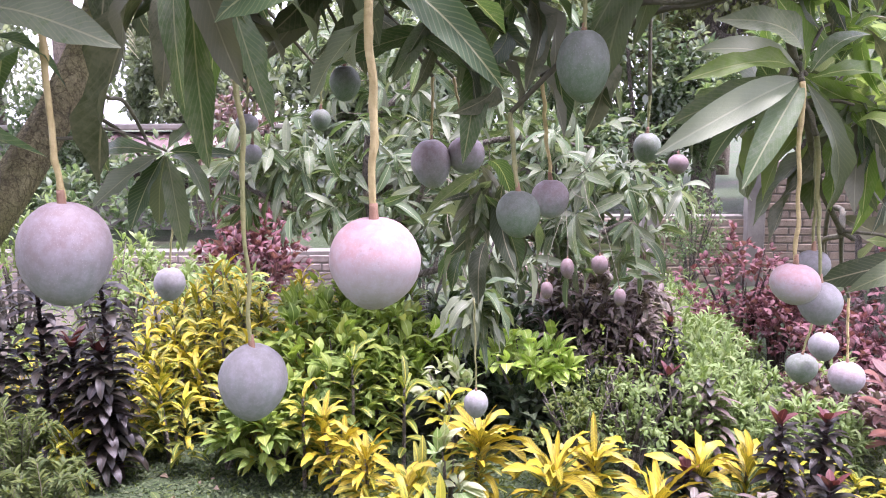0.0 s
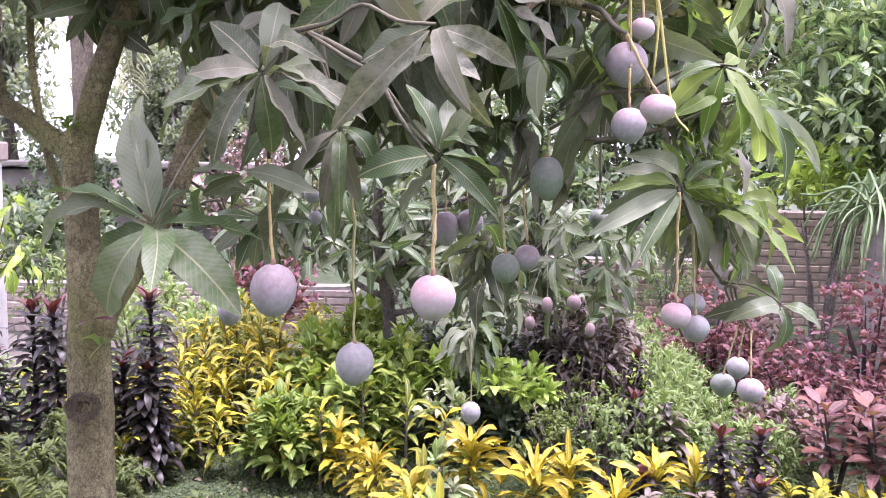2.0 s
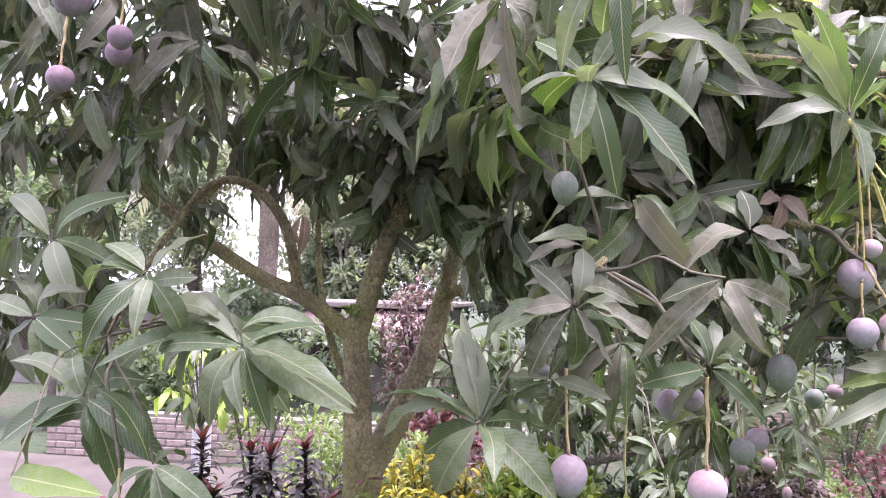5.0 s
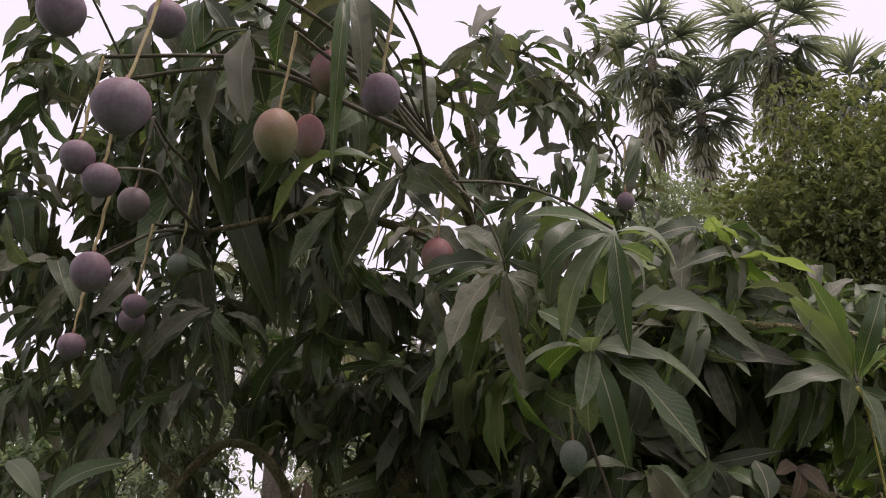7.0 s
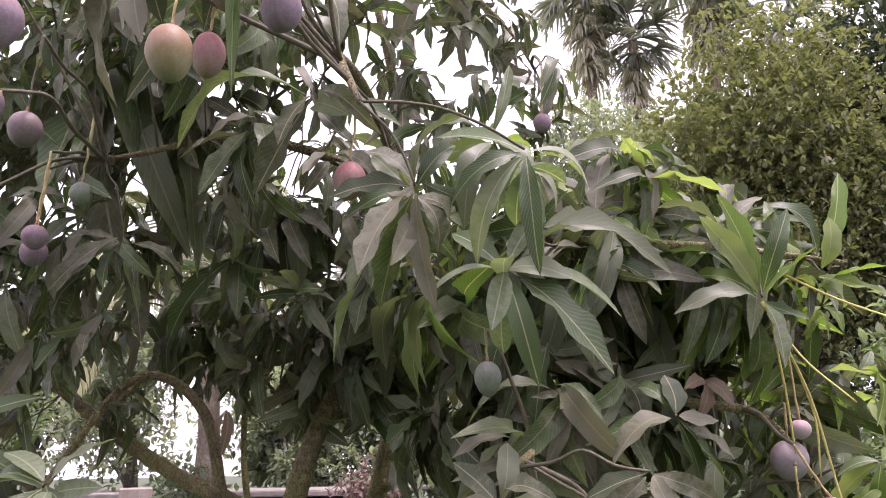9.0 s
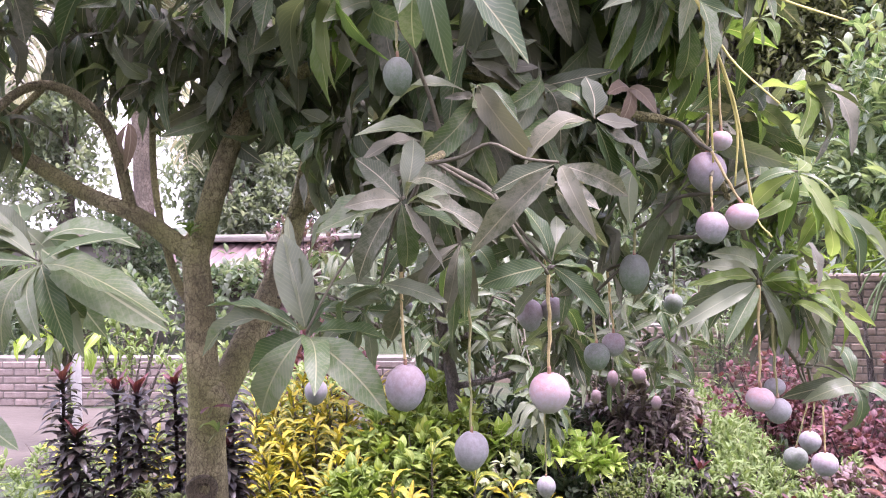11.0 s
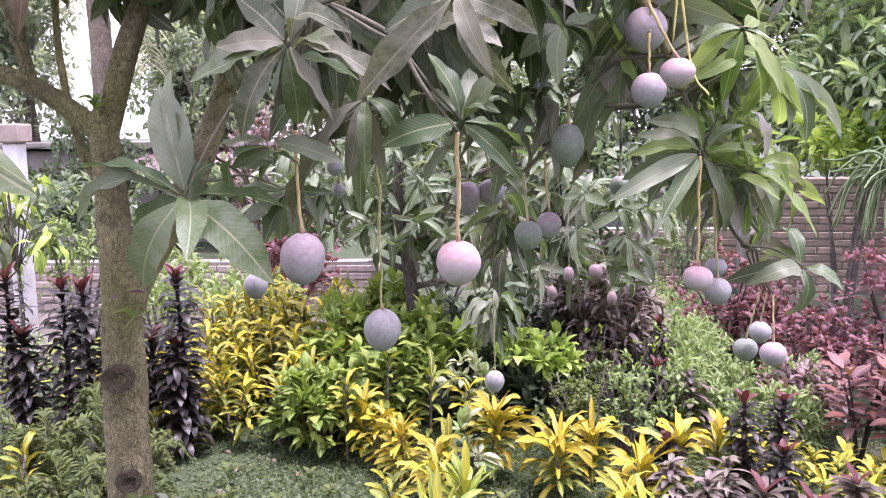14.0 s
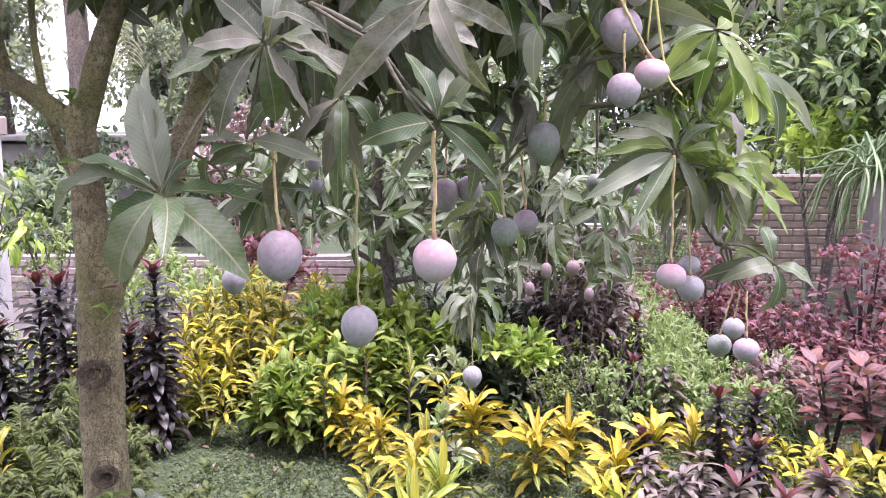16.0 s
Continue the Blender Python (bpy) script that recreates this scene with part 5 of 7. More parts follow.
whorl(tree_a, (-1.14, 0.95, 1.44), [(-0.15, 0.00, 0.15, 0.047), (0.17, -0.04, -0.08, 0.053), (-0.12, 0.02, -0.13, 0.049), (0.03, 0.03, -0.17, 0.049), (0.03, 0.08, -0.00, 0.042), (-0.09, 0.06, -0.20, 0.047)], ("pale", "pale", "mango"))
whorl(tree_a, (-1.14, 0.90, 1.85), [(-0.10, -0.05, -0.17, 0.062), (0.01, 0.03, -0.09, 0.051), (-0.13, 0.05, 0.06, 0.051), (0.11, 0.05, 0.08, 0.051), (-0.19, 0.08, -0.04, 0.062), (0.03, 0.10, -0.13, 0.051)], ("pale", "pale", "mango"))
whorl(tree_a, (-0.98, 1.00, 1.73), [(-0.24, 0.00, 0.02, 0.056), (-0.30, -0.05, -0.09, 0.063), (-0.02, -0.03, -0.18, 0.050), (0.09, 0.00, -0.21, 0.045), (0.29, -0.08, -0.15, 0.079), (0.18, 0.05, -0.01, 0.050), (-0.13, 0.06, 0.07, 0.056), (-0.21, 0.08, -0.11, 0.063)], ("pale", "pale", "mango"))
whorl(tree_a, (-1.39, 1.05, 1.56), [(-0.20, 0.00, 0.07, 0.058), (-0.19, -0.03, -0.11, 0.070), (0.25, -0.04, -0.13, 0.070), (0.08, 0.03, -0.22, 0.070), (-0.07, 0.05, 0.10, 0.051), (-0.17, 0.05, -0.20, 0.058)], ("pale", "pale", "mango"))
whorl(tree_a, (-1.61, 1.20, 1.94), [(-0.15, 0.00, -0.09, 0.050), (-0.15, 0.03, 0.11, 0.055), (0.17, 0.02, -0.07, 0.063), (0.10, -0.03, -0.17, 0.063), (0.19, 0.05, 0.11, 0.050), (-0.09, 0.06, -0.21, 0.063)], ("pale", "pale", "mango"))
whorl(tree_a, (-0.46, 1.50, 3.26), [(-0.12, 0.00, -0.23, 0.058), (0.08, 0.05, 0.10, 0.044), (0.08, 0.10, -0.21, 0.052), (-0.19, 0.05, -0.06, 0.058), (0.04, 0.05, -0.11, 0.044), (0.22, 0.10, -0.11, 0.044)])
whorl(tree_a, (-0.31, 1.60, 2.98), [(0.08, 0.00, 0.07, 0.052), (-0.12, 0.05, 0.02, 0.055), (-0.17, 0.05, 0.24, 0.052), (0.02, 0.10, 0.28, 0.040), (0.08, 0.10, 0.19, 0.037)])
whorl(tree_a, (-1.34, 1.30, 3.06), [(0.11, -0.05, -0.70, 0.086), (0.26, 0.00, -0.64, 0.091), (-0.03, -0.03, -0.56, 0.065), (0.13, 0.05, -0.52, 0.078), (0.29, 0.08, -0.45, 0.078), (-0.17, 0.03, -0.38, 0.078)])
whorl(tree_a, (-1.13, 1.35, 2.86), [(0.08, -0.05, -0.50, 0.080), (-0.02, 0.00, -0.40, 0.080), (0.18, 0.00, -0.31, 0.067), (-0.13, 0.05, -0.22, 0.080)])
whorl(tree_a, (-0.29, 0.90, 1.66), [(0.11, 0.00, -0.03, 0.030), (-0.07, 0.05, -0.09, 0.028), (0.03, 0.05, 0.06, 0.028), (-0.10, 0.05, -0.01, 0.028)], ("mango",))
whorl(tree_a, (-0.16, 1.00, 1.73), [(-0.03, 0.00, -0.13, 0.028), (0.01, -0.05, -0.14, 0.025), (-0.03, 0.10, -0.19, 0.028), (-0.08, 0.05, -0.10, 0.028), (0.02, 0.05, -0.12, 0.028), (0.06, 0.00, -0.07, 0.028), (-0.16, 0.15, -0.21, 0.023)], ("mango", "mango", "mango", "dusty"))
whorl(tree_a, (-0.50, 1.75, 1.53), [(-0.11, -0.05, -0.09, 0.042), (-0.06, -0.02, -0.13, 0.042), (0.09, -0.05, -0.11, 0.038), (0.11, 0.05, -0.01, 0.038), (0.02, 0.00, -0.17, 0.042), (-0.04, 0.05, -0.13, 0.038), (0.05, 0.05, 0.05, 0.034), (-0.15, 0.10, -0.04, 0.038)], ("mango",))
whorl(tree_a, (-1.324, 0.6, 3.113), [(-0.05, 0.0, -0.16, 0.045), (0.02, 0.04, -0.18, 0.045), (0.08, 0.05, -0.14, 0.042), (-0.10, 0.05, -0.12, 0.042), (-0.12, 0.06, 0.02, 0.04)], ("mango", "dusty"))
whorl(tree_a, (-1.33, 0.95, 3.136), [(-0.06, 0.03, -0.15, 0.045), (0.03, 0.0, -0.19, 0.05), (0.10, 0.05, -0.13, 0.045), (0.13, 0.04, 0.02, 0.04), (-0.13, 0.05, -0.06, 0.042), (0.0, 0.08, 0.12, 0.04)], ("mango", "dusty"))
whorl(tree_a, (-1.118, 0.85, 3.119), [(0.03, -0.02, -0.22, 0.05), (0.10, 0.03, -0.17, 0.045), (-0.06, 0.05, -0.17, 0.045), (0.15, 0.05, -0.04, 0.042), (-0.12, 0.05, 0.0, 0.042), (0.05, 0.08, 0.12, 0.04)], ("mango", "dusty"))
whorl(tree_a, (-1.573, 1.1, 1.741), [(-0.12, 0.0, 0.04, 0.05), (0.14, -0.03, -0.08, 0.055), (0.05, -0.02, -0.16, 0.055), (-0.10, 0.02, -0.12, 0.05), (0.10, 0.05, 0.06, 0.045), (0.17, 0.02, -0.02, 0.05)], ("pale", "pale", "mango"))
whorl(tree_a, (-1.397, 1.15, 1.565), [(0.13, -0.03, 0.03, 0.055), (0.14, -0.02, -0.10, 0.058), (0.0, -0.03, -0.17, 0.055), (-0.13, 0.0, -0.05, 0.052), (-0.10, 0.04, 0.07, 0.048), (0.06, 0.05, 0.10, 0.045)], ("pale", "mango"))
# dead leaves caught in the crown
for c, tips in (((0.162, 1.250, 2.034), ((-0.05, -0.06, -0.02), (-0.03, -0.03, -0.09), (0.05, -0.04, -0.06))), ((-1.089, 1.600, 2.034), ((0.0, -0.02, -0.13), (0.01, 0.02, -0.11)))):
    for tip in tips:
        put_leaf(tree_a, "dry", c, Vector(tip), Vector(tip).length, 0.03, RNG.uniform(-0.6, 0.6), up=OUTWARD)
whorl(tree_a, (0.479, 1.5, 2.226), [(0.05, -0.02, 0.05, 0.026), (0.03, -0.03, -0.07, 0.028), (-0.04, -0.02, -0.06, 0.026), (0.07, 0.0, -0.03, 0.026), (0.0, 0.03, 0.07, 0.024)], ("young",))
put_leaf(tree_a, "young", (-1.158, 0.55, 1.494), Vector((0.212, -0.050, -0.008)), 0.218, 0.055, 0.2, up=OUTWARD)
twig_to(tree_a, (-1.158, 0.55, 1.494), 0.003)
for pts in (
    [(0.268, 1.100, 2.171), (0.325, 1.080, 2.058), (0.397, 1.020, 1.963)],
    [(0.292, 1.120, 2.244), (0.410, 1.100, 2.169), (0.503, 1.000, 2.098)],
    [(0.279, 1.120, 2.158), (0.345, 1.140, 1.986), (0.381, 1.140, 1.783), (0.404, 1.100, 1.730)],
    [(0.290, 1.150, 2.157), (0.313, 1.200, 1.994), (0.322, 1.220, 1.877)],
    [(0.320, 1.200, 2.112), (0.362, 1.200, 1.957), (0.360, 1.200, 1.829)],
):
    part("flower_stalk", tube(pts, 0.0032, 0.0016, 7, 6, 0.3), M["flower_stalk"], tree_a, "bare yellow-green flower stalk")

fill_crown()


# ---- plants in the beds ----
def rosette(parent, kind, c, n, length, width, spread, aim=Vector((0, 0, 1)), gap=0.012, low=0.28, name="leaf", outer=""):
    """Leaves spiralling round a stem's end at c, the outer ones lower and wider open."""
    for i in range(n):
        t = i / max(1, n - 1)  # 0: innermost
        a = i * 2.399 + RNG.uniform(-0.45, 0.45)
        open_ = RNG.uniform(-0.2, 0.2) + low + (spread - low) * t ** 0.85
        x, y, z = leaf_frame(aim)
        d = (x * math.cos(a) + z * math.sin(a)) * math.sin(open_) + aim * math.cos(open_)
        ln = length * RNG.uniform(0.65, 1.2) * (0.7 + 0.3 * math.sin(math.pi * min(1, t + 0.25)))
        at, w, tw = Vector(c) - aim * gap * i + d * 0.01, width * RNG.uniform(0.85, 1.15), RNG.uniform(-0.3, 0.3)
        if isinstance(parent, tuple):
            parent[RNG.random() < (t - 0.12) * 1.2].add(at, d, ln, w, tw)
        else:
            put_leaf(parent, outer if outer and RNG.random() < (t - 0.22) * 1.25 else kind, at, d, ln, w, tw, name)


def croton(x, y, h, kind, n=22, length=0.22, width=0.045, stems=1, spread=1.95, label="", lean=0.05, group="crotons in the bed", joined=False):
    words = {"yellow": "croton shrub with yellow leaves blotched green", "golden": "croton shrub with arching golden yellow leaves",
             "green_croton": "croton shrub with green leaves veined in yellow",
             "lime": "croton shrub with upright lime green leaves blotched yellow"}
    p = thing("croton", (x, y, 0), label or words[kind], "plant", group)
    length, width, spread = length * 0.82, min(max(width * 0.9, 0.026), 0.032), min(spread * 0.82, 1.35)
    n = int(n * (1.0 if n > 24 else 1.3))
    store = (Foliage(KINDS[kind][0], KINDS[kind][2], 0.03), Foliage(KINDS[kind][0], KINDS[kind][2], 0.03)) if joined else None
    for s in range(stems):
        a = RNG.uniform(0, 6.28)
        r = 0 if stems == 1 else RNG.uniform(0.06, 0.14)
        top = Vector((x + r * math.cos(a) + RNG.uniform(-lean, lean), y + r * math.sin(a) + RNG.uniform(-lean, lean), h * (1 if s == 0 else RNG.uniform(0.6, 0.98)) - length * 0.7))
        top.z = max(top.z, 0.05)
        part("stem", tube([(x, y, -0.03), (x * 0.6 + top.x * 0.4, y * 0.6 + top.y * 0.4, top.z * 0.5), top], 0.010, 0.006, 7, 4, 0.2), M["grey_bark"], p)
        rosette(store or p, kind, top, n, length, width, spread, gap=0.8 * top.z / n, outer={"golden": RNG.choice(("yellow", "green_croton")), "yellow": "green_croton"}.get(kind, ""))
    if joined:
        store[0].done("foliage", M[KINDS[kind][1]], p)
        store[1].done("lower_foliage", M["green_croton"], p, "green leaves veined in yellow")
    return p


def cordyline(x, y, h, n=124, length=0.162, width=0.042, label="", kind="dark", top="red", low=0.12):
    p = thing("cordyline", (x, y, 0), label or "tall column of glossy dark purple leaves with a red tip", "plant", "dark columns along the path")
    lx, ly = RNG.uniform(-0.04, 0.04), RNG.uniform(-0.04, 0.04)
    part("stem", tube([(x, y, -0.03), (x + lx * 0.5, y + ly * 0.5, h * 0.5), (x + lx, y + ly, h)], 0.014, 0.008, 7, 4, 0.15), M["dark_stem"], p)
    for i in range(n):
        t = i / n
        z = low * h + (h - low * h) * t
        a = i * 2.399 + RNG.uniform(-0.2, 0.2)
        open_ = 1.25 - 0.7 * max(0, (t - 0.85) / 0.15) - RNG.uniform(0, 0.35)
        d = Vector((math.cos(a) * math.sin(open_), math.sin(a) * math.sin(open_), math.cos(open_)))
        k = top if t > 0.945 else kind
        ln = length * RNG.uniform(0.75, 1.1) * (1 - 0.3 * max(0, t - 0.8) / 0.2)
        put_leaf(p, k, (x + lx * t, y + ly * t, z), d, ln, width * RNG.uniform(0.85, 1.15), RNG.uniform(-0.2, 0.2))
    return p


def shrub(name, x, y, h, r, mat, n, leaf_len, ratio=0.5, profile="oval", stems=7, label="", bottom=0.15, group="", ry=None, bends=(0.15, 0.3, 0.45), per=6, bark="grey_bark", solid=0.35, at_z=0.0, category="shrub"):
    """Stems that fork out into an uneven mound of leaf clusters."""
    ry = ry or r
    p = thing(name, (x, y, at_z), label, category, group)
    f = Foliage(profile, bends)
    tips = []
    for s in range(stems):
        a = s * 2.399 + RNG.uniform(-0.4, 0.4)
        q = RNG.uniform(0.3, 0.85)
        t = Vector((x + r * q * math.cos(a), y + ry * q * math.sin(a), at_z + h * RNG.uniform(0.65, 0.95)))
        mid = Vector((x + r * q * 0.4 * math.cos(a), y + ry * q * 0.4 * math.sin(a), at_z + h * 0.4))
        part("stem", tube([(x + 0.03 * math.cos(a), y + 0.03 * math.sin(a), at_z - 0.03), mid, t], 0.006 + 0.012 * h, 0.003, 6, 3, 0.1), M[bark], p)
        tips.append((mid, t))
    seed = Vector((x * 3.1, y * 2.7, h))
    for i in range(n):
        u = rand_dir(-0.6, 1.0)
        k = RNG.random() ** solid
        lump = 1 + 0.35 * noise.noise(u * 2.2 + seed)
        c = Vector((x + u.x * r * k * lump, y + u.y * ry * k * lump, at_z + bottom * h + (h * (1 - bottom)) * (0.45 + 0.55 * u.z * k * lump)))
        if c.z < at_z + 0.02:
            continue
        aim = Vector((u.x, u.y, u.z + 0.55)).normalized()
        for j in range(per):
            d = (aim * RNG.uniform(0.1, 0.9) + rand_dir() * 0.9).normalized()
            ln = leaf_len * RNG.uniform(0.6, 1.2)
            f.add(c + d * leaf_len * 0.15, d, ln, ln * ratio * RNG.uniform(0.8, 1.2), RNG.uniform(-0.4, 0.4))
    f.done("foliage", M[mat], p)
    return p


def fern(x, y, h, r, fronds=22, mat="fern", label="low fern with arching feathery fronds", group="ferns at the trunk's foot"):
    """Arching fronds, each with two rows of small leaflets."""
    p = thing("fern", (x, y, 0), label, "fern", group)
    f = Foliage("small", (0.1, 0.3))
    for i in range(fronds):
        a = i * 2.399 + RNG.uniform(-0.3, 0.3)
        q = RNG.uniform(0.45, 1.0)
        c, s = math.cos(a), math.sin(a)
        top = h * RNG.uniform(0.35, 1.05)
        pts = [(x, y, -0.01), (x + r * 0.35 * q * c, y + r * 0.35 * q * s, top * 0.75), (x + r * 0.75 * q * c, y + r * 0.75 * q * s, top), (x + r * 1.1 * q * c, y + r * 1.1 * q * s, top * 0.72)]
        line = smooth_path(pts, 12)
        for k in range(6, len(line)):
            along = (line[k] - line[k - 1]).normalized()
            side = along.cross(Vector((0, 0, 1))).normalized()
            t = k / len(line)
            ln = r * 0.21 * math.sin(math.pi * min(1, 0.18 + t * 0.85)) + 0.01
            for sg in (-1, 1):
                for m2 in (0.0, 0.5):
                    f.add(line[k - 1].lerp(line[k], m2), side * sg + along * 0.55 + rand_dir() * 0.45, ln * RNG.uniform(0.5, 0.95), ln * 0.2, RNG.uniform(-0.3, 0.3))
        part("frond", tube(pts, 0.0028, 0.001, 5, 3), M["twig"], p)
    f.done("foliage", M[mat], p)
    return p


# mound of yellow crotons behind the trunk
for x, y, h in ((-1.70, 3.72, 0.34), (-1.48, 3.98, 0.46), (-1.22, 3.98, 0.42), (-1.80, 4.15, 0.54), (-1.55, 4.30, 0.58), (-1.28, 4.30, 0.54), (-1.05, 4.25, 0.50)):
    croton(x, y, h, "yellow", 34, 0.19, 0.031, 3, 1.75, joined=True)
for x, y, h in ((-1.40, 4.55, 0.64), (-1.65, 4.55, 0.66), (-1.15, 4.5, 0.62), (-0.95, 4.6, 0.64), (-1.80, 4.75, 0.74), (-1.55, 4.85, 0.78), (-1.30, 4.8, 0.74),
                (-1.05, 4.8, 0.70), (-1.65, 5.15, 0.84), (-1.4, 5.15, 0.84), (-1.15, 5.15, 0.80), (-1.9, 4.45, 0.6), (-0.9, 5.1, 0.74)):
    croton(x, y, h, "yellow", 42, 0.19, 0.031, 4, 1.75, joined=True)
# green shrub with broad leaves
for x, y, h, r in ((-0.98, 3.95, 0.42, 0.24), (-0.72, 4.25, 0.58, 0.30), (-0.92, 4.6, 0.72, 0.32), (-0.55, 4.55, 0.66, 0.28), (-0.75, 4.95, 0.80, 0.30)):
    shrub("green_shrub", x, y, h, r, "green_shrub", 120, 0.098, 0.45, label="bushy shrub with glossy bright green leaves", group="green shrubs in the bed")
# crotons along the front of the bed
croton(-0.66, 3.72, 0.42, "golden", 40, 0.21, 0.030, 2, 1.6)
croton(-0.48, 3.55, 0.36, "golden", 54, 0.22, 0.030, 1, 1.65)
croton(-0.40, 4.05, 0.52, "green_croton", 16, 0.24, 0.050, 1)
croton(-0.06, 3.68, 0.43, "golden", 84, 0.24, 0.031, 1, 1.8)
croton(-0.22, 3.42, 0.34, "yellow", 18, 0.19, 0.045, 1, 1.5)
croton(-0.18, 4.15, 0.40, "yellow", 14, 0.20, 0.04, 1)
croton(0.26, 3.42, 0.40, "golden", 66, 0.28, 0.032, 1, 1.5)
croton(0.42, 3.62, 0.36, "golden", 42, 0.25, 0.036, 1, 1.2)
croton(0.66, 3.25, 0.34, "golden", 58, 0.28, 0.032, 1, 1.5)
croton(0.84, 3.45, 0.45, "golden", 36, 0.26, 0.037, 1, 1.0)
croton(0.98, 3.5, 0.42, "golden", 34, 0.25, 0.037, 1, 1.0)
croton(-0.30, 3.15, 0.34, "yellow", 16, 0.22, 0.048, 1, 1.4)
croton(-0.20, 2.62, 0.40, "lime", 40, 0.29, 0.046, 2, 1.1)
croton(-0.12, 2.98, 0.36, "lime", 22, 0.24, 0.04, 1, 1.2)
croton(-0.34, 3.30, 0.36, "golden", 26, 0.2, 0.034, 2, 1.6)
croton(-0.80, 3.78, 0.52, "yellow", 18, 0.18, 0.04, 1, 1.6)
croton(-0.62, 3.98, 0.62, "green_croton", 16, 0.2, 0.04, 1, 1.6)
croton(-1.95, 2.75, 0.50, "yellow", 12, 0.2, 0.05, 1, 1.5)
croton(-0.42, 2.92, 0.32, "yellow", 12, 0.20, 0.042, 1, 1.4)
croton(0.42, 2.80, 0.36, "lime", 26, 0.24, 0.042, 2, 1.3)
croton(0.55, 3.0, 0.34, "yellow", 14, 0.22, 0.048, 1, 1.4)
croton(-2.15, 3.15, 0.34, "golden", 12, 0.22, 0.05, 1, 1.5)
croton(-1.95, 4.3, 0.5, "yellow", 14, 0.2, 0.04, 1)
croton(-2.4, 4.5, 0.55, "yellow", 14, 0.2, 0.04, 1)

# yellow and green plants behind the dark columns
for x, y, h in ((-2.80, 4.30, 0.52), (-2.50, 4.35, 0.48), (-2.24, 4.40, 0.50), (-2.02, 4.12, 0.46), (-1.76, 4.02, 0.44)):
    croton(x, y, h, "yellow", 16, 0.2, 0.04, 2, 1.5, joined=True)
for x, y, h, r in ((-3.1, 4.6, 0.42, 0.28), (-2.65, 4.75, 0.46, 0.3), (-2.2, 4.8, 0.44, 0.3), (-3.4, 4.2, 0.4, 0.28)):
    shrub("ferny_plant", x, y, h, r, "feather", 110, 0.06, 0.3, profile="small", label="low feathery green plant behind dark columns", bottom=0.0, stems=5, group="low ferny plants")
# dark columns
for x, y, h in ((-2.31, 3.85, 0.90), (-2.15, 3.80, 0.90), (-1.64, 3.82, 0.98), (-2.54, 3.85, 0.64), (-1.97, 3.85, 0.94), (-1.83, 3.86, 0.62), (-1.67, 3.74, 0.62), (-2.66, 3.9, 0.94),
                (-1.93, 2.20, 0.88), (-2.15, 2.05, 0.78), (-2.35, 2.6, 0.85), (-2.6, 2.3, 0.8)):
    cordyline(x, y, h)
# lower dark and pinkish clumps
for x, y, h in ((1.10, 3.40, 0.50), (1.24, 3.45, 0.48), (1.15, 3.20, 0.34), (0.90, 4.55, 0.58), (0.72, 3.35, 0.30), (0.84, 4.2, 0.42)):
    cordyline(x, y, h, 92, 0.115, 0.031, "bushy dark purple plant with leaves stacked up the stem")
for x, y, h in ((1.00, 2.68, 0.38), (1.34, 2.55, 0.30), (1.42, 3.0, 0.28), (1.20, 2.85, 0.26), (1.56, 2.7, 0.24)):
    cordyline(x, y, h, 70, 0.145, 0.034, "low dark purple plant with a pinkish red heart", "pinkish", "red", 0.2)
for x, y, h in ((0.62, 2.72, 0.26), (0.72, 2.62, 0.24), (0.80, 2.95, 0.30), (0.68, 3.05, 0.32), (0.92, 3.05, 0.34)):
    cordyline(x, y, h, 56, 0.105, 0.027, "small grey-purple bushy plant beside the crotons", "brown", "brown", 0.15)
for x, y, h in ((0.48, 4.70, 0.68), (0.80, 4.85, 0.84), (1.0, 4.05, 0.42)):
    cordyline(x, y, h, 60, 0.15, 0.034, "brownish purple bushy plant with narrow leaves", "brown", "dark", 0.1)
for x, y, h, r in ((0.46, 4.85, 0.78, 0.22), (0.66, 4.75, 0.72, 0.20), (0.80, 5.15, 0.80, 0.20), (0.42, 5.2, 0.82, 0.22), (0.66, 5.3, 0.86, 0.22)):
    shrub("purple_shrub", x, y, h, r, "brown_purple", 90, 0.10, 0.26, profile="strap", label="bushy shrub with narrow brownish purple leaves", group="purple shrubs", bends=(0.4, 0.6, 0.8), bark="dark_stem", per=7)

for x, y, h, r in ((0.55, 4.60, 0.66, 0.22), (0.80, 4.55, 0.60, 0.20)):
    shrub("leafy_shrub", x, y, h, r, "lime_shrub", 26, 0.045, 0.42, label="sparse shrub with small yellow-green leaves", profile="small", solid=0.7, stems=8, per=4, group="airy shrubs")
# shrubs round the middle
for x, y, h, r in ((0.40, 3.95, 0.46, 0.26), (0.62, 4.0, 0.50, 0.26), (0.84, 4.1, 0.50, 0.22), (0.50, 4.25, 0.52, 0.24)):
    shrub("leafy_shrub", x, y, h, r, RNG.choice(("fern", "feather")), 80, 0.04, 0.42, label="airy shrub with small grey-green leaves on thin stems", profile="small", solid=0.7, stems=12, per=8, group="airy shrubs")
shrub("lime_shrub", 0.18, 4.30, 0.58, 0.20, "lime_shrub", 42, 0.095, 0.5, label="shrub with lime green oval leaves", bottom=0.5)
shrub("lime_shrub", -0.28, 4.50, 0.58, 0.12, "lime_shrub", 16, 0.10, 0.5, label="sparse shrub with lime green oval leaves", bottom=0.5)
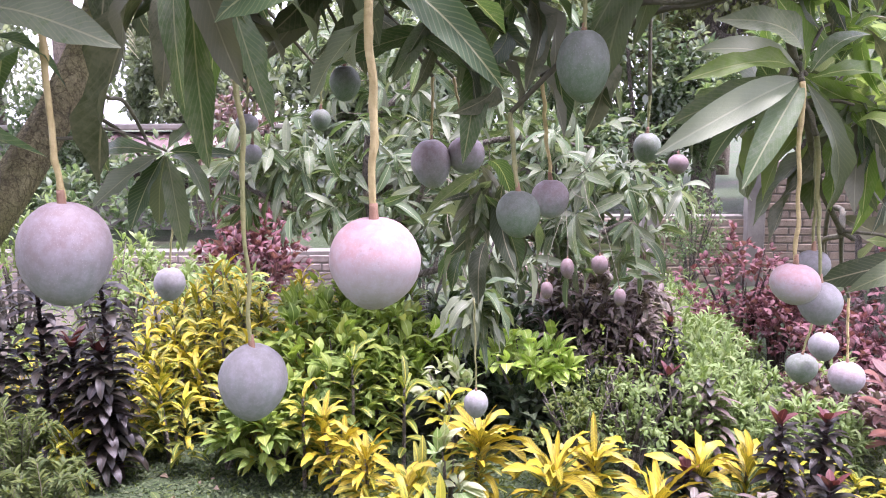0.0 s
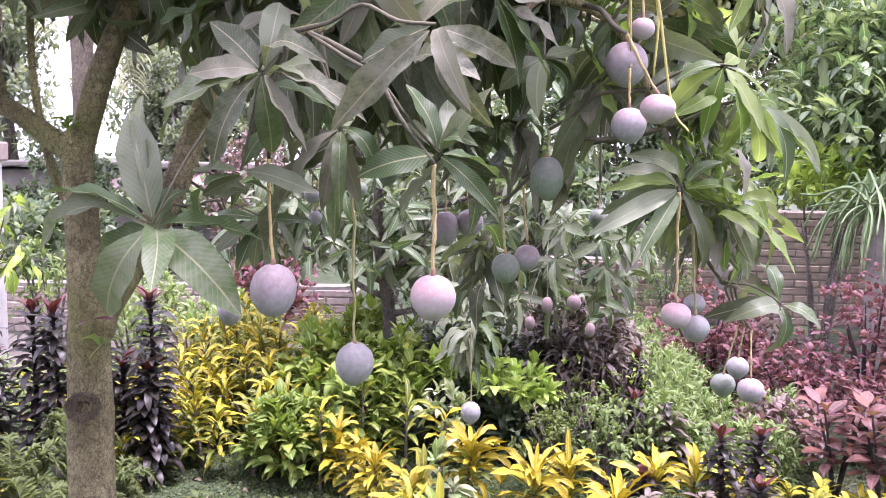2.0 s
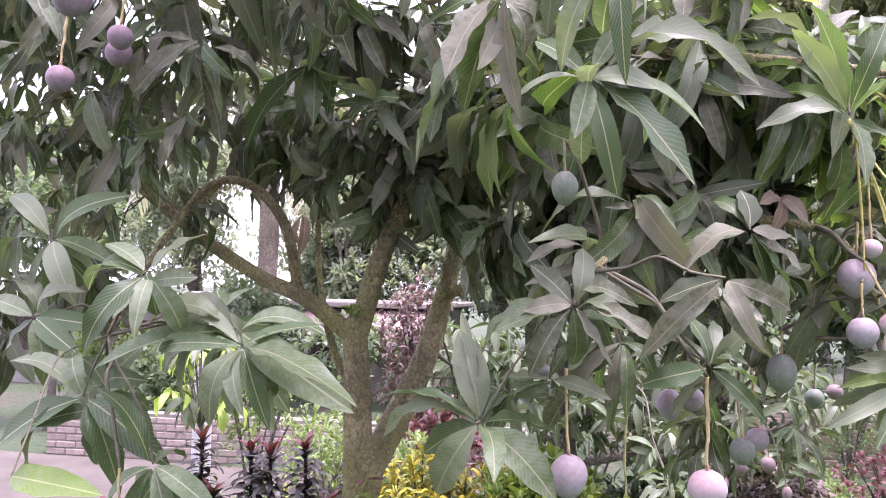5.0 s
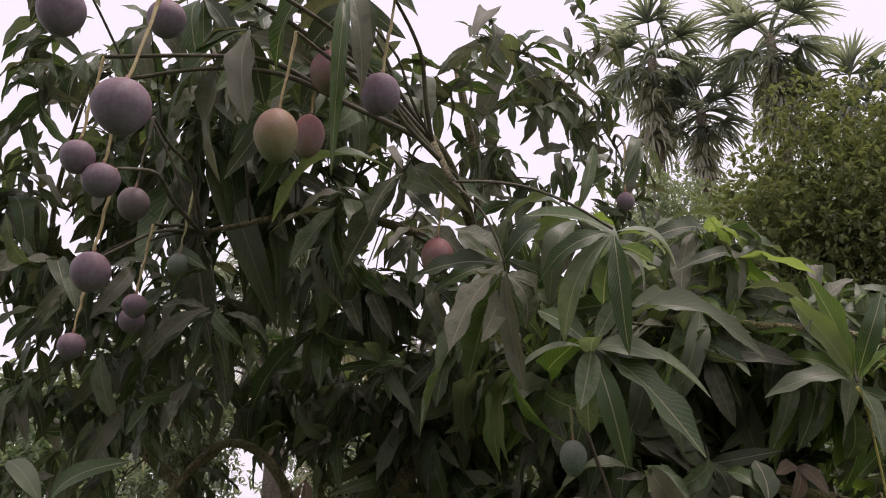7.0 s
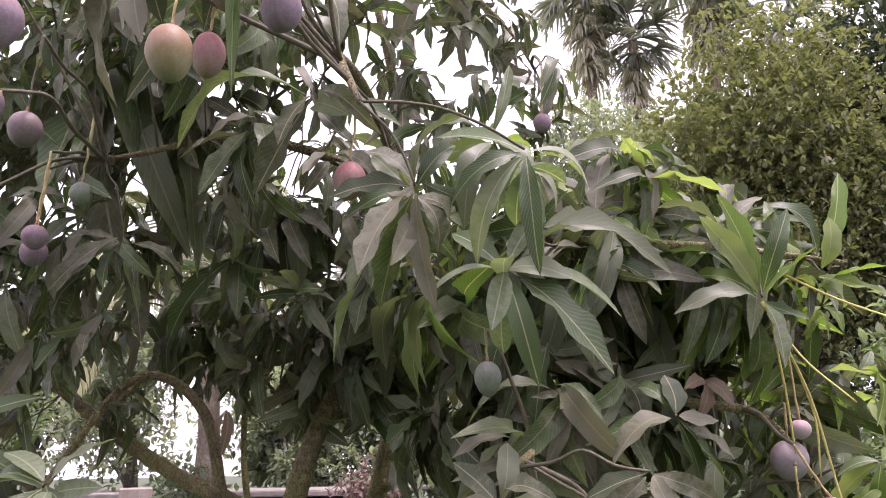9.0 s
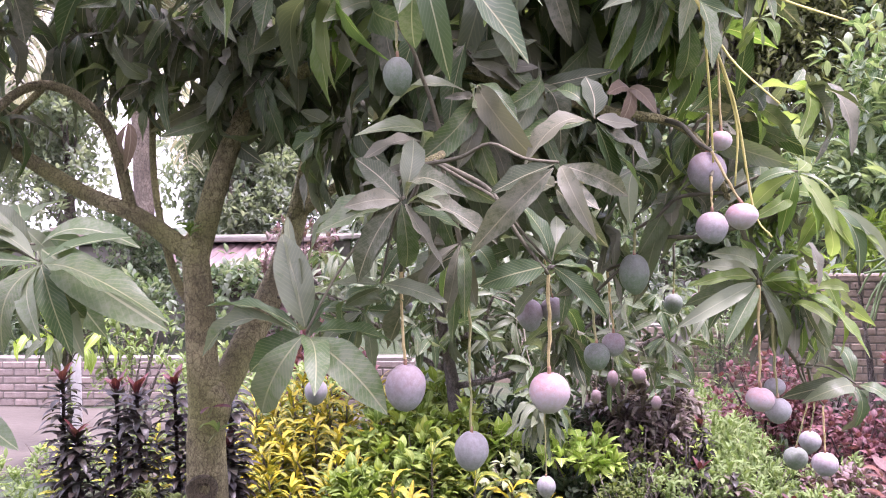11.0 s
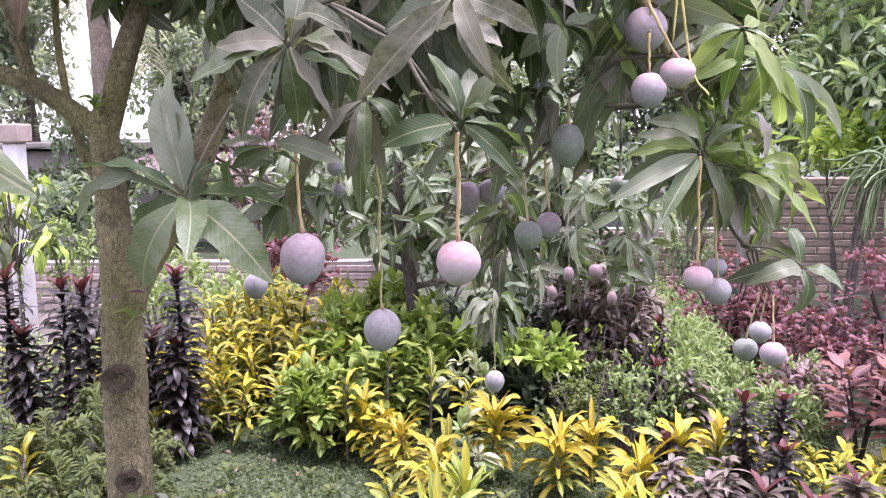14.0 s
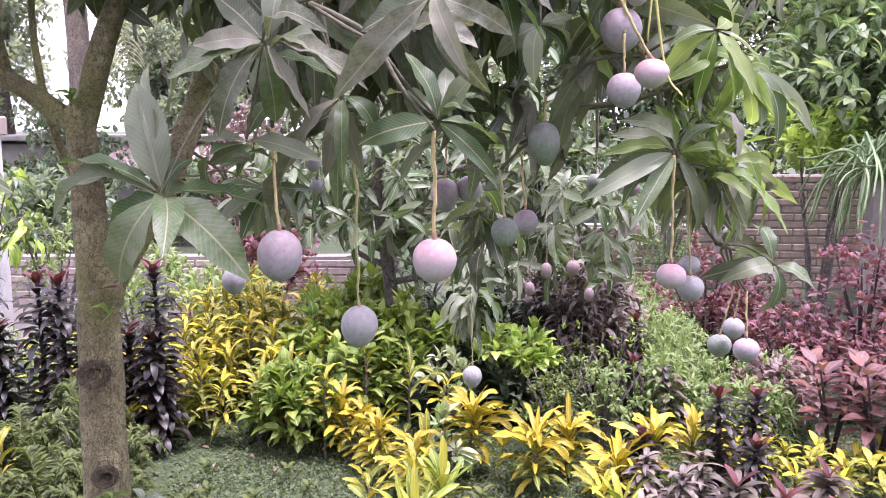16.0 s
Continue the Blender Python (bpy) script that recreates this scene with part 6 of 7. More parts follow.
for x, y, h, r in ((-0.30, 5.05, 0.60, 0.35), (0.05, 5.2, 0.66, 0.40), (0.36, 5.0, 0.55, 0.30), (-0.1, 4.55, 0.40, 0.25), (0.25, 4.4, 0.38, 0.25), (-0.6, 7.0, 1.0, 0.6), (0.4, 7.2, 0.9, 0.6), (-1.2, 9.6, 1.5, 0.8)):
    shrub("shaded_shrub", x, y, h, r, "shaded_shrub", 120, 0.10, 0.42, label="shaded shrub with dark green leaves", group="dark shrubs under the tree")
shrub("white_shrub", -0.20, 4.28, 0.44, 0.13, "white_leaf", 22, 0.09, 0.4, label="small shrub with creamy white leaves", bottom=0.4)
shrub("white_shrub", -0.16, 3.52, 0.30, 0.08, "white_leaf", 7, 0.10, 0.4, label="small plant with pale cream and green leaves", bottom=0.4)
# feathery groundcover on the right
for x, y, h, r in ((1.0, 4.2, 0.46, 0.18), (1.08, 4.5, 0.52, 0.2), (1.02, 4.8, 0.55, 0.2), (1.15, 5.1, 0.52, 0.24), (1.10, 4.25, 0.30, 0.22), (1.28, 4.6, 0.38, 0.26), (1.2, 5.4, 0.42, 0.30), (1.35, 5.7, 0.34, 0.30), (1.3, 6.3, 0.3, 0.35), (1.35, 7.0, 0.3, 0.4), (1.2, 7.8, 0.3, 0.5), (1.45, 4.1, 0.34, 0.2), (1.62, 4.5, 0.4, 0.2)):
    shrub("feathery_plant", x, y, h, r, "feather", 190, 0.06, 0.25, profile="small", label="feathery light green bedding plant", group="feathery plants", bottom=0.0, stems=5, per=7)
# wine red shrubs
for x, y, h, r, m in ((1.55, 5.8, 0.86, 0.36, "red_shrub"), (1.72, 5.6, 0.62, 0.28, "red_shrub"), (1.85, 4.85, 0.62, 0.30, "red_shrub"), (2.35, 5.0, 1.10, 0.36, "red_shrub"),
                      (2.15, 4.55, 0.55, 0.36, "red_shrub"), (2.65, 4.7, 0.95, 0.4, "red_shrub"), (1.62, 4.35, 0.42, 0.22, "dull_red"), (2.0, 5.9, 0.6, 0.4, "dull_red"), (2.5, 4.2, 0.7, 0.35, "red_shrub")):
    shrub("red_shrub", x, y, h, r, m, 190, 0.05, 0.6, label="wine red leafed shrub with thin branching stems", group="red shrubs", stems=9, bark="dark_stem", per=5)


def copper_plant(x, y, h):
    p = thing("copperleaf", (x, y, 0), "copperleaf plant with broad pinkish red leaves", "plant", "copperleaf plants")
    for s in range(4):
        a = s * 1.7 + 0.4
        top = Vector((x + 0.13 * math.cos(a), y + 0.13 * math.sin(a), h * (0.75 + 0.08 * s)))
        part("stem", tube([(x, y, -0.03), (x + 0.05 * math.cos(a), y + 0.05 * math.sin(a), h * 0.4), top], 0.010, 0.005, 7, 4, 0.15), M["dark_stem"], p)
        for i in range(15):
            t = i / 14
            b = i * 2.4 + s
            d = Vector((math.cos(b), math.sin(b), 0.55 - 0.8 * t))
            q = Vector((x, y, 0)).lerp(top, 1 - t * 0.55)
            q.z = top.z * (1 - t * 0.55)
            put_leaf(p, "copper", q + d * 0.03, d, RNG.uniform(0.09, 0.14), RNG.uniform(0.05, 0.075), RNG.uniform(-0.3, 0.3))
    return p


copper_plant(1.92, 3.72, 0.60)
copper_plant(2.15, 3.55, 0.52)
copper_plant(2.25, 3.85, 0.66)
copper_plant(1.78, 3.92, 0.55)
copper_plant(2.42, 3.62, 0.55)
# low yellow-green edging
for i in range(26):
    croton(1.26 + 0.13 * (i % 8) + RNG.uniform(-0.05, 0.05), 3.30 + 0.2 * (i // 8) + RNG.uniform(-0.06, 0.06) , RNG.uniform(0.17, 0.25), "yellow", 16, 0.13, 0.034, 1, 1.5, "low croton edging plant with yellow-green leaves", 0.02, "low yellow edging", True)
# ferns at the trunk's foot
for x, y, h, r in ((-1.35, 2.55, 0.34, 0.28), (-1.72, 2.75, 0.38, 0.32), (-1.98, 3.05, 0.44, 0.28), (-1.58, 3.1, 0.34, 0.24), (-1.6, 2.25, 0.32, 0.30), (-1.15, 2.2, 0.24, 0.2),
                   (-1.92, 3.5, 0.42, 0.24), (-2.2, 2.75, 0.42, 0.32), (-1.5, 2.8, 0.3, 0.28), (-1.2, 2.75, 0.2, 0.2), (-2.1, 2.4, 0.36, 0.3), (-1.85, 2.45, 0.3, 0.3), (-2.45, 3.1, 0.45, 0.3)):
    fern(x, y, h, r, 26, "fern")
shrub("ferny_plant", -2.75, 6.4, 0.75, 0.5, "feather", 200, 0.09, 0.3, profile="small", label="pale green feathery shrub beside the wall", bottom=0.1)
shrub("feathery_shrub", -3.05, 5.4, 1.25, 0.45, "feather", 110, 0.07, 0.3, profile="small", label="tall airy pale green shrub with thin stems", bottom=0.3, solid=0.7, stems=9)
shrub("feathery_shrub", -2.3, 5.0, 0.95, 0.3, "feather", 70, 0.07, 0.3, profile="small", label="airy pale green shrub with thin stems", bottom=0.3, solid=0.7, stems=7)
shrub("ferny_plant", -1.95, 5.9, 0.7, 0.35, "feather", 150, 0.09, 0.3, profile="small", label="pale green feathery shrub beside the wall", bottom=0.1)


def young_mango(x, y, h):
    """A sapling whose long new leaves hang from its top."""
    p = thing("young_mango_tree", (x, y, 0), "young mango sapling with hanging lime green new leaves", "tree")
    part("trunk", tube([(x, y, -0.05), (x + 0.02, y, h * 0.4), (x - 0.02, y, h * 0.85)], 0.018, 0.009, 8, 4, 0.15), M["grey_bark"], p)
    new_leaves, old = Foliage("mango", (0.2, 0.4, 0.55), 0.05), Foliage("mango", (0.2, 0.4), 0.05)
    for k in range(15):
        a = k * 2.4
        tip = Vector((x + 0.3 * math.cos(a) * RNG.uniform(0.3, 1), y + 0.25 * math.sin(a) * RNG.uniform(0.3, 1), h * RNG.uniform(0.62, 0.96)))
        part("branch", tube([(x, y, h * 0.5), Vector((x, y, h * 0.7)).lerp(tip, 0.6), tip], 0.006, 0.003, 6, 3, 0.1), M["twig"], p)
        random_whorl((new_leaves, new_leaves, old) if k % 3 else (old, old, new_leaves), tip, Vector((math.cos(a) * 0.3, math.sin(a) * 0.3, 1)).normalized(), 12, 0.17, 1.3)
    new_leaves.done("crown", M["lime_shrub"], p, "lime green new leaves")
    old.done("crown", M["mango_leaf"], p, "dark green older leaves")


young_mango(-3.38, 5.15, 1.52)
# ---- mango tree behind ----
tree_b = thing("mango_tree", (-0.55, 4.75, 0), "young mango tree with crooked grey branches and pale leaves", "tree")
LIMB_NODES.clear()
limb(tree_b, [(-0.55, 4.75, -0.05), (-0.56, 4.75, 0.5), (-0.60, 4.72, 0.9), (-0.66, 4.75, 1.3), (-0.62, 4.8, 1.8)], 0.05, 0.025, "grey_bark", "trunk", 14, 0.15, flare=0.4)
for pts in (((-0.58, 4.74, 0.75), (-0.25, 4.6, 0.85), (0.1, 4.45, 1.05), (0.35, 4.3, 1.3)), ((-0.62, 4.73, 0.95), (-0.9, 4.6, 1.1), (-1.2, 4.5, 1.25), (-1.45, 4.5, 1.5)),
            ((-0.6, 4.73, 0.85), (-0.85, 4.9, 0.95), (-1.1, 5.0, 1.3)), ((-0.65, 4.75, 1.2), (-0.3, 4.7, 1.4), (0.1, 4.7, 1.5), (0.5, 4.6, 1.45)),
            ((-0.63, 4.75, 1.0), (-0.4, 4.5, 1.15), (-0.3, 4.3, 1.35)), ((0.1, 4.45, 1.05), (0.4, 4.5, 1.0), (0.75, 4.5, 1.15)), ((-0.62, 4.8, 1.6), (-0.3, 4.9, 1.9), (0.1, 5.0, 2.1))):
    limb(tree_b, pts, 0.022, 0.008, "grey_bark")
limb(tree_b, [(0.35, 5.0, -0.05), (0.36, 4.98, 0.6), (0.33, 4.9, 1.0), (0.3, 4.8, 1.4)], 0.035, 0.02, "grey_bark", "trunk", 12, 0.15, flare=0.4)


def fill_back_tree():
    pale, dark = Foliage("mango", (0.15, 0.3, 0.45), 0.01), Foliage("mango", (0.1, 0.25, 0.35), 0.01)
    for (cx, cy, cz), (sx, sy, sz), n in (((-0.3, 4.7, 1.35), (1.0, 0.6, 0.42), 120), ((-1.2, 4.7, 1.35), (0.5, 0.5, 0.35), 36), ((0.55, 4.6, 1.2), (0.45, 0.5, 0.45), 50),
                                          ((-0.2, 5.0, 1.9), (1.1, 0.6, 0.4), 70), ((0.1, 4.4, 0.95), (0.35, 0.3, 0.22), 18)):
        for k in range(n):
            u = rand_dir() * RNG.random() ** 0.45
            p = Vector((cx + u.x * sx, cy + u.y * sy, cz + u.z * sz))
            random_whorl((pale, dark, dark), p, Vector((u.x, u.y - 0.2, u.z + 0.4)).normalized(), RNG.randrange(8, 12), 0.15, RNG.uniform(0.3, 1.1))
            if k % 4 == 0:
                twig_to(tree_b, p, 0.003)
    pale.done("crown", M["pale_leaf"], tree_b, "pale green narrow mango leaves")
    dark.done("crown", M["mango_leaf"], tree_b, "dark green mango leaves")


fill_back_tree()
for q in HANGING:
    twig_to(tree_b, q, 0.0016)


def drooping_shoot(x, y, z):
    """A shoot whose long narrow young leaves hang like a skirt."""
    twig_to(tree_b, (x, y, z), 0.005)
    for i in range(46):
        a = i * 2.4
        d = Vector((math.cos(a) * 0.9, math.sin(a) * 0.9, 0.1 - 1.9 * (i % 9) / 8))
        put_leaf(tree_b, "mango", (x, y, z - 0.003 * i), d, RNG.uniform(0.13, 0.20), 0.034, RNG.uniform(-0.2, 0.2))


drooping_shoot(-0.02, 3.35, 0.98)
limb(tree_b, [(0.1, 4.45, 1.05), (0.05, 4.0, 1.15), (-0.02, 3.35, 0.99)], 0.006, 0.004, "dark_stem", "shoot")


# ---- strap cactus on its post ----
def strap_cactus(x, y, z):
    p = thing("strap_cactus", (x, y, 0), "climbing strap cactus drooping from a concrete post", "plant")
    s = part("post", box_mesh(0.13, 0.13, z + 0.05, 0.01), M["concrete"], p, "square grey concrete post")
    s.matrix_basis = Matrix.Translation((x, y, z / 2 - 0.02))
    for i in range(120):
        a = i * 2.399 + RNG.uniform(-0.5, 0.5)
        r = RNG.uniform(0.18, 0.52)
        top = RNG.uniform(-0.05, 0.24)
        drop = RNG.uniform(-0.1, 0.5)
        b2 = a + RNG.uniform(-0.7, 0.7)
        c, sn, c2, s2 = math.cos(a), math.sin(a), math.cos(b2), math.sin(b2)
        pts = [(x + 0.05 * c, y + 0.05 * sn, z - 0.08), (x + r * 0.45 * c, y + r * 0.45 * sn, z + top), (x + r * 0.8 * c2, y + r * 0.8 * s2, z + top * 0.4 - drop * 0.3), (x + r * c2, y + r * s2, z - drop)]
        part("stem", tube(pts, RNG.uniform(0.010, 0.016), 0.008, 3, 6, 0.3), M["cactus"], p)
    return p


strap_cactus(2.58, 5.45, 1.42)


# ---- trees round the garden ----
def far_tree(name, x, y, h, r, mat, n, leaf_len, label, trunk=0.12, crown=0.35, ratio=0.5, bark="grey_bark", solid=0.4, ry=None, lumps=9, profile="oval", per=6, size=1.0):
    """A trunk with limbs and a crown of many lumps of leaves."""
    ry = ry or r
    p = thing(name, (x, y, 0), label, "tree")
    part("trunk", tube([(x, y, -0.1), (x + 0.05 * h * 0.3, y, h * 0.3), (x - 0.03 * h, y + 0.05, h * 0.75)], trunk, trunk * 0.4, 12, 5, 0.15, 0.5), M[bark], p)
    f = Foliage(profile, (0.15, 0.35))
    cz, hz = h * (crown + 1) / 2, h * (1 - crown) / 2
    blobs = []
    for i in range(lumps):
        u = rand_dir(-0.8, 1.0) * RNG.uniform(0.45, 0.8)
        c = Vector((x + u.x * r, y + u.y * ry, cz + u.z * hz))
        blobs.append((c, RNG.uniform(0.32, 0.55) * size))
        part("limb", tube([(x, y, h * RNG.uniform(0.25, 0.45)), (x + u.x * r * 0.4, y + u.y * ry * 0.4, c.z * 0.8), c], trunk * 0.4, trunk * 0.08, 7, 4, 0.1), M[bark], p)
    for i in range(n):
        c, s = blobs[i % lumps]
        u = rand_dir(-0.7, 1.0)
        k = RNG.random() ** solid
        q = c + Vector((u.x * r * s * k, u.y * ry * s * k, u.z * hz * s * 1.1 * k))
        for j in range(per):
            d = (Vector((u.x, u.y, u.z + 0.2)) * RNG.uniform(0.1, 0.8) + rand_dir()).normalized()
            ln = leaf_len * RNG.uniform(0.6, 1.2)
            f.add(q + d * leaf_len * 0.2, d, ln, ln * ratio, RNG.uniform(-0.4, 0.4))
    f.done("crown", M[mat], p)
    return p


far_tree("broadleaf_tree", 3.65, 6.7, 3.5, 1.5, "citrus", 3000, 0.145, "bushy tree with broad glossy green leaves", 0.07, 0.2, 0.42, lumps=22, size=1.15)
# A separate shrub added to stand for the broadleaf tree's yellow-green lower bough.
shrub("lower_bough", 2.45, 6.1, 1.86, 0.36, "lime_shrub", 70, 0.12, 0.42, label="yellow-green lower bough of the broadleaf tree, built as a shrub", bottom=0.7, solid=0.5, stems=6, per=7)
far_tree("broadleaf_tree", 5.4, 7.5, 3.6, 1.5, "citrus", 1800, 0.16, "bushy tree with broad glossy green leaves", 0.08, 0.15, 0.5, lumps=14, size=1.25)
far_tree("garden_tree", 3.1, 14.5, 8.5, 2.4, "far_yellow", 11000, 0.14, "rounded olive green tree behind the wall", 0.2, 0.05, 0.45, lumps=28, profile="small", size=1.45)
far_tree("garden_tree", 5.9, 16.0, 10.0, 2.6, "far_dark", 9000, 0.19, "tall dark green tree behind the wall", 0.25, 0.05, 0.45, lumps=20, profile="small", size=1.35)
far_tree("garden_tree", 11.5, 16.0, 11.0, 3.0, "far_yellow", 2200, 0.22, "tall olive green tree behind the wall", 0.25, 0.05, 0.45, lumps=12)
far_tree("garden_tree", -0.6, 18.0, 7.2, 2.4, "hazy_far", 3600, 0.18, "dark green tree behind the wall", 0.2, 0.05, 0.45, lumps=14, profile="small", size=1.3)
far_tree("garden_tree", 0.5, 22.0, 11.7, 2.5, "hazy_far", 5200, 0.17, "hazy green tree below the palms", 0.2, 0.3, 0.45, lumps=14, profile="small", size=1.3)
far_tree("garden_tree", -3.6, 19.0, 4.6, 2.2, "hazy_far", 900, 0.26, "hazy green tree in the distance", 0.25, 0.1, 0.45, lumps=12)
far_tree("garden_tree", -7.2, 20.0, 5.6, 1.9, "hazy_far", 1200, 0.28, "hazy green tree in the distance", 0.25, 0.15, 0.45, lumps=12)
far_tree("garden_tree", -13.5, 18.0, 7.0, 2.8, "hazy_far", 1300, 0.3, "hazy green tree in the distance", 0.25, 0.2, 0.45, lumps=12)
far_tree("garden_tree", 4.2, 24.0, 12.6, 3.6, "hazy_far", 4200, 0.24, "hazy green tree in the distance", 0.25, 0.05, 0.45, lumps=12)
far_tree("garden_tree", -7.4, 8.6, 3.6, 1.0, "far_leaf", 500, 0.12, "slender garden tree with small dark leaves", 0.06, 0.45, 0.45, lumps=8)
far_tree("garden_tree", -9.4, 15.6, 4.9, 1.9, "hazy_far", 1500, 0.16, "hazy green tree behind the shed", 0.12, 0.2, 0.45, lumps=10, profile="small")
far_tree("garden_tree", -6.6, 17.2, 4.3, 1.5, "hazy_far", 1300, 0.16, "hazy green tree behind the shed", 0.12, 0.15, 0.45, lumps=10, profile="small")
far_tree("garden_tree", -9.5, 25.0, 6.0, 2.6, "hazy_far", 1000, 0.26, "hazy green tree in the distance", 0.25, 0.05, 0.45, lumps=14, profile="small", size=1.3)
far_tree("garden_tree", -4.8, 25.5, 6.0, 2.6, "hazy_far", 1600, 0.28, "hazy green tree in the distance", 0.25, 0.05, 0.45, lumps=14, profile="small", size=1.3)
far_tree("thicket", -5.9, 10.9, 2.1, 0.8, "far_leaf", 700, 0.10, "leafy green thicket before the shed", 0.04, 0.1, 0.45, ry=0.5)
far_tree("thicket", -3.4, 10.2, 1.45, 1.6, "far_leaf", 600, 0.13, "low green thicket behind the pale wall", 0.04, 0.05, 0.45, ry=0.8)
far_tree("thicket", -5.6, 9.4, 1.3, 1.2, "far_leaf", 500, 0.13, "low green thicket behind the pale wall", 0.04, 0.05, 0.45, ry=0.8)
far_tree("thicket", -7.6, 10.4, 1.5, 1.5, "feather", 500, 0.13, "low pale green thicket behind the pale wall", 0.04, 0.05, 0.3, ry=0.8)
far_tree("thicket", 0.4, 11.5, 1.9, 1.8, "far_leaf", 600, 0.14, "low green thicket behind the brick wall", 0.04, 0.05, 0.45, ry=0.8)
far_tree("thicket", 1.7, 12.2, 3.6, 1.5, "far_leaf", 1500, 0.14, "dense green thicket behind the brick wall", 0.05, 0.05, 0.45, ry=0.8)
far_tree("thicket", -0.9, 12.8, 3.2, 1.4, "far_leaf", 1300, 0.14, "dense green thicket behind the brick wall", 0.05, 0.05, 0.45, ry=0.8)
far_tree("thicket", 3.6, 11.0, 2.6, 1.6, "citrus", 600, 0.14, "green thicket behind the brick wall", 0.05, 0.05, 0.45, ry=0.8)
shrub("dry_shrub", -2.75, 9.0, 2.0, 0.48, "dull_red", 300, 0.10, 0.4, label="tall brownish pink shrub in dry leaf", stems=10, bark="dark_stem")
shrub("dry_shrub", -1.85, 6.5, 0.95, 0.40, "red_shrub", 200, 0.08, 0.5, label="brownish purple shrub beside the pale wall", stems=9, bark="dark_stem")
shrub("wall_shrub", 1.75, 8.3, 0.95, 0.32, "citrus", 240, 0.05, 0.45, label="small upright green shrub against the brick wall", stems=8, profile="small")


def fan_palm(x, y, h, size):
    p = thing("fan_palm", (x, y, 0), "tall fan palm with a skirt of drooping dry leaves", "palm", "fan palms")
    part("trunk", tube([(x, y, -0.2), (x + 0.1, y, h * 0.5), (x, y, h)], 0.20, 0.16, 12, 8, 0.12), M["palm_bark"], p)
    for i in range(30):
        a = i * 2.399 + RNG.uniform(-0.3, 0.3)
        live = i < 14  # dead leaves hang close round the trunk below the crown
        el = 1.1 - 0.15 * i + RNG.uniform(-0.12, 0.12) if live else RNG.uniform(-1.3, -1.05)
        low = 0.03 * i if live else 0.25 + (i - 14) * 0.2
        big = size if live else size * 0.72
        d = Vector((math.cos(a) * math.cos(el), math.sin(a) * math.cos(el), math.sin(el)))
        c = Vector((x, y, h - low)) + d * big * (0.62 if live else 0.4)
        stalk = part("leaf_stalk", tube([(x, y, h - low), Vector((x, y, h - low)).lerp(c, 0.5) + Vector((0, 0, 0.1)), c], 0.04, 0.025, 5, 2), M["palm"], p)
        f = Foliage("blade", (0.1, 0.25, 0.4))
        xx, yy, zz = leaf_frame(d)
        for k in range(27):
            b = (k - 13) / 13 * 1.6
            e = d * math.cos(b) + xx * math.sin(b) + Vector((0, 0, -0.12 - 0.18 * abs(b)))
            f.add(c, e, big * RNG.uniform(0.72, 0.92), big * 0.066, RNG.uniform(-0.3, 0.3))
        f.done("fan", M["palm"] if i < 16 else M["dry_palm"], stalk)
    return p


fan_palm(0.25, 27.0, 18.8, 1.8)
fan_palm(4.30, 27.0, 18.9, 1.9)
fan_palm(1.80, 27.5, 16.6, 1.45)
fan_palm(6.40, 27.0, 15.9, 1.75)


def feather_palm(x, y, h, size):
    p = thing("coconut_palm", (x, y, 0), "palm with arching feathered fronds, some dry and yellow", "palm")
    part("trunk", tube([(x, y, -0.2), (x + 0.15, y, h * 0.5), (x, y, h)], 0.18, 0.13, 12, 8, 0.12), M["palm_bark"], p)
    for i in range(20):
        a, t = i * 2.399, i / 19
        el = 1.1 - 1.7 * t
        d = Vector((math.cos(a) * math.cos(el), math.sin(a) * math.cos(el), math.sin(el)))
        c = Vector((x, y, h))
        flat = Vector((d.x, d.y, 0)).normalized()
        pts = [c, c + d * size * 0.4, c + d * size * 0.7 + Vector((0, 0, -0.12 * size)), c + d * size * 0.8 + flat * size * 0.15 + Vector((0, 0, -0.5 * size))]
        line = smooth_path(pts, 8)
        fr = part("frond", tube(pts, 0.035, 0.008, 6, 4), M["palm"] if t < 0.6 else M["dry_palm"], p)
        f = Foliage("blade", (0.1, 0.25))
        side = d.cross(Vector((0, 0, 1))).normalized()
        for k in range(3, len(line)):
            along = (line[k] - line[k - 1]).normalized()
            for s in (-1, 1):
                for m2 in range(2):
                    q = line[k - 1].lerp(line[k], m2 * 0.5)
                    f.add(q, side * s + along * 0.7 + Vector((0, 0, -0.5)), size * 0.3 * (1.1 - k / len(line) * 0.6), 0.05, RNG.uniform(-0.2, 0.2))
        f.done("frond_blade", M["palm"] if t < 0.6 else M["dry_palm"], fr)
    return p


feather_palm(-6.0, 11.5, 5.3, 2.6)

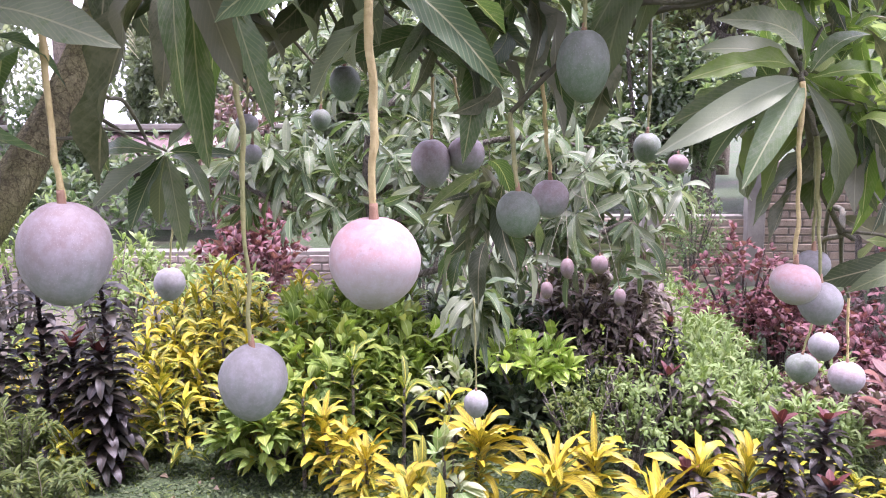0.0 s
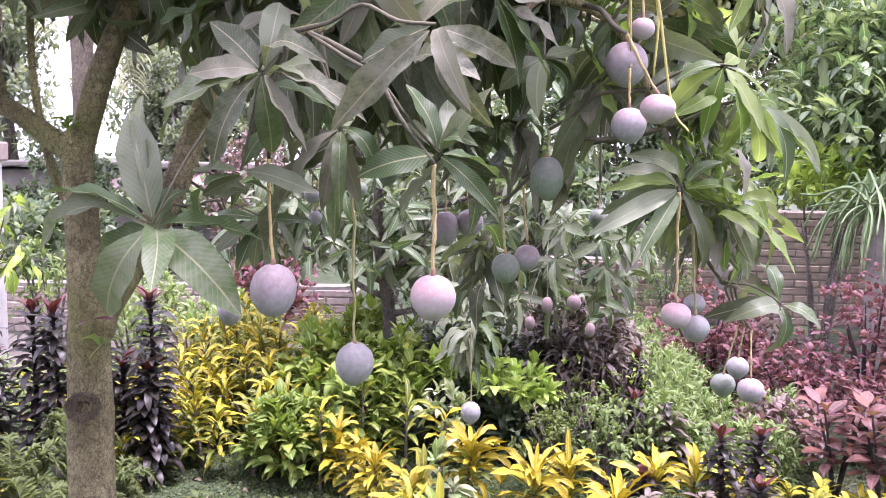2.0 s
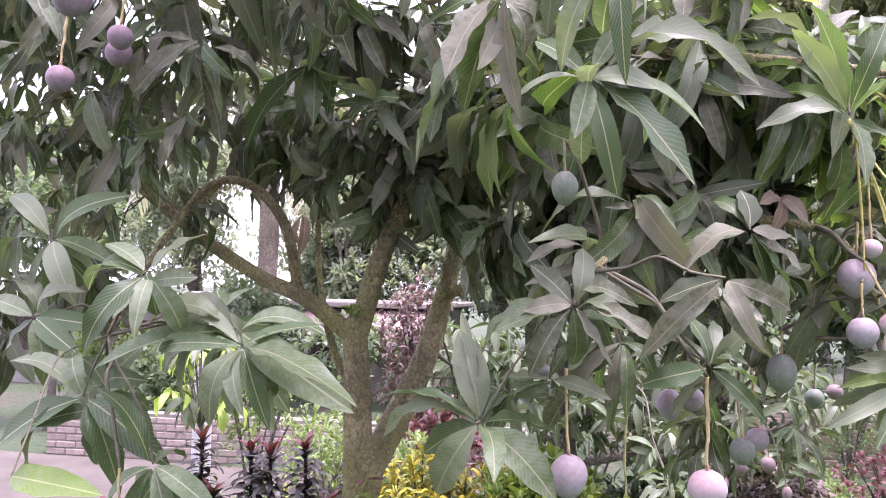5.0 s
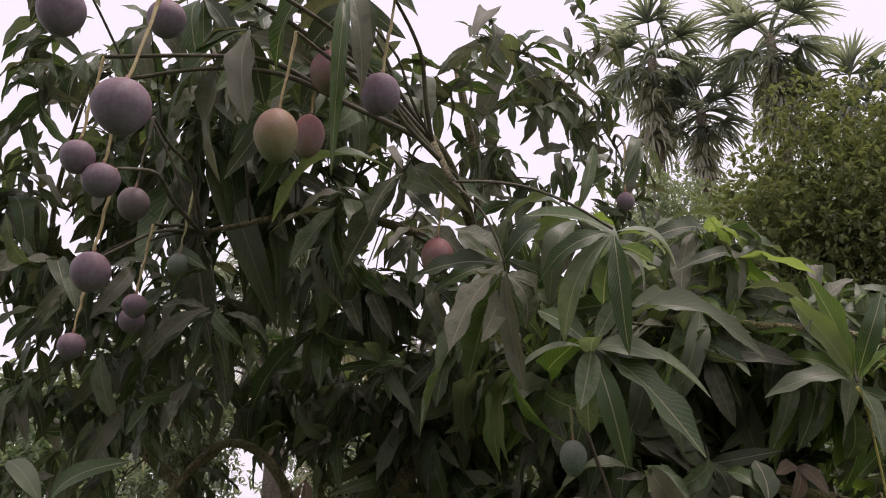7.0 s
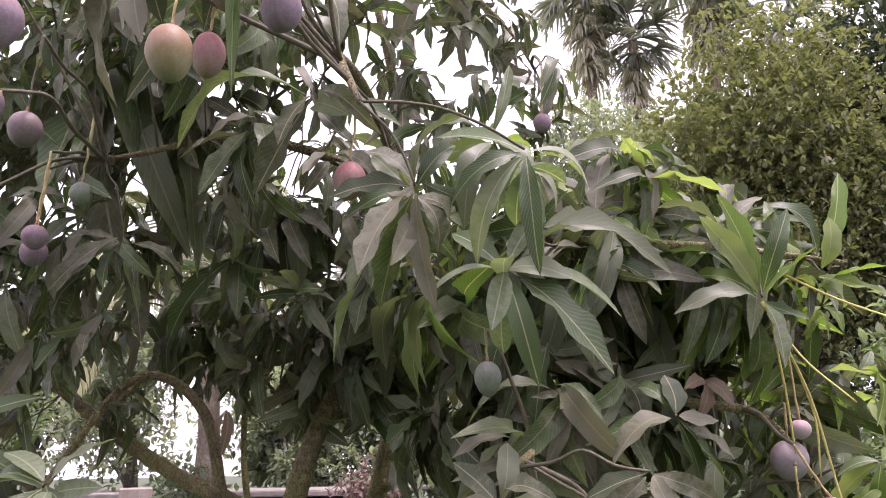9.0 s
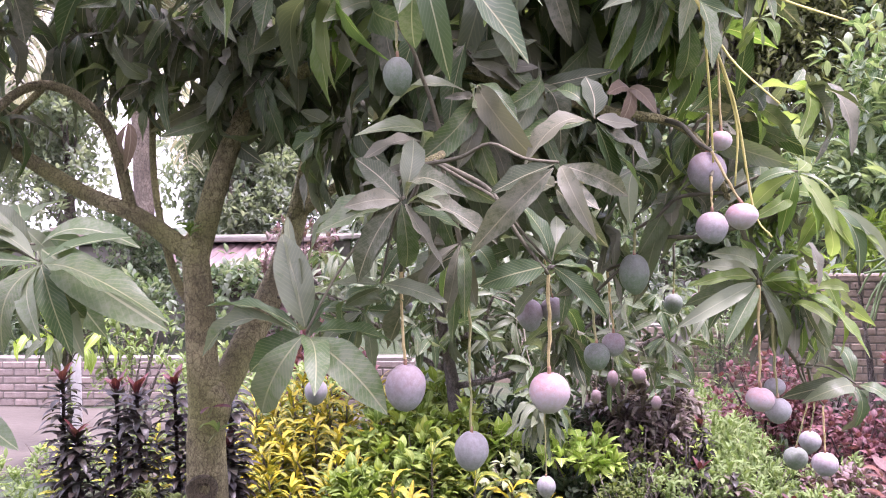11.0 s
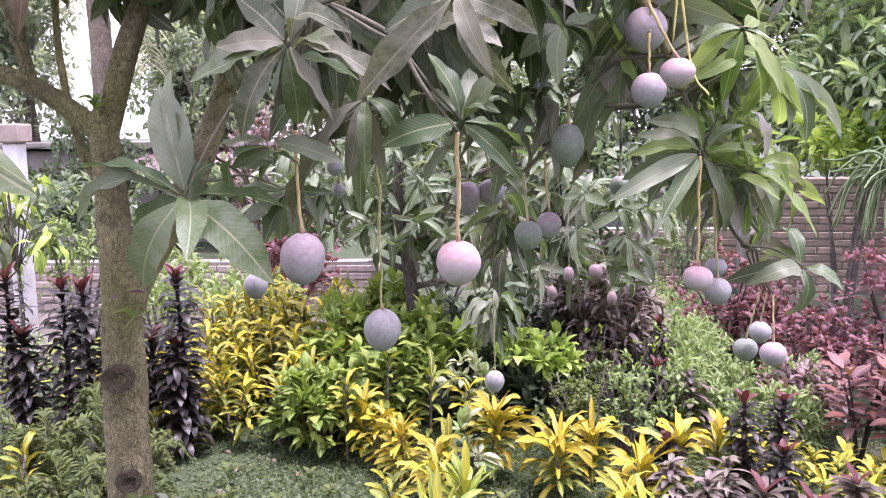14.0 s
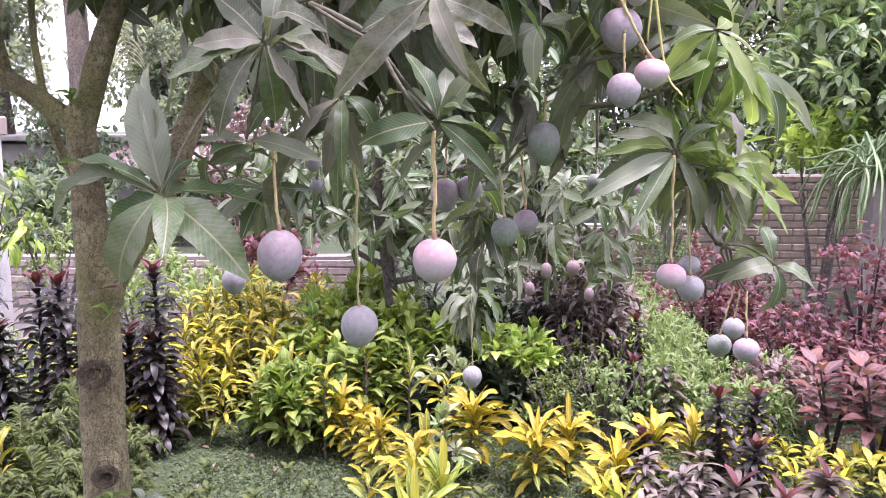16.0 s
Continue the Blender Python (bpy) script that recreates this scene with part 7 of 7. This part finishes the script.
# ---- small things on the lawn ----
def weed(x, y, size):
    """A seedling: a short stem with a few open leaves."""
    p = thing("weed", (x, y, 0), "small green weed seedling in the lawn", "weed", "weeds in the lawn")
    part("stem", tube([(x, y, -0.01), (x + 0.004, y, size * 0.5), (x, y, size)], 0.0022, 0.0014, 6, 3), M["green_stalk"], p)
    for i in range(7):
        a = i * 2.4 + RNG.uniform(-0.3, 0.3)
        put_leaf(p, "weed", (x, y, size * (1 - 0.09 * i)), Vector((math.cos(a), math.sin(a), 0.45)), size * RNG.uniform(0.55, 0.85), size * 0.33, RNG.uniform(-0.3, 0.3))


for x, y, size in ((-0.98, 3.12, 0.09), (-0.78, 3.30, 0.07), (-1.22, 3.20, 0.08), (-0.55, 3.02, 0.08), (-0.50, 3.36, 0.10), (-0.92, 3.46, 0.08), (-1.30, 3.42, 0.10), (-0.66, 2.80, 0.06), (0.12, 3.05, 0.07), (0.02, 3.2, 0.09), (-1.05, 2.85, 0.06), (0.30, 3.12, 0.06), (-0.28, 2.95, 0.07), (-0.85, 2.98, 0.05)):
    weed(x, y, size)


def stone_mesh():
    bm = bmesh.new()
    bmesh.ops.create_icosphere(bm, subdivisions=3, radius=0.5)
    for v in bm.verts:
        v.co += v.normal * 0.09 * noise.noise(v.co * 2.3)
    return bm


st = part("stone", stone_mesh(), M["stone"], None)
for poly in st.data.polygons:
    poly.use_smooth = True
st.matrix_basis = Matrix.Translation((-0.73, 2.56, 0.012)) @ Matrix.Diagonal((0.07, 0.05, 0.04, 1))
tagged(st, "small smooth pale stone lying on the lawn", "stone")

stump = thing("dead_stump", (0.32, 2.58, 0), "pale dry forked stump beside the crotons", "stump")
part("trunk", tube([(0.34, 2.6, -0.02), (0.33, 2.6, 0.06), (0.345, 2.61, 0.15)], 0.028, 0.018, 10, 4, 0.3), M["root"], stump)
part("root", tube([(0.335, 2.6, 0.05), (0.27, 2.57, 0.06), (0.22, 2.53, 0.0)], 0.018, 0.008, 8, 4, 0.3), M["root"], stump)
part("root", tube([(0.34, 2.6, 0.03), (0.35, 2.52, 0.03), (0.33, 2.45, -0.005)], 0.018, 0.008, 8, 4, 0.3), M["root"], stump)
